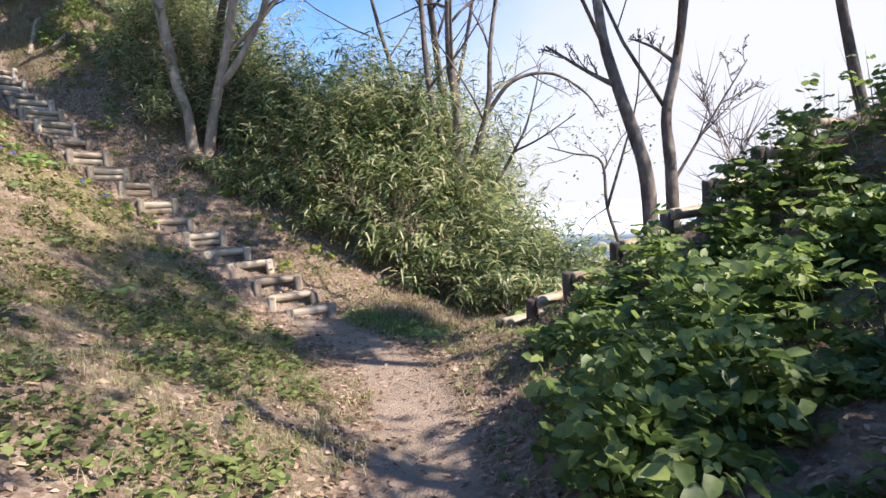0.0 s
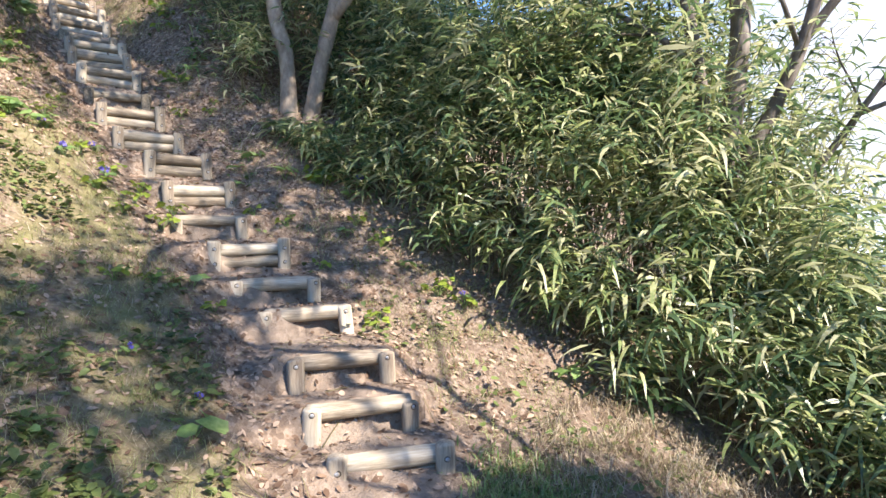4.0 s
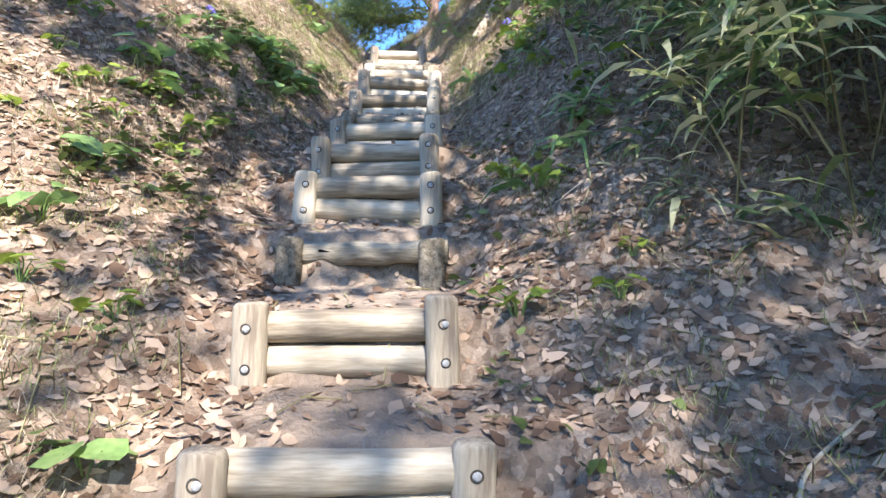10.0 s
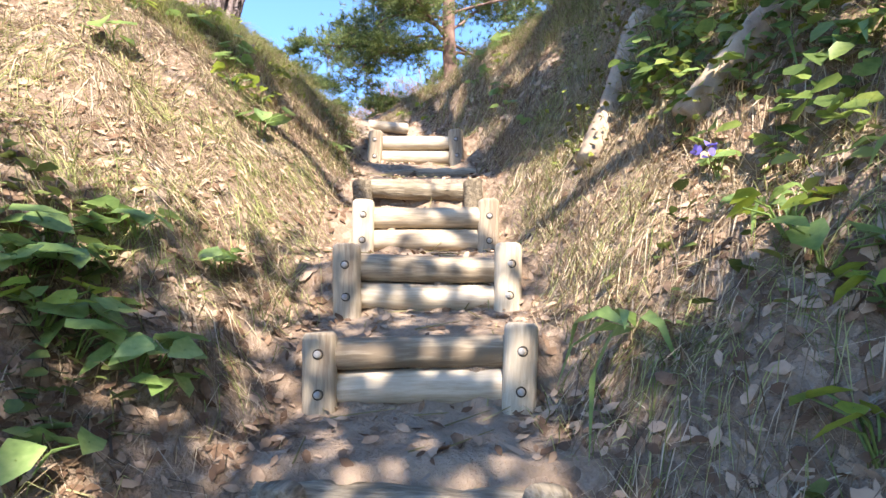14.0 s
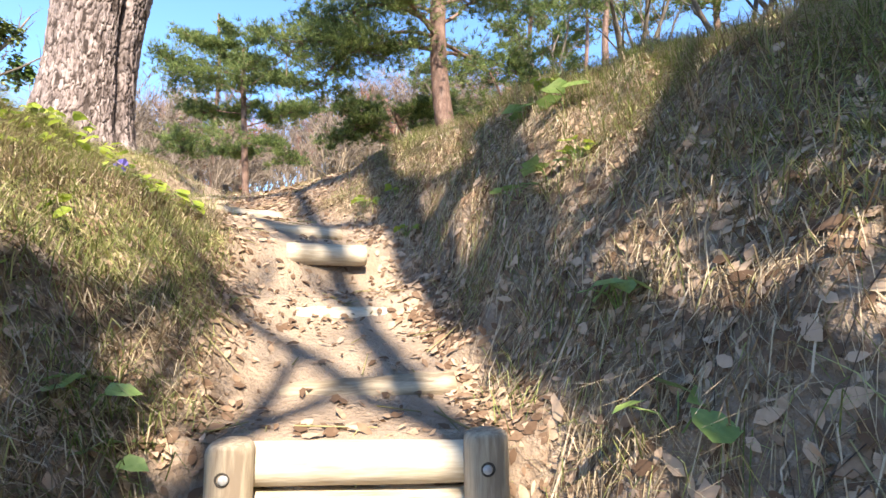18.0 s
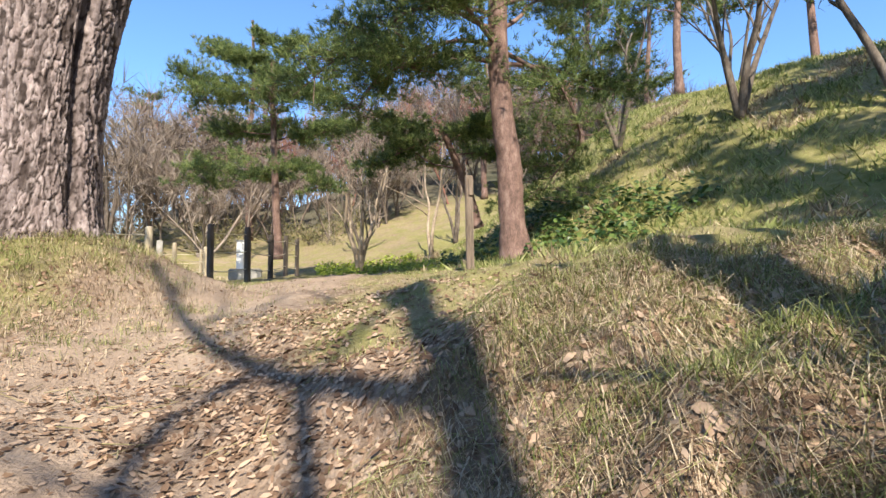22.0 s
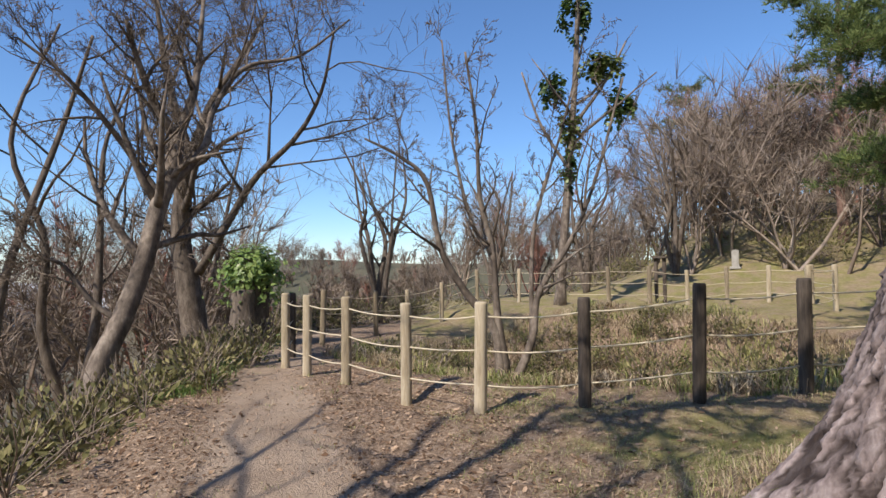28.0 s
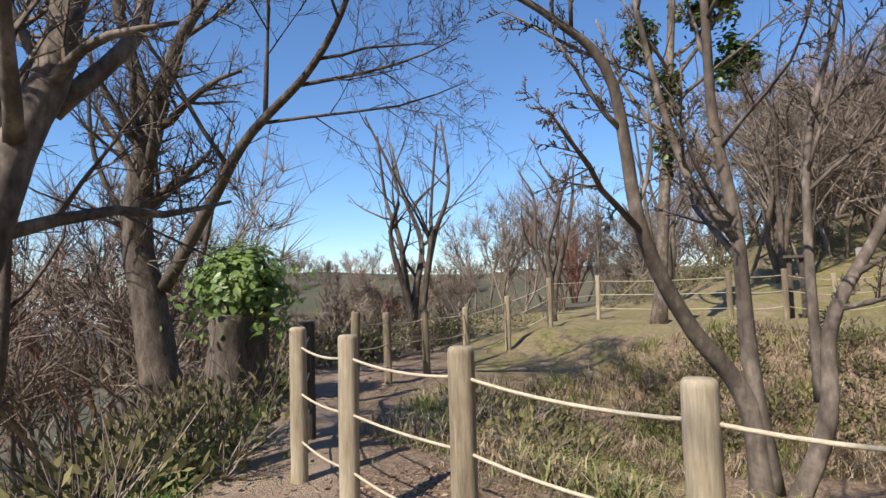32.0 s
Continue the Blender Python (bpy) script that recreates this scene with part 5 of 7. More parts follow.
# pines that stay out of view, added to throw shade on the mound
for n, (x, y, tall) in enumerate([(-12.2, 19.0, 12.5), (-10.2, 17.0, 12.0), (-13.6, 21.5, 12.5)]):
    b = on_ground(x, y)
    rc = np.random.default_rng(640 + n)
    pine(b, [b, (b[0] + 0.2, b[1], b[2] + tall * 0.4), (b[0] + 0.1, b[1] + 0.2, b[2] + tall)], 0.18, 0.06, [(float(t), float(rc.uniform(2.2, 3.4) * (1.25 - 0.6 * t)), float(rc.uniform(0, 360))) for t in np.linspace(0.4, 0.99, 15)], 645 + n, 4500, "pine out of view, added to shade the mound", needles=9, width=0.018, size=0.22)


# a tree never in view, added for branch shadows across the plateau
b = on_ground(-11.4, 5.4)
bare_tree("bare_tree", "unseen bare tree added for its branch shadows on the plateau", "tree", b, sprout(b, 9.5, 277, (-0.6, 0.2), r0=0.13, stems=4, fan=0.7), 287, depth=3, count=6, ratio=0.45, group="bare trees round the plateau")

# the slim tree wrapped in ivy beyond the hollow
IVIED = [([(-31.1, 0.9, 7.6), (-31.0, 1.1, 9.6), (-31.15, 1.2, 11.4), (-31.2, 1.35, 13.2), (-31.2, 1.5, 15.0), (-31.0, 1.7, 17.2)], 0.16, 0.07), ([(-31.2, 1.35, 13.2), (-31.6, 2.3, 14.6), (-31.8, 2.9, 15.8)], 0.06, 0.03), ([(-31.15, 1.2, 12.0), (-31.0, 0.4, 13.4), (-30.9, -0.2, 15.2)], 0.06, 0.03)]
ivied = bare_tree("ivied_tree", "slim tall tree hung with green ivy beyond the fence", "tree", IVIED[0][0][0], IVIED, 412, depth=2, count=5, ratio=0.35, bark=MAPLEBARK)
for n, (cx, cy, cz, wide, tall, count, m_) in enumerate(((-31.2, 1.5, 16.6, 0.55, 0.8, 500, IVY), (-31.5, 2.2, 15.0, 0.75, 0.45, 700, HERBLOW), (-31.0, 0.8, 14.4, 0.55, 0.6, 500, IVY), (-31.7, 2.7, 13.7, 0.5, 0.75, 600, IVY), (-31.2, 1.3, 13.1, 0.42, 0.8, 500, HERBLOW), (-31.15, 1.25, 11.8, 0.3, 0.7, 300, IVY))):
    leafy_crown(ivied, (cx, cy, cz), (wide * 0.8, wide, tall), count, 413 + n, m_, 0.14)

# the crooked tree on the bank above the gully, unseen, placed for its branch shadows
b = on_ground(-9.2, 12.7)
z0 = b[2]
BANK_TREE = [
    ([b, (-9.7, 12.1, z0 + 1.6), (-9.9, 11.9, z0 + 3.4), (-9.8, 11.9, z0 + 5.2), (-9.9, 11.7, z0 + 7.0)], 0.16, 0.07),
    ([(-9.35, 12.4, z0 + 0.8), (-9.5, 12.2, z0 + 2.4), (-9.4, 12.4, z0 + 4.6), (-9.3, 12.6, z0 + 7.2)], 0.14, 0.06),
    ([(-9.25, 12.6, z0 + 0.4), (-9.7, 12.2, z0 + 2.4), (-9.6, 12.9, z0 + 4.4), (-9.8, 13.2, z0 + 6.6)], 0.13, 0.06),
    ([(-9.8, 11.9, z0 + 3.4), (-10.1, 12.2, z0 + 4.6), (-10.2, 12.7, z0 + 6.2)], 0.09, 0.04),
]
bare_tree("bank_tree", "unseen crooked leafless tree above the gully, placed for its branch shadows", "tree", b, BANK_TREE, 411, depth=2, count=5, ratio=0.36, bark=TWIN)


def far_wood():
    """Bare woods on the ridge beyond and on the falling slope."""
    r = np.random.default_rng(91)
    grey, red = Pile(), Pile()
    n = 0
    while n < 760:
        if n < 340:
            x, y = r.uniform(-72, -37), r.uniform(-14, 40)
            if (y > 9 and x > -40) or (y < 2 and r.random() < 0.6):
                continue
        elif n < 470:
            x, y = r.uniform(-52, -2), r.uniform(-26, -8)
        elif n < 500:
            x, y = r.uniform(-36, -15), r.uniform(-20, -6)
        elif n < 555:
            x, y = r.uniform(2.5, 18), r.uniform(15, 32)
        else:
            a, q = math.radians(r.uniform(212, 238)), r.uniform(62, 135)
            x, y = -16 + q * math.cos(a), 6 + q * math.sin(a)
        side = math.degrees(math.atan2(6 - y, -16 - x))
        open_view = 33 < side < 56
        b = np.array(on_ground(x, y))
        tall = float(np.clip(1.4 + r.gamma(1.4, 1.5), 1.5, 7.5)) if n >= 555 else r.uniform(1.6, 3.2) if open_view else r.uniform(4.5, 8.5)
        pile = red if n % 9 == 4 else grey
        spots, ways = [], []
        for _ in range(r.integers(1, 4)):
            out = []
            p, q = grow(r, b, r.normal(size=3) * [0.28, 0.28, 0] + [0, 0, 1], tall * 0.75, 0.075, 0, out)
            boughs(r, p, q, 1, out, 1, 9, 0.5, 0.8, 0.35)
            for p, q, lv in out:
                k = [0, 1, 3, 5] if len(p) > 5 else [0, 2, 4]
                pile.add(*tube(p[k], np.maximum(q[k], 0.012), 3, cap=False))
                for _ in range(7):
                    spots.append(p[r.integers(2, len(p))])
                    ways.append(p[-1] - p[0])
        ways = np.array(ways)
        pile.add(*needle_tufts(np.array(spots), ways / np.linalg.norm(ways, axis=1, keepdims=True), tall * 0.17, 4, n, 0.014))
        n += 1
    th = thing("far_wood", "leafless brown woods on the far slopes", "woods", kind="stuff")
    part("grey_trees", grey.mesh("grey_trees"), FARTWIG, th)
    part("red_trees", red.mesh("red_trees"), REDTWIG, th, "reddish budding crowns")


far_wood()


def cedar(x, y, tall, seed):
    """A dark cedar: a narrow cone of hanging sprays."""
    r = np.random.default_rng(seed)
    b = on_ground(x, y)
    tree = thing("cedar", "dark green cedar below the slope", "cedar", b, group="cedars below the slope")
    part("trunk", np_mesh("trunk", *tube([(0, 0, 0), (0, 0, tall * 0.5), (0, 0, tall)], [0.2, 0.12, 0.03], 9), smooth=True), BARK, tree)
    n = 2600
    t = r.uniform(0.1, 1, n) ** 0.8
    reach = (1 - t) * tall * 0.26 * r.uniform(0.5, 1.1, n) + 0.08
    a = r.uniform(0, 2 * np.pi, n)
    at = np.stack([reach * np.cos(a), reach * np.sin(a), tall * t], -1)
    v, f = needle_tufts(at, np.stack([np.cos(a), np.sin(a), -0.3 + 0 * a], -1), 0.42, 7, seed, 0.045)
    part("crown", np_mesh("crown", v, f), NEEDLE, tree)


for n, (x, y, tall) in enumerate([(4.6, 22.0, 8.5), (8.4, 21.0, 8.0), (2.4, 27.0, 7.5), (12.0, 24.0, 9.0)]):
    cedar(x, y, tall, 300 + n)


# ---- thicket of bamboo grass ----
def leaf_blades(roots, ways, length, width, droop, r):
    """Narrow leaves, each folded once at its middle."""
    n = len(roots)
    d = ways / (np.linalg.norm(ways, axis=1, keepdims=True) + 1e-9)
    side = np.cross(d, r.normal(size=(n, 3)) * [0.5, 0.5, 0.2] + [0, 0, 1])
    side /= np.linalg.norm(side, axis=1, keepdims=True) + 1e-9
    ll, w = length[:, None], width[:, None]
    a = roots + d * ll * 0.35 - np.array([0, 0, 1]) * (droop * 0.10)[:, None] * ll
    b = roots + d * ll * 0.70 - np.array([0, 0, 1]) * (droop * 0.42)[:, None] * ll
    tip = roots + d * ll * 0.95 - np.array([0, 0, 1]) * (droop * 0.95)[:, None] * ll
    v = np.stack([roots, a - side * w, a + side * w, b - side * w * 0.7, b + side * w * 0.7, tip], 1).reshape(-1, 3)
    k = np.arange(n)[:, None] * 6
    return v, k + np.array([[1, 2, 4, 3]]), np.concatenate([k + np.array([[0, 2, 1]]), k + np.array([[3, 4, 5]])])


def thicket():
    r = np.random.default_rng(31)
    leaves, canes = Pile(), Pile()
    n = 3700
    x, y = r.uniform(-9.2, 2.2, n), r.uniform(9.2, 15.0, n)
    edge = np.interp(x, [-9.2, -8, -7.2, -6.6, -6.0, -5.55, -5.2, -4.75, -4.1, -3.4, -2.2, 0.0, 1.2, 2.2], [13.4, 12.6, 11.4, 10.9, 10.65, 10.75, 11.4, 11.5, 11.1, 10.75, 10.5, 10.0, 9.6, 9.7])
    fringe = (x > -4.9) & (x < -3.6) & (y > 10.5) & (y < 10.85 + 0.3 * ease(-4.6, -4.1, x)) & (r.random(n) < 0.95)
    keep = (y > edge + r.normal(size=n) * 0.12) | fringe
    x, y, edge = x[keep], y[keep], edge[keep]
    z = height(x, y)
    inner = np.clip((y - edge) / 2.0, 0.0, 1)
    near = 1 - 0.25 * ease(-5.4, -6.0, x)
    tall = (np.where(y < edge, 0.17 + 0.2 * ease(-4.8, -4.4, x), 0.55 - 0.2 * ease(-5.6, -5.1, x) * ease(-3.4, -4.0, x)) + 2.0 * inner * ease(2.5, -3.5, x) + 1.35 * inner * ease(-4.0, -1.0, x) * (1 - 0.5 * ease(-0.3, 2.0, x))) * r.uniform(0.75, 1.2, len(x)) * (0.3 + 0.7 * ease(-7.9, -6.6, x))
    lean = r.normal(size=(len(x), 2)) * 0.22 + np.stack([0.10 + 0 * x, -0.30 * (1 - 0.6 * inner)], -1)
    for i in range(len(x)):
        p0 = np.array([x[i], y[i], z[i] - 0.03])
        p1 = p0 + [lean[i, 0] * tall[i] * 0.4, lean[i, 1] * tall[i] * 0.4, tall[i] * 0.6]
        p2 = p0 + [lean[i, 0] * tall[i] * 1.0, lean[i, 1] * tall[i] * 1.0, tall[i] * 0.95]
        if i % 2 == 0:
            canes.add(*tube(np.array([p0, p1, p2]), np.array([0.006, 0.005, 0.003]), 3, cap=False))
        m = int(18 + 11 * tall[i])
        t = r.uniform(0.28, 1.0, m) ** 0.8
        at = np.where(t[:, None] < 0.5, p0 + (p1 - p0) * t[:, None] * 2, p1 + (p2 - p1) * (t[:, None] * 2 - 1)) + r.normal(size=(m, 3)) * 0.06
        a = r.uniform(0, 2 * np.pi, m)
        w = np.stack([np.cos(a), np.sin(a) - 0.25, r.uniform(-0.25, 0.55, m)], -1)
        leaves.add(*leaf_blades(at, w, r.uniform(0.15, 0.29, m) * near[i], r.uniform(0.011, 0.021, m) * near[i], r.uniform(0.1, 0.9, m), r))
    me = leaves.mesh("leaves")
    tk = thing("bamboo_grass_thicket", "dense thicket of arching dark green bamboo grass", "bamboo grass", kind="stuff")
    part("leaves", me, SASA, tk)
    part("canes", canes.mesh("canes"), CULM, tk, "thin dry stems")


thicket()


def bank_plants():
    """Broad-leaved plants over the bank of the spur."""
    r = np.random.default_rng(33)
    n = 46000
    x, y = r.uniform(0.7, 4.8, n), r.uniform(0.6, 7.9, n)
    z, _, _, s, d = look_up(x, y)
    keep = (d < -0.40 - 0.45 * ease(4.2, 6.2, y) - r.random(n) * 0.3) & (s > 2) & ((-SPUR_Y * (x - 0.98) + SPUR_X * (y - 7.46)) < -0.5 - 0.5 * ease(2.2, 1.2, x)) & (r.random(n) < (0.5 + 0.6 * waves(x, y, 0.9, 9)) * (1 - ease(3.4, 4.7, x + 0.4 * waves(x, y, 1.2, 10))))
    x, y, z = x[keep], y[keep], z[keep]
    lift = r.uniform(0.03, 0.6, len(x)) ** 1.3 * (0.75 + 0.45 * waves(x, y, 1.3, 8))
    at = np.stack([x, y, z + np.clip(lift, 0.02, 0.6)], -1)
    nrm = np.stack([0.05 + r.normal(size=len(x)) * 0.5, -0.15 + r.normal(size=len(x)) * 0.5, 0.9 + 0 * x], -1)
    pile, stalks = Pile(), Pile()
    # three leaflets to a stalk
    trio = np.repeat(at, 3, axis=0)
    a = np.tile([0.0, 2.1, 4.2], len(at)) + np.repeat(r.uniform(0, 6.3, len(at)), 3)
    sz = np.repeat(r.uniform(0.028, 0.085, len(at)), 3)
    trio = trio + np.stack([np.cos(a), np.sin(a), -0.15 + 0 * a], -1) * (sz * 0.55)[:, None]
    pile.add(*oval_leaves(trio, np.repeat(nrm, 3, axis=0) + r.normal(size=trio.shape) * 0.2, sz, r, 0.08))
    for p, zz in zip(at[::5], z[::5]):
        stalks.add(*tube(np.array([[p[0] + 0.05, p[1], zz - 0.02], (p + [0.05, 0, zz]) / [1, 1, 2], p]), np.array([0.004, 0.0035, 0.002]), 3, cap=False))
    th = thing("bank_plants", "rank of fresh green broad-leaved plants covering the bank", "plants", kind="stuff")
    part("leaves", pile.mesh("leaves", True), BROAD, th)
    part("stalks", stalks.mesh("stalks"), HERB, th)


bank_plants()


# ---- litter, grass, herbs ----
def beside(s, d):
    """The place at a distance along the way and to its left."""
    hx, hy = np.interp(s, line_s, head[:, 0]), np.interp(s, line_s, head[:, 1])
    return np.interp(s, line_s, way_k[:, 0]) - hy * d, np.interp(s, line_s, way_k[:, 1]) + hx * d


def fallen_leaves():
    r = np.random.default_rng(41)
    n = 260000
    s0 = r.uniform(1, run[17], n)
    d0 = r.normal(size=n) * 1.9
    s0[:60000], d0[:60000] = r.uniform(run[7], run[13], 60000), np.sign(r.normal(size=60000)) * r.uniform(0.3, 2.8, 60000)
    s0[60000:90000], d0[60000:90000] = r.uniform(run[10], run[13] - 0.4, 30000), -r.uniform(0.3, 2.6, 30000)
    s0[90000:118000], d0[90000:118000] = r.uniform(run[12] - 0.5, run[14] + 0.6, 28000), r.uniform(-2.6, 1.0, 28000)
    x, y = beside(s0, d0)
    z, soil, turf, s, d = look_up(x, y)
    chance = (1 - 0.92 * np.where(s < run[5], 0.85 * soil, 0.95 * soil)) * (1 - 0.8 * turf) * np.where(s < run[5], 0.75, 1.0) * np.where(s > run[13], 1.2, 1.0)
    keep = r.random(n) < chance * 0.62
    x, y, z = x[keep], y[keep], z[keep]
    n = len(x)
    size = r.uniform(0.012, 0.027, n) * np.where(r.random(n) < 0.15, 1.5, 1) * np.where(s[keep] > run[9], 0.85, 1.0)
    e = 0.04
    nrm = np.stack([(height(x - e, y) - height(x + e, y)) / (2 * e) + r.normal(size=n) * 0.26, (height(x, y - e) - height(x, y + e)) / (2 * e) + r.normal(size=n) * 0.26, np.ones(n)], -1)
    nrm /= np.linalg.norm(nrm, axis=1, keepdims=True)
    u = np.cross(nrm, r.normal(size=(n, 3)))
    u /= np.linalg.norm(u, axis=1, keepdims=True)
    w = np.cross(nrm, u)
    c = np.stack([x, y, z + 0.004 + 0.009 * r.random(n)], -1)
    sz, curl = size[:, None], (r.uniform(-0.1, 0.35, n))[:, None]
    slim = r.uniform(0.25, 0.62, n)[:, None]
    up = nrm * sz * curl
    twist = r.normal(size=(n, 1)) * 0.15 * sz * nrm
    v = np.stack([c - u * sz + up * 0.6 + twist, c - u * sz * 0.35 - w * sz * slim + up, c + u * sz * 0.45 - w * sz * slim * 0.8 + up + twist, c + u * sz * 1.1 + up * 0.3, c + u * sz * 0.4 + w * sz * slim * 0.85 + up - twist, c - u * sz * 0.4 + w * sz * slim + up], 1).reshape(-1, 3)
    i = np.arange(n)[:, None] * 6
    me = np_mesh("fallen_leaves", v, np.concatenate([i + [[0, 1, 5]], i + [[2, 3, 4]]]), i + [[1, 2, 4, 5]], smooth=True)
    me.materials.append(DEADLEAF)
    thing("fallen_leaves", "brown dry leaves strewn over the slope and steps", "leaf litter", kind="stuff", data=me)


fallen_leaves()


def blades(x, y, z, tall, lean, r, width=0.004):
    n = len(x)
    a = r.uniform(0, 2 * np.pi, n)
    o = np.stack([np.cos(a), np.sin(a), 0 * a], -1)
    side = np.stack([-np.sin(a), np.cos(a), 0 * a], -1) * width
    b = np.stack([x, y, z - 0.01], -1)
    m = b + o * (lean * tall * 0.35)[:, None] + np.array([0, 0, 1]) * (tall * 0.6)[:, None]
    t = b + o * (lean * tall)[:, None] + np.array([0, 0, 1]) * (tall * (1.05 - 0.5 * lean))[:, None]
    v = np.stack([b - side, b + side, m - side * 0.8, m + side * 0.8, t], 1).reshape(-1, 3)
    k = np.arange(n)[:, None] * 5
    return v, k + [[0, 1, 3, 2]], k + [[2, 3, 4]]


def grass_cover():
    r = np.random.default_rng(43)
    green, dry = Pile(), Pile()
    # tufts over the upper banks and the turf at the top
    n = 20000
    x, y = r.uniform(-22, -11.5, n), r.uniform(0.5, 15, n)
    z, soil, turf, s, d = look_up(x, y)
    keep = r.random(n) < np.clip(turf * 1.1 - soil * 0.9, 0.02, 1)
    for gx_, gy_ in zip(x[keep], y[keep]):
        m = r.integers(5, 12)
        px, py = gx_ + r.normal(size=m) * 0.05, gy_ + r.normal(size=m) * 0.05
        tall = r.uniform(0.025, 0.075, m)
        far_ = math.hypot(gx_ + 15, gy_ - 9) > 6
        (green if r.random() < 0.78 else dry).add(*blades(px, py, height(px, py), tall * (1.3 if far_ else 1), r.uniform(0.2, 1.6, m), r, 0.003 if far_ else 0.0015))
    # coarse tufts on the mound
    n = 9000
    x, y = r.uniform(-32, -15, n), r.uniform(13, 25, n)
    z, soil, turf, s, d = look_up(x, y)
    keep = (turf > 0.3) & (waves(x, y, 1.6, 15) + r.normal(size=n) * 0.5 > -0.3)
    k = np.repeat(np.arange(keep.sum()), 9)
    m = len(k)
    px, py = x[keep][k] + r.normal(size=m) * 0.12, y[keep][k] + r.normal(size=m) * 0.12
    lush = waves(px, py, 3.0, 16) > -0.45
    for pile, w in ((green, lush), (dry, ~lush)):
        c, q = np.stack([px[w], py[w], height(px[w], py[w]) - 0.01], -1), w.sum()
        tip = np.stack([r.normal(size=q) * 0.09, r.normal(size=q) * 0.09, r.uniform(0.06, 0.17, q)], -1)
        side = np.stack([r.normal(size=q), r.normal(size=q), 0 * px[w]], -1) * 0.011
        pile.add(np.stack([c - side, c + side, c + tip], 1).reshape(-1, 3), np.arange(q * 3).reshape(-1, 3))
    # grass on the banks of the gully and the path's upper end: dry below, greener on top
    for count, s_a, s_b, d_a, d_b, share, long_ in ((3600, run[8], run[13], 0.42, 3.0, 0.3, 0.14), (3600, run[10], run[13], 0.9, 2.6, 0.7, 0.15), (5600, run[2], run[8], 0.6, 3.2, 0.75, 0.12), (2500, run[14], run[18], 1.4, 2.6, 0.55, 0.07)):
        s0, d0 = r.uniform(s_a, s_b, count), np.sign(r.normal(size=count)) * r.uniform(d_a, d_b, count)
        cx, cy = beside(s0, d0)
        k = np.repeat(np.arange(count), 13)
        m = len(k)
        px, py = cx[k] + r.normal(size=m) * 0.055, cy[k] + r.normal(size=m) * 0.045
        fresh = (r.random(count) < share + 0.25 * waves(cx, cy, 1.2, 17))[k]
        for pile, w in ((green, fresh), (dry, ~fresh)):
            pile.add(*blades(px[w], py[w], height(px[w], py[w]), r.uniform(0.3, 1.0, w.sum()) * long_, r.uniform(0.7, 1.9, w.sum()), r, 0.0014))
    for count, cx, cy in ((3400, *beside(r.uniform(run[10], run[13] + 0.5, 3400), r.uniform(0.45, 2.2, 3400))), (3200, *beside(r.uniform(run[9], run[13], 3200), -r.uniform(0.5, 2.6, 3200))), (2300, -16.7 + r.normal(size=2300) * 0.95, 8.3 + r.normal(size=2300) * 0.95)):
        k = np.repeat(np.arange(count), 8)
        m = len(k)
        px, py = cx[k] + r.normal(size=m) * 0.04, cy[k] + r.normal(size=m) * 0.04
        fresh = (waves(cx, cy, 0.9, 18) + 0.5 * r.normal(size=count) > {3400: 0.1, 3200: 0.65, 2300: 0.15}[count])[k]
        for pile, w in ((green, fresh), (dry, ~fresh)):
            pile.add(*blades(px[w], py[w], height(px[w], py[w]), r.uniform(0.04, 0.14, w.sum()), r.uniform(0.5, 1.8, w.sum()), r, 0.0018))
    # strands and rootlets hanging down the gully's sides
    n = 17000
    s0, side = r.uniform(run[8] - 0.5, run[13], n), np.sign(r.normal(size=n))
    d0 = r.uniform(0.5, 2.7, n)
    drop = r.uniform(0.04, 0.16, n)
    lines = []
    for f, lift in ((0, 0.015), (0.5, 0.025), (1, 0.012)):
        px, py = beside(s0 + f * 0.06 * r.normal(size=n), side * np.maximum(d0 - f * drop, 0.4))
        lines.append(np.stack([px, py, height(px, py) + lift], -1))
    w = np.stack([r.normal(size=n), r.normal(size=n), 0 * s0], -1) * 0.0011
    v = np.stack([lines[0] - w, lines[0] + w, lines[1] - w, lines[1] + w, lines[2]], 1).reshape(-1, 3)
    k = np.arange(n)[:, None] * 5
    roots = np_mesh("rootlets", v, k + [[0, 1, 3, 2]], k + [[2, 3, 4]])
    roots.materials.append(ROOT)
    thing("rootlets", "fine brown rootlets and dead strands hanging on the gully's sides", "roots", kind="stuff", data=roots)
    for pile, m_, name, label in ((green, GRASS, "green_grass", "short green grass tufts on the banks and turf"), (dry, STRAW, "dry_grass", "straw-coloured dry grass on the banks")):
        me = pile.mesh(name)
        me.materials.append(m_)
        thing(name, label, "grass", kind="stuff", data=me)


grass_cover()


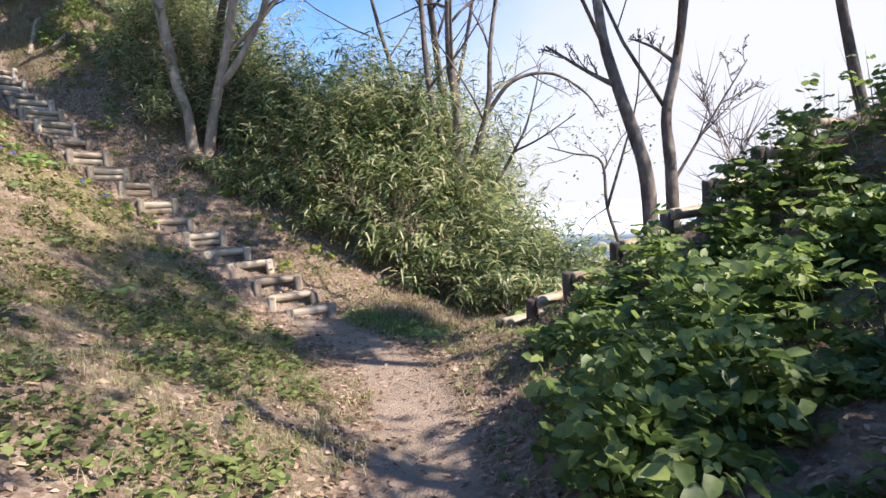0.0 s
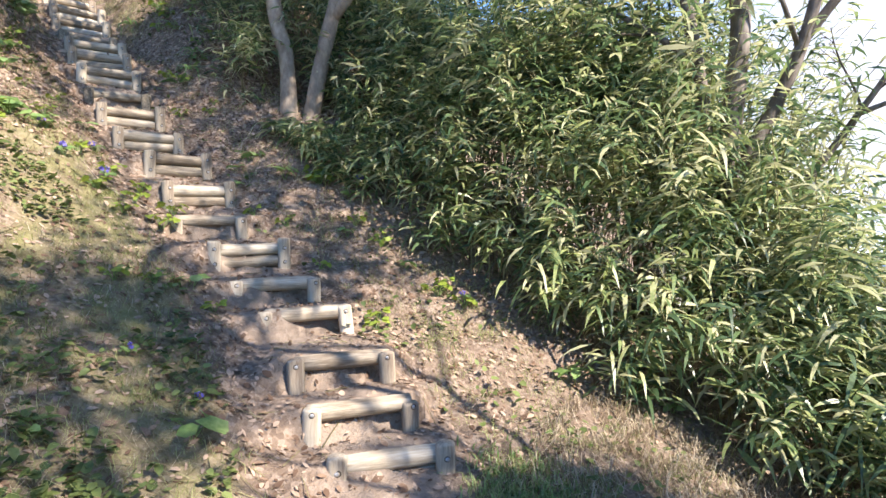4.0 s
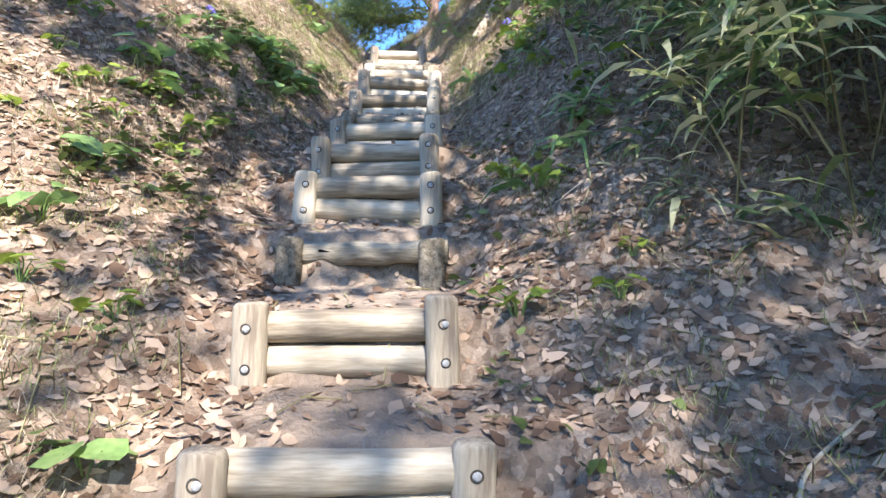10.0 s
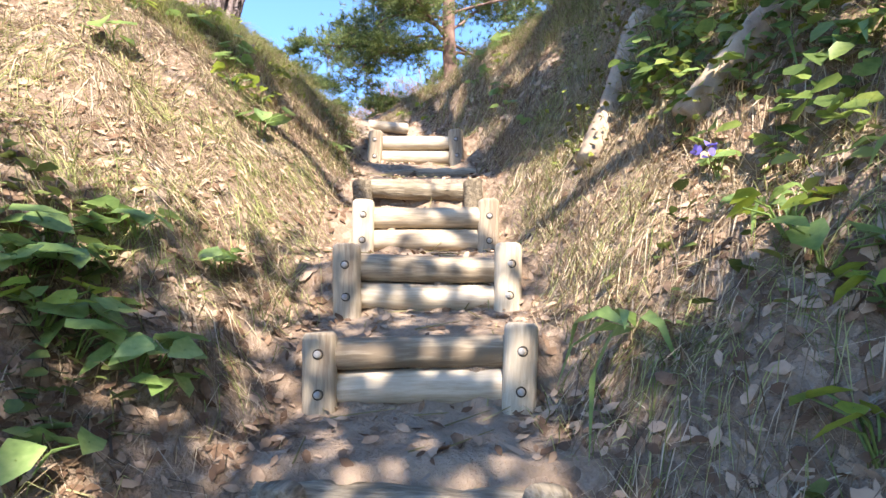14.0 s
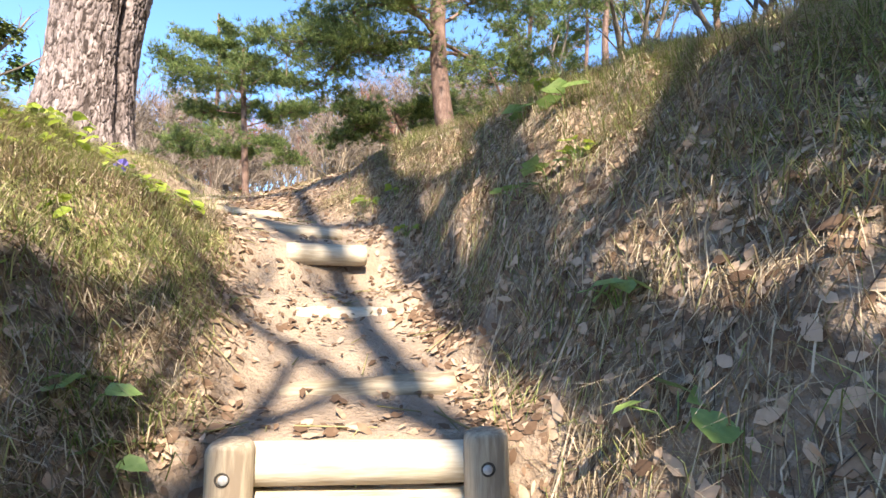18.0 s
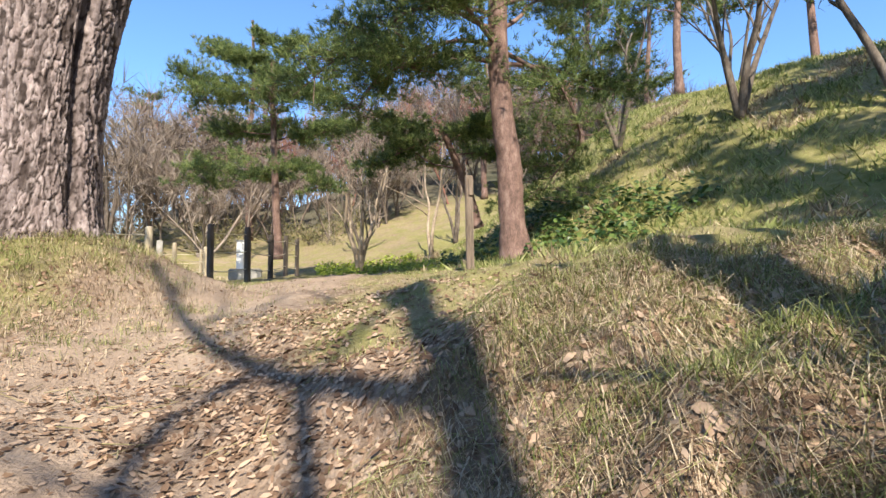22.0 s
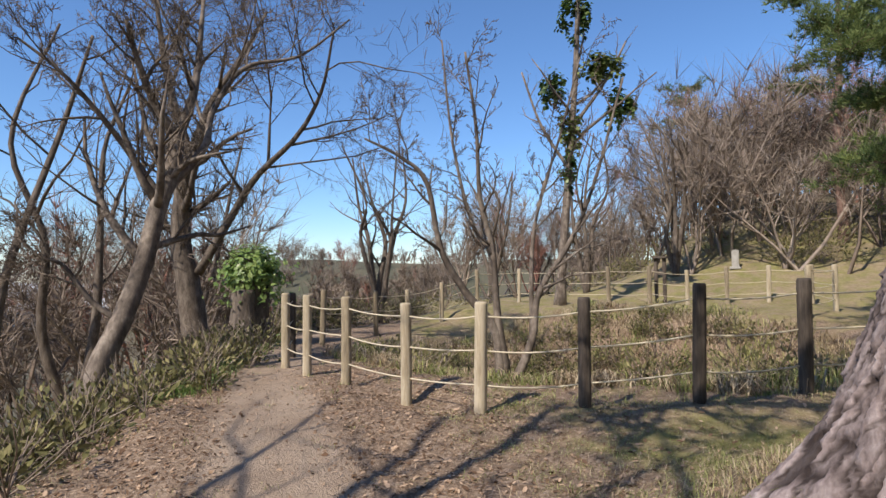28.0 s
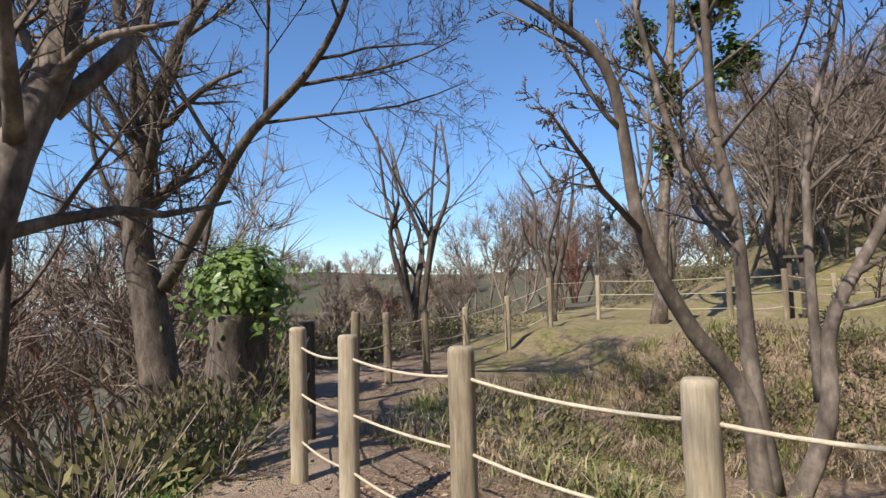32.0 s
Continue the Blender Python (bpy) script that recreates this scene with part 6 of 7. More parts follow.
def bank_thatch():
    """Matted grass hanging down the gully's sides, and straw below the thicket."""
    r = np.random.default_rng(45)
    piles = {"green": Pile(), "dry": Pile()}

    def hang(s0, d0, long_, width, share):
        k = np.repeat(np.arange(len(s0)), 9)
        m = len(k)
        ss, dd = s0[k] + r.normal(size=m) * 0.05, d0[k] + r.normal(size=m) * 0.035
        ll = long_ * r.uniform(0.4, 1.15, m)
        drift = r.normal(size=m) * 0.9
        pts = []
        for f, lift in ((0.0, -0.005), (0.35, 0.26), (0.75, 0.22), (1.0, 0.06)):
            x, y = beside(ss + drift * ll * f, np.sign(dd) * np.maximum(np.abs(dd) - ll * f * 0.8, 0.3))
            pts.append(np.stack([x, y, height(x, y) + lift * ll], -1))
        w = r.normal(size=(m, 3)) * [1, 1, 0.3]
        w *= width / np.linalg.norm(w, axis=1, keepdims=True)
        v = np.stack([pts[0] - w, pts[0] + w, pts[1] - w, pts[1] + w, pts[2] - w * 0.7, pts[2] + w * 0.7, pts[3]], 1)
        x0, y0 = beside(s0, d0)
        fresh = (waves(x0, y0, 0.8, 19) + 0.5 * r.normal(size=len(s0)) > share)[k]
        for key, q in (("green", fresh), ("dry", ~fresh)):
            i = np.arange(q.sum())[:, None] * 7
            piles[key].add(v[q].reshape(-1, 3), np.concatenate([i + [[0, 1, 3, 2]], i + [[2, 3, 5, 4]]]), i + [[4, 5, 6]])

    n = 4200
    hang(r.uniform(run[9] - 0.6, run[13], n), -r.uniform(0.5, 2.4, n), 0.10, 0.0014, 0.45)
    n = 2600
    hang(r.uniform(run[9] - 0.2, run[13], n), r.uniform(0.5, 2.0, n), 0.10, 0.0015, 0.05)
    n = 1500
    hang(r.uniform(run[10] - 1.0, run[13], n), -r.uniform(1.1, 2.6, n), 0.13, 0.0018, 0.0)
    for count, x0, x1, y0, y1, tall, key in ((8500, -1.0, 1.5, 8.6, 9.9, 0.2, "dry"), (3800, -1.2, 0.3, 8.15, 8.9, 0.13, "green"), (4200, 0.2, 1.9, 4.6, 7.0, 0.12, "dry"), (2200, 0.0, 0.7, 4.2, 6.4, 0.1, "green")):
        x, y = r.uniform(x0, x1, count), r.uniform(y0, y1, count)
        z, soil, turf, s, d = look_up(x, y)
        q = (soil < 0.4) & (waves(x, y, 0.5, 24) + 0.4 * r.normal(size=count) > 0.05)
        x, y = x[q], y[q]
        piles[key].add(*blades(x, y, height(x, y), r.uniform(0.35, 1.0, len(x)) * tall, r.uniform(0.5, 1.7, len(x)), r, 0.0022))
    for key, m_, label in (("green", GRASS, "fresh grass hanging over the gully's rims"), ("dry", STRAW, "matted straw-coloured grass hanging on the banks")):
        me = piles[key].mesh("thatch")
        me.materials.append(m_)
        thing("bank_thatch", label, "grass", kind="stuff", data=me)


bank_thatch()


# ---- single things on the plateau ----
def plank_post():
    """A tall weathered signpost of one thick plank."""
    b = on_ground(-18.35, 13.0, 0)
    th = thing("signpost", "tall weathered plank signpost beside the trodden way", "signpost", b)
    bm = bmesh.new()
    bmesh.ops.create_cube(bm, size=1)
    for v in bm.verts:
        v.co = Vector((v.co.x * 0.05, v.co.y * 0.105, (v.co.z + 0.5) * 1.62 - 0.3))
    bmesh.ops.bevel(bm, geom=bm.edges[:], offset=0.008, segments=2, affect="EDGES")
    part("plank", bm, SIGNWOOD, th)
    bm = bmesh.new()
    bmesh.ops.create_cube(bm, size=1)
    for v in bm.verts:
        v.co = Vector((v.co.x * 0.02 + 0.036, v.co.y * 0.07 + 0.01, v.co.z * 0.22 + 1.16))
    bmesh.ops.bevel(bm, geom=bm.edges[:], offset=0.004, segments=1, affect="EDGES")
    part("face_board", bm, SIGNWOOD, th, "narrow blank board")
    th.rotation_euler = (0.01, -0.012, radians(12))


plank_post()


def box_part(name, size, at, material, parent, label="", bevel=0.01):
    bm = bmesh.new()
    bmesh.ops.create_cube(bm, size=1)
    for v in bm.verts:
        v.co = Vector((v.co.x * size[0] + at[0], v.co.y * size[1] + at[1], v.co.z * size[2] + at[2]))
    bmesh.ops.bevel(bm, geom=bm.edges[:], offset=bevel, segments=2, affect="EDGES")
    return part(name, bm, material, parent, label)


def notice_stand():
    b = on_ground(-28.6, 9.35, 0)
    th = thing("notice_stand", "low stand with a pale notice board behind dark posts", "notice board", b)
    box_part("plinth", (0.55, 0.9, 0.34), (0, 0, 0.12), STONE, th, "grey stone plinth", 0.03)
    box_part("board", (0.12, 0.20, 0.86), (0.05, -0.15, 0.66), WHITE, th, "white board", 0.012)
    box_part("cap", (0.15, 0.24, 0.04), (0.05, -0.15, 1.11), STONE, th)


notice_stand()


def roofed_post(x, y):
    b = on_ground(x, y, 0)
    th = thing("roofed_post", "dark twin-legged wooden post with a small cap on the lawn", "signpost", b)
    for s in (-1, 1):
        box_part("leg", (0.09, 0.10, 1.5), (0, 0.12 * s, 0.6), DARKPOST, th)
    box_part("cap", (0.30, 0.46, 0.07), (0, 0, 1.38), DARKPOST, th)
    box_part("crossbar", (0.06, 0.2, 0.12), (0, 0, 0.9), DARKPOST, th)


roofed_post(-32.4, 3.6)


def marker_stone(x, y):
    b = on_ground(x, y, 0)
    th = thing("marker_stone", "small grey upright marker stone on the grass", "stone", b)
    box_part("shaft", (0.22, 0.24, 0.75), (0, 0, 0.33), STONE, th, bevel=0.03)
    box_part("foot", (0.36, 0.38, 0.12), (0, 0, 0.03), STONE, th, bevel=0.03)


marker_stone(-38.0, 5.0)


def ivy_stump():
    r = np.random.default_rng(77)
    b = on_ground(-22.0, -2.05, 0.1)
    o = np.array(b)
    th = thing("ivy_stump", "dark broken stump crowned with leafy ivy beside the path", "stump", b)
    for k, (dx, dy, tall, rad) in enumerate(((0, 0, 1.75, 0.36), (-0.28, -0.22, 1.5, 0.22), (0.25, 0.2, 1.3, 0.2))):
        z = np.linspace(0, tall, 9)
        p = np.stack([dx + 0.16 * dx * z, dy + 0.16 * dy * z, z], -1)
        part("trunk", np_mesh("trunk", *tube(p, rad * (1.25 - 0.4 * z / tall), 14, 0.06, 3 + k), smooth=True), BARK, th)
    n = 2300
    u = r.normal(size=(n, 3))
    u /= np.linalg.norm(u, axis=1, keepdims=True)
    lump = 1 + 0.22 * waves(u[:, 0] * 3, u[:, 1] * 3 + u[:, 2], 1.1, 5)
    at = np.array([-0.02, 0.0, 1.72]) + u * np.array([0.55, 0.55, 0.5]) * (lump * r.uniform(0.6, 1.05, n))[:, None]
    drape = r.random(n) < 0.3
    at[drape] = np.stack([-0.1 + r.normal(size=drape.sum()) * 0.33, r.normal(size=drape.sum()) * 0.33, r.uniform(0.9, 1.9, drape.sum())], -1)
    pile = Pile()
    pile.add(*oval_leaves(at, u + [0, 0, 0.6], r.uniform(0.06, 0.13, n), r))
    part("ivy", pile.mesh("ivy"), HERB, th, "glossy green ivy leaves")


ivy_stump()


# ---- shrubs ----
def slim_leaves(at, ways, size, r):
    """Narrow pointed leaves of two faces each."""
    n = len(at)
    d = ways + r.normal(size=(n, 3)) * 0.5
    d /= np.linalg.norm(d, axis=1, keepdims=True) + 1e-9
    w = np.cross(d, r.normal(size=(n, 3)))
    w /= np.linalg.norm(w, axis=1, keepdims=True) + 1e-9
    s = size[:, None]
    v = np.stack([at, at + d * s * 0.5 + w * s * 0.19, at + d * s, at + d * s * 0.5 - w * s * 0.19], 1).reshape(-1, 3)
    k = np.arange(n)[:, None] * 4
    return v, np.concatenate([k + [[0, 1, 3]], k + [[1, 2, 3]]])


def low_shrubs():
    """Scrub on the hollow's bank and along the edge of the drop."""
    r = np.random.default_rng(79)
    leaves, twigs = Pile(), Pile()
    spots = []
    for _ in range(170):
        a = r.uniform(0, 2 * np.pi)
        e = r.uniform(0.66, 1.0)
        x, y = -24.6 + 4.4 * e * math.cos(a), 4.2 + 4.0 * e * math.sin(a)
        if x < -21.9 and (x < -24 or y > 5.5 or y < 2.6):
            spots.append((x, y, r.uniform(0.22, 0.5)))
    for _ in range(120):
        t = r.random()
        x, y = -15.0 - 6.6 * t, 3.4 - 5.0 * t
        spots.append((x + 0.62 * -r.uniform(0.35, 2.6) * 1.0, y - 0.78 * r.uniform(0.25, 2.6), r.uniform(0.25, 0.62)))
    for _ in range(60):
        t = r.random()
        spots.append((-23.5 - 9 * t + r.normal() * 0.4, -3.0 + 0.6 * t - r.uniform(0.2, 2.0), r.uniform(0.4, 0.9)))
    for _ in range(70):
        spots.append((-38 - r.uniform(0, 9), r.uniform(-3, 14), r.uniform(0.5, 1.3)))
    for x, y, s in spots:
        z = float(height(x, y)[0])
        n = int(60 + 90 * s)
        u = r.normal(size=(n, 3))
        u /= np.linalg.norm(u, axis=1, keepdims=True)
        at = np.array([x, y, z + s * 0.5]) + u * np.array([s * 0.85, s * 0.85, s * 0.62]) * r.uniform(0.35, 1.1, n)[:, None]
        keep = at[:, 2] > z - 0.05
        leaves.add(*slim_leaves(at[keep], u[keep] + [0, 0, 0.5], r.uniform(0.05, 0.12, n)[keep] * (1.5 if x < -36 else 1), r))
        for _ in range(9):
            d = r.normal(size=3) * [0.5, 0.5, 0.2] + [0, 0, 0.9]
            q = np.array([x, y, z])
            twigs.add(*tube(np.array([q, q + d * s * 0.6 + r.normal(size=3) * 0.05, q + d * s * 1.25]), np.array([0.008, 0.006, 0.003]), 3, cap=False))
    th = thing("low_shrubs", "dull evergreen scrub on the banks and path edge", "shrubs", kind="stuff")
    part("leaves", leaves.mesh("leaves"), SHRUB, th)
    part("twigs", twigs.mesh("twigs"), FARTWIG, th)


low_shrubs()


# ---- herbs by the climb ----
def herb(label, name, leaves_, size, lift, seed, flower=0, green=HERB):
    """A rosette of stalked heart-shaped leaves, about its foot."""
    r = np.random.default_rng(seed)
    a = np.linspace(0, 2 * np.pi, leaves_, endpoint=False) + r.uniform(-0.4, 0.4, leaves_)
    reach = r.uniform(0.35, 1.0, leaves_) * size * 1.6
    at = np.stack([reach * np.cos(a), reach * np.sin(a), lift * r.uniform(0.5, 1.1, leaves_)], -1)
    th = thing(name, label, "plant")
    for k in range(leaves_):
        pile = Pile()
        pile.add(*oval_leaves(at[k : k + 1], np.array([[0.35 * math.cos(a[k]) + 0.3 * r.normal(), 0.35 * math.sin(a[k]) + 0.3 * r.normal(), 1.0]]), np.array([size * r.uniform(0.75, 1.25)]), r, 0.12))
        lf = part("leaf", pile.mesh("leaf", True), green, th)
        q = at[k]
        part("stalk", np_mesh("stalk", *tube(np.array([[0, 0, -0.03], q * [0.4, 0.4, 0.7], q]), np.array([0.003, 0.0025, 0.002]), 4, cap=False)), HERB, lf)
    for k in range(flower):
        u = np.array([r.normal() * size, r.normal() * size, lift * 1.3])
        pile = Pile()
        pile.add(*oval_leaves(u + r.normal(size=(5, 3)) * 0.008, r.normal(size=(5, 3)) + [0, 0, 0.4], np.full(5, 0.026), r))
        part("flower", pile.mesh("flower"), VIOLET, th, "small violet flower")
    return th


def on_treads(x, y, near=0.5):
    """Whether a place lies on the treads between one step and the next."""
    a, b = steps[:-1, :2], steps[1:, :2]
    t = np.clip((((x, y) - a) * (b - a)).sum(1) / ((b - a) ** 2).sum(1), 0, 1)[:, None]
    return np.hypot(*((x, y) - a - (b - a) * t).T).min() < near


def put_herbs():
    r = np.random.default_rng(83)
    kinds = [
        herb("young plant with fresh heart-shaped leaves in the litter", "heart_leaf_plant", 7, 0.085, 0.09, 1),
        herb("small violet in flower among dry leaves", "violet", 6, 0.05, 0.06, 2, 2),
        herb("broad pale green seedling in the leaf litter", "seedling", 4, 0.10, 0.07, 3),
        herb("low clump of light green herbs on the bank", "herb_clump", 10, 0.055, 0.07, 4, green=YELLOWLEAF),
    ]
    spots = []
    while len(spots) < 95:
        s, d = r.uniform(run[4], run[11]), float(np.sign(r.random() - 0.35) * (0.75 + abs(r.normal()) * 0.9))
        if s < run[8] and r.random() < 0.25:
            s = r.uniform(run[7], run[10])
        x, y = beside(s, d)
        if not on_treads(x, y, 0.6):
            spots.append((s, d))
    spots[:4] = [(run[8] - 0.6, 1.1), (run[7] + 0.2, 1.0), (run[9], 0.9), (run[6], 0.8)]
    for n, (s, d) in enumerate(spots):
        x, y = (float(v) for v in beside(s, d))
        k = kinds[n] if n < 4 else kinds[[0, 3, 2, 0, 3, 1][n % 6]]
        m = pose(x, y, float(height(x, y)[0]) + 0.005, r.normal() * 6, r.normal() * 6, r.uniform(0, 360))
        if n < 4:
            k.matrix_basis = m
        else:
            copy_thing(k, m).scale = (r.uniform(0.7, 1.35),) * 3
        tagged(kinds[n] if n < 4 else k, group="herbs along the climb")

    # the large clump on the gully's side, and fresher herbs below it
    for x0, y0, count, spread_, k, low, high in ((-8.41, 9.34, 11, 0.15, 0, 0.7, 1.15), (-8.73, 9.68, 2, 0.05, 0, 0.7, 1.0), (-8.0, 8.9, 4, 0.15, 0, 0.8, 1.1), (-7.0, 8.85, 8, 0.42, 3, 0.8, 1.2), (-6.2, 8.5, 7, 0.5, 3, 0.8, 1.2), (-5.6, 8.1, 5, 0.4, 0, 0.8, 1.3)):
        for _ in range(count):
            x, y = x0 + r.normal() * spread_, y0 + r.normal() * spread_
            if on_treads(x, y):
                continue
            copy_thing(kinds[k], pose(x, y, float(height(x, y)[0]) + 0.005, r.normal() * 6 + 8, r.normal() * 6, r.uniform(0, 360))).scale = (r.uniform(low, high),) * 3

    # single plants along both sides of the climb
    for x, y, k, size in (
        (-6.58, 10.35, 3, 1.2), (-7.52, 10.95, 3, 1.1), (-7.32, 10.87, 0, 0.9), (-10.10, 11.27, 2, 0.9), (-10.60, 10.22, 2, 0.8), (-10.38, 11.35, 0, 0.8),
        (-4.79, 9.93, 2, 0.8), (-4.57, 9.77, 2, 0.7), (-4.16, 10.45, 3, 1.3), (-5.07, 8.55, 3, 1.2),
        (-4.69, 8.85, 3, 1.0), (-5.63, 8.90, 2, 0.9), (-3.41, 8.50, 2, 0.9), (-5.89, 10.05, 3, 1.2), (-6.68, 10.38, 3, 0.9), (-5.73, 10.33, 3, 0.8),
        (-4.08, 9.58, 3, 0.9), (-3.82, 9.75, 3, 1.1), (-4.05, 10.40, 3, 1.2), (-3.20, 9.55, 3, 0.9), (-2.40, 9.30, 3, 1.0), (-4.90, 8.35, 1, 1.1), (-5.20, 8.75, 1, 1.0),
        (-10.65, 10.15, 2, 0.9), (-10.22, 10.14, 2, 0.7), (-9.65, 11.22, 2, 0.8), (-11.61, 11.73, 2, 0.9), (-11.26, 11.76, 2, 1.1), (-11.50, 11.80, 3, 0.9), (-11.09, 11.56, 2, 0.9), (-10.97, 11.62, 3, 1.0), (-11.17, 11.46, 2, 0.8),
        (-12.42, 11.30, 3, 0.8), (-12.65, 11.15, 3, 0.9), (-12.03, 11.25, 3, 0.7), (-12.04, 10.18, 3, 1.0), (-11.97, 10.08, 3, 1.1), (-12.22, 9.98, 3, 1.1), (-11.75, 9.95, 1, 1.0),
        (-4.35, 8.95, 3, 1.2), (-4.50, 8.70, 3, 1.1), (-4.20, 8.75, 3, 1.3), (-4.85, 8.70, 3, 1.2), (-4.60, 8.45, 3, 1.2), (-4.30, 8.50, 3, 1.0), (-4.75, 8.60, 1, 1.1),
        (-3.44, 10.28, 3, 1.2), (-3.07, 10.24, 3, 1.3), (-2.33, 10.06, 3, 1.3), (-2.09, 10.09, 3, 1.1), (-2.65, 9.22, 3, 0.9), (-2.46, 9.40, 3, 1.0), (-3.40, 10.12, 0, 0.8), (-2.75, 10.18, 0, 0.8), (-3.12, 8.45, 3, 0.9)):
        copy_thing(kinds[k], pose(x, y, float(height(x, y)[0]) + 0.004, r.normal() * 6, r.normal() * 6, r.uniform(0, 360))).scale = (size,) * 3


put_herbs()


def strap_plants():
    """Rosettes of long strap leaves on the sunny side of the gully."""
    r = np.random.default_rng(85)
    first = thing("strap_leaf_plant", "rosette of long yellow-green strap leaves on the bank", "plant", (0, 0, 0), group="strap plants on the bank")
    for k in range(11):
        a = k * 2.4
        w = np.array([[math.cos(a), math.sin(a), r.uniform(0.5, 1.2)]])
        pile = Pile()
        pile.add(*leaf_blades(np.array([[0.0, 0, 0]]), w, np.array([r.uniform(0.2, 0.34)]), np.array([0.017]), np.array([r.uniform(0.5, 1.1)]), r))
        part("leaf", pile.mesh("leaf"), HERB, first)
    for n, (x, y) in enumerate([(-8.56, 12.3), (-8.75, 12.0), (-8.45, 11.95), (-8.2, 11.45), (-7.9, 11.5), (-8.9, 12.45), (-7.55, 11.2), (-6.72, 10.82), (-6.45, 10.41), (-6.49, 10.63), (-8.05, 10.73), (-7.9, 11.05)]):
        m = pose(x, y, float(height(x, y)[0]) - 0.01, r.normal() * 8 + 12, r.normal() * 8, r.uniform(0, 360))
        if n == 0:
            first.matrix_basis = m
        else:
            copy_thing(first, m).scale = (r.uniform(0.8, 1.3),) * 3


strap_plants()


def bank_log(name, label, pts, r0, r1, seed, moss=True):
    """An old pale log lying along the bank."""
    th = thing(name, label, "log", pts[0])
    o = np.array(pts[0])
    line = smooth_line(pts, 22)
    part("trunk", np_mesh("trunk", *tube(line - o, np.linspace(r0, r1, 22), 14, 0.05, seed), smooth=True), LOG if not moss else TWIN, th)
    if moss:
        r = np.random.default_rng(seed)
        n = 420
        i = r.integers(0, 21, n)
        at = line[i] - o + r.normal(size=(n, 3)) * [0.1, 0.1, 0.03] + [0, 0, -0.01]
        pile = Pile()
        pile.add(*oval_leaves(at, r.normal(size=(n, 3)) * 0.5 + [0, 0, 1], r.uniform(0.015, 0.035, n), r))
        part("moss", pile.mesh("moss"), MOSS, th, "yellow-green moss")


def along_ground(pairs, lift):
    return [(x, y, float(height(x, y)[0]) + lift) for x, y in pairs]


bank_log("fallen_trunk", "pale fallen trunk lying mossy along the gully bank", along_ground([(-8.72, 11.02), (-8.85, 11.25), (-9.0, 11.5), (-9.1, 11.72)], 0.03), 0.05, 0.045, 1)
bank_log("broken_limb", "broken pale limb propped on the mossy bank", along_ground([(-8.05, 11.75), (-8.15, 11.45), (-8.3, 11.15)], 0.06), 0.05, 0.06, 2)
bank_log("dead_branch", "thin dead branch lying across dry leaves", along_ground([(-4.85, 9.9), (-4.98, 10.15), (-5.1, 10.3), (-5.12, 10.5)], 0.014), 0.007, 0.004, 3, moss=False)
bank_log("dead_branch", "thin dead branch lying in the litter", along_ground([(-4.4, 8.75), (-4.65, 8.55), (-4.95, 8.5)], 0.014), 0.007, 0.004, 4, moss=False)


def twigs_litter():
    """Fallen twigs and needles on the slope."""
    r = np.random.default_rng(87)
    pile = Pile()
    for _ in range(1500):
        s, d = r.uniform(run[3], run[15]), r.normal() * 1.5
        x, y = (float(v) for v in beside(s, d))
        a, ll = r.uniform(0, np.pi), r.uniform(0.04, 0.22)
        ends = np.array([[x, y], [x + ll * math.cos(a), y + ll * math.sin(a)]])
        z = height(ends[:, 0], ends[:, 1]) + 0.012
        pile.add(*tube(np.c_[ends, z], np.array([0.0028, 0.0018]), 4, cap=False))
    me = pile.mesh("twigs")
    me.materials.append(CULM)
    thing("fallen_twigs", "thin dry twigs scattered over the litter", "twigs", kind="stuff", data=me)


twigs_litter()


def ground_herbs():
    """Low green growth over the slope beside the lower climb, and on the bank tops."""
    r = np.random.default_rng(89)
    n = 34000
    s0, d0 = r.uniform(run[1], run[9], n), 0.65 + np.abs(r.normal(size=n)) * 2.2
    d0 = np.where(r.random(n) < 0.12, -d0 * 0.5, d0)
    x, y = beside(s0, d0)
    z, soil, turf, s, d = look_up(x, y)
    keep = (waves(x, y, 1.5, 12) + 0.5 * waves(x, y, 0.4, 13) + 0.45 * ease(run[7], run[4], s) > 0.38) & (soil < 0.5)
    x, y, z = x[keep], y[keep], z[keep]
    n = len(x)
    at = np.stack([x, y, z + r.uniform(0.01, 0.09, n)], -1)
    pile = Pile()
    pile.add(*oval_leaves(at, np.stack([r.normal(size=n) * 0.4, r.normal(size=n) * 0.4, np.ones(n)], -1), r.uniform(0.022, 0.06, n), r, 0.05))
    me = pile.mesh("ground_herbs")
    me.materials.append(HERBLOW)
    thing("ground_herbs", "low green herbs spread through the dry litter", "herbs", kind="stuff", data=me)


ground_herbs()


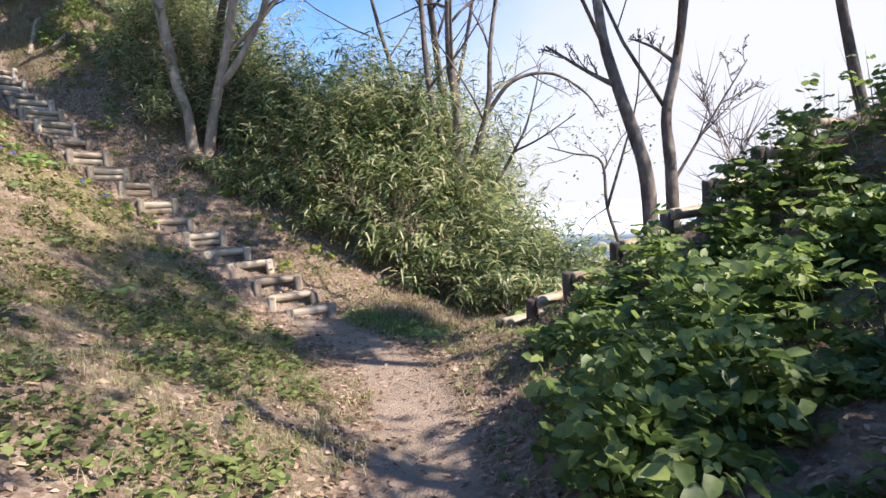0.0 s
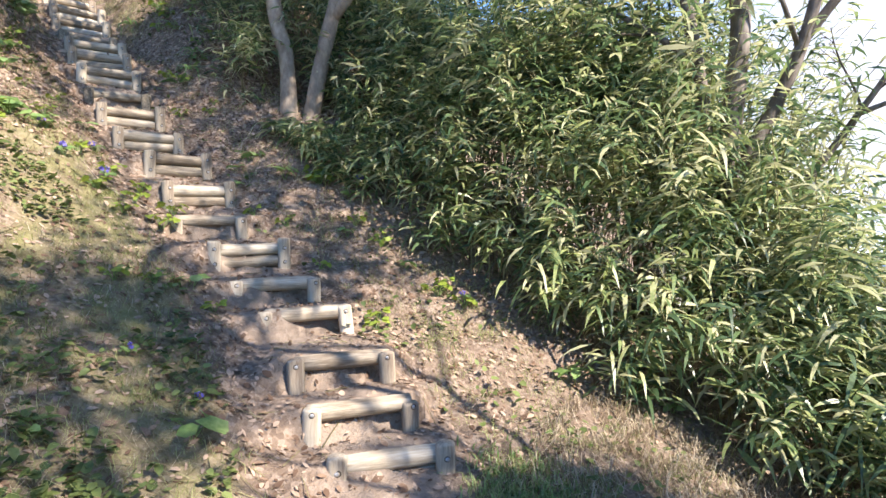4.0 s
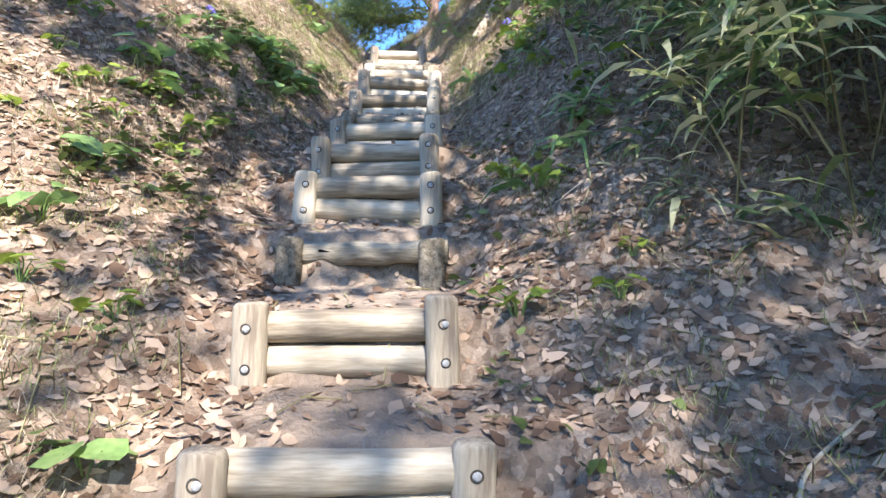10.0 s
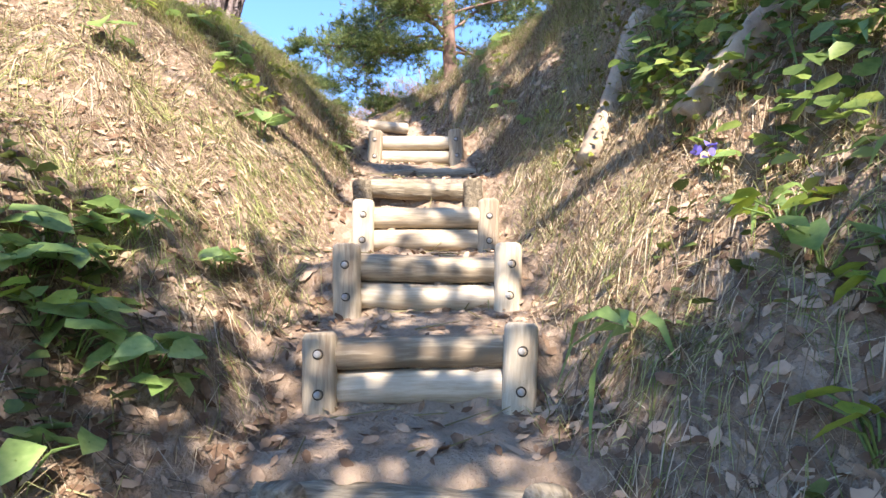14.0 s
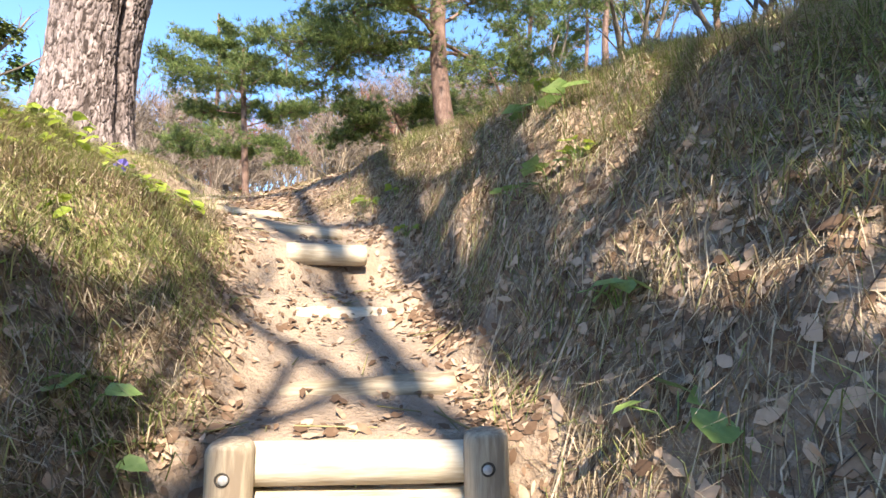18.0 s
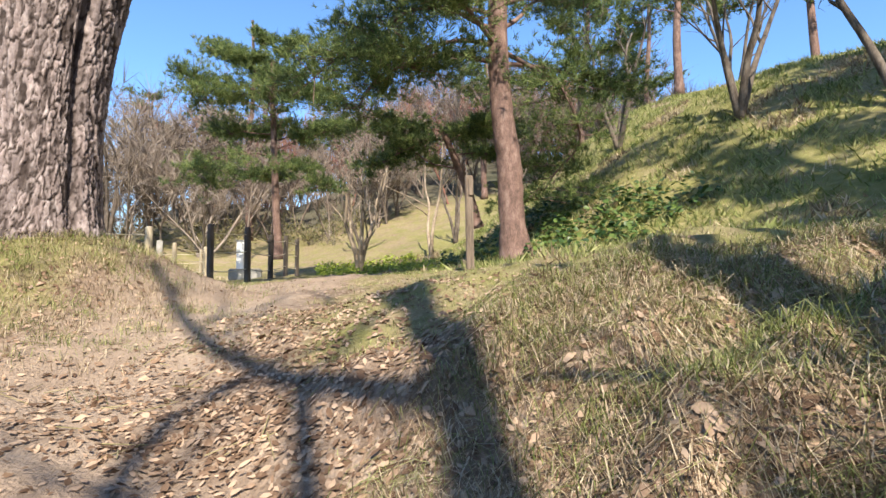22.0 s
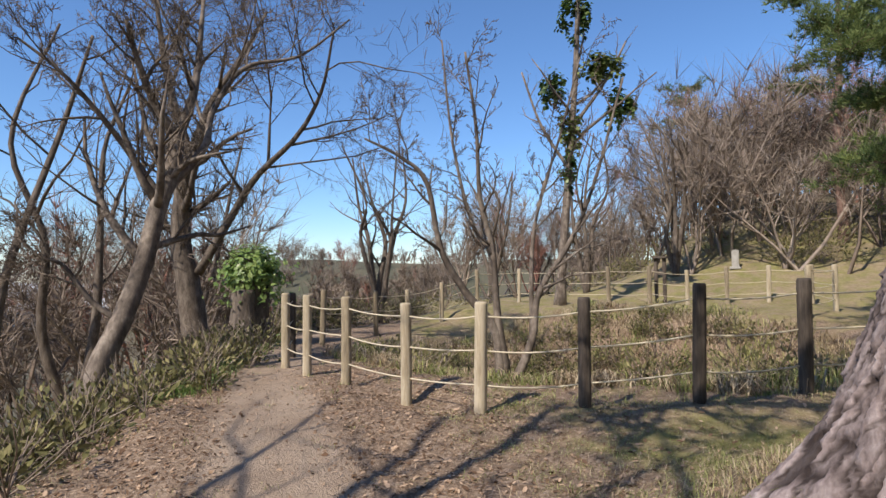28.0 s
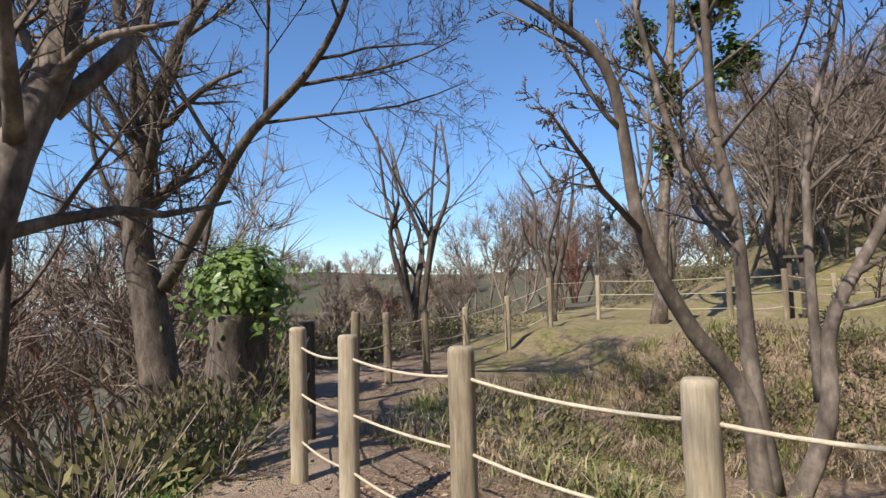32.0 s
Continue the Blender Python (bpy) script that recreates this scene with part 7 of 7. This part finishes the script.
def foot_plants():
    """Leafy evergreen growth at the foot of the mound, and fresher plants by the way beyond."""
    r = np.random.default_rng(95)
    for name, label, material, count, box, size, tall in (
        ("undergrowth", "dark evergreen undergrowth at the foot of the mound", IVY, 4500, (-27.0, -18.5, 14.6, 17.2), (0.06, 0.13), 0.42),
        ("yellow_plants", "bright yellow-green plants beside the trodden way", YELLOWLEAF, 4600, (-32.0, -25.5, 11.4, 15.0), (0.05, 0.11), 0.3),
        ("bank_shrubs", "sunlit broad-leaved shrubs on the gully bank", BROAD, 1900, (-8.7, -7.2, 11.1, 12.3), (0.035, 0.08), 0.45),
        ("rim_plants", "low yellow-green plants along the gully's rim", YELLOWLEAF, 1500, (-13.2, -10.3, 8.7, 9.95), (0.025, 0.06), 0.2),
    ):
        x, y = r.uniform(box[0], box[1], count), r.uniform(box[2], box[3], count)
        clump = waves(x, y, 1.3, 61) + 0.5 * waves(x, y, 0.45, 62)
        k = clump > -0.25
        x, y, clump = x[k], y[k], clump[k]
        n = len(x)
        lift = r.uniform(0.1, 1.0, n) * tall * np.clip(0.5 + 0.5 * clump, 0.15, 1)
        at = np.stack([x, y, height(x, y) + lift], -1)
        pile = Pile()
        pile.add(*oval_leaves(at, np.stack([r.normal(size=n) * 0.5 + 0.2, r.normal(size=n) * 0.5 - 0.3, np.ones(n)], -1), r.uniform(*size, n), r, 0.06))
        me = pile.mesh(name)
        me.materials.append(material)
        thing(name, label, "plants", kind="stuff", data=me)


foot_plants()


def hollow_grass():
    """Tall olive and dry grass over the banks of the hollow, and fresh grass along the path's outer edge."""
    r = np.random.default_rng(97)
    green, dry = Pile(), Pile()
    a, e = r.uniform(0, 2 * np.pi, 9000), r.uniform(0.5, 1.08, 9000)
    x, y = -24.6 + 4.6 * e * np.cos(a), 4.2 + 4.2 * e * np.sin(a)
    k = (x < -21.2) & (waves(x, y, 1.4, 63) + 0.6 * r.normal(size=9000) > -0.3)
    x, y = np.repeat(x[k], 5) + r.normal(size=5 * k.sum()) * 0.07, np.repeat(y[k], 5) + r.normal(size=5 * k.sum()) * 0.07
    n = len(x)
    lush = waves(x, y, 1.1, 64) > 0.1
    for pile, w in ((green, lush), (dry, ~lush)):
        pile.add(*blades(x[w], y[w], height(x[w], y[w]), r.uniform(0.1, 0.36, w.sum()), r.uniform(0.5, 1.6, w.sum()), r, 0.007))
    t, n = r.random(15000), 15000
    x, y = -18.5 - 5.0 * t + r.normal(size=n) * 0.17, 1.15 - 4.5 * t + r.normal(size=n) * 0.2
    verge = Pile()
    verge.add(*blades(x, y, height(x, y), r.uniform(0.06, 0.2, n), r.uniform(0.1, 0.8, n), r, 0.006))
    t, n = r.random(2600), 2600
    x, y = -1.0 + 1.1 * t + r.normal(size=n) * 0.14, 8.7 - 0.75 * t + r.normal(size=n) * 0.14
    verge.add(*blades(x, y, height(x, y), r.uniform(0.03, 0.1, n), r.uniform(0.2, 1.0, n), r, 0.005))
    me = verge.mesh("verge_grass")
    me.materials.append(HERB)
    thing("verge_grass", "strips of fresh green grass along the path's edge", "grass", kind="stuff", data=me)
    for pile, m_, name, label in ((green, GRASS, "bank_grass", "olive green grass on the hollow's banks and path edge"), (dry, STRAW, "dead_grass", "tall dead grass on the hollow's banks")):
        me = pile.mesh(name)
        me.materials.append(m_)
        thing(name, label, "grass", kind="stuff", data=me)


hollow_grass()
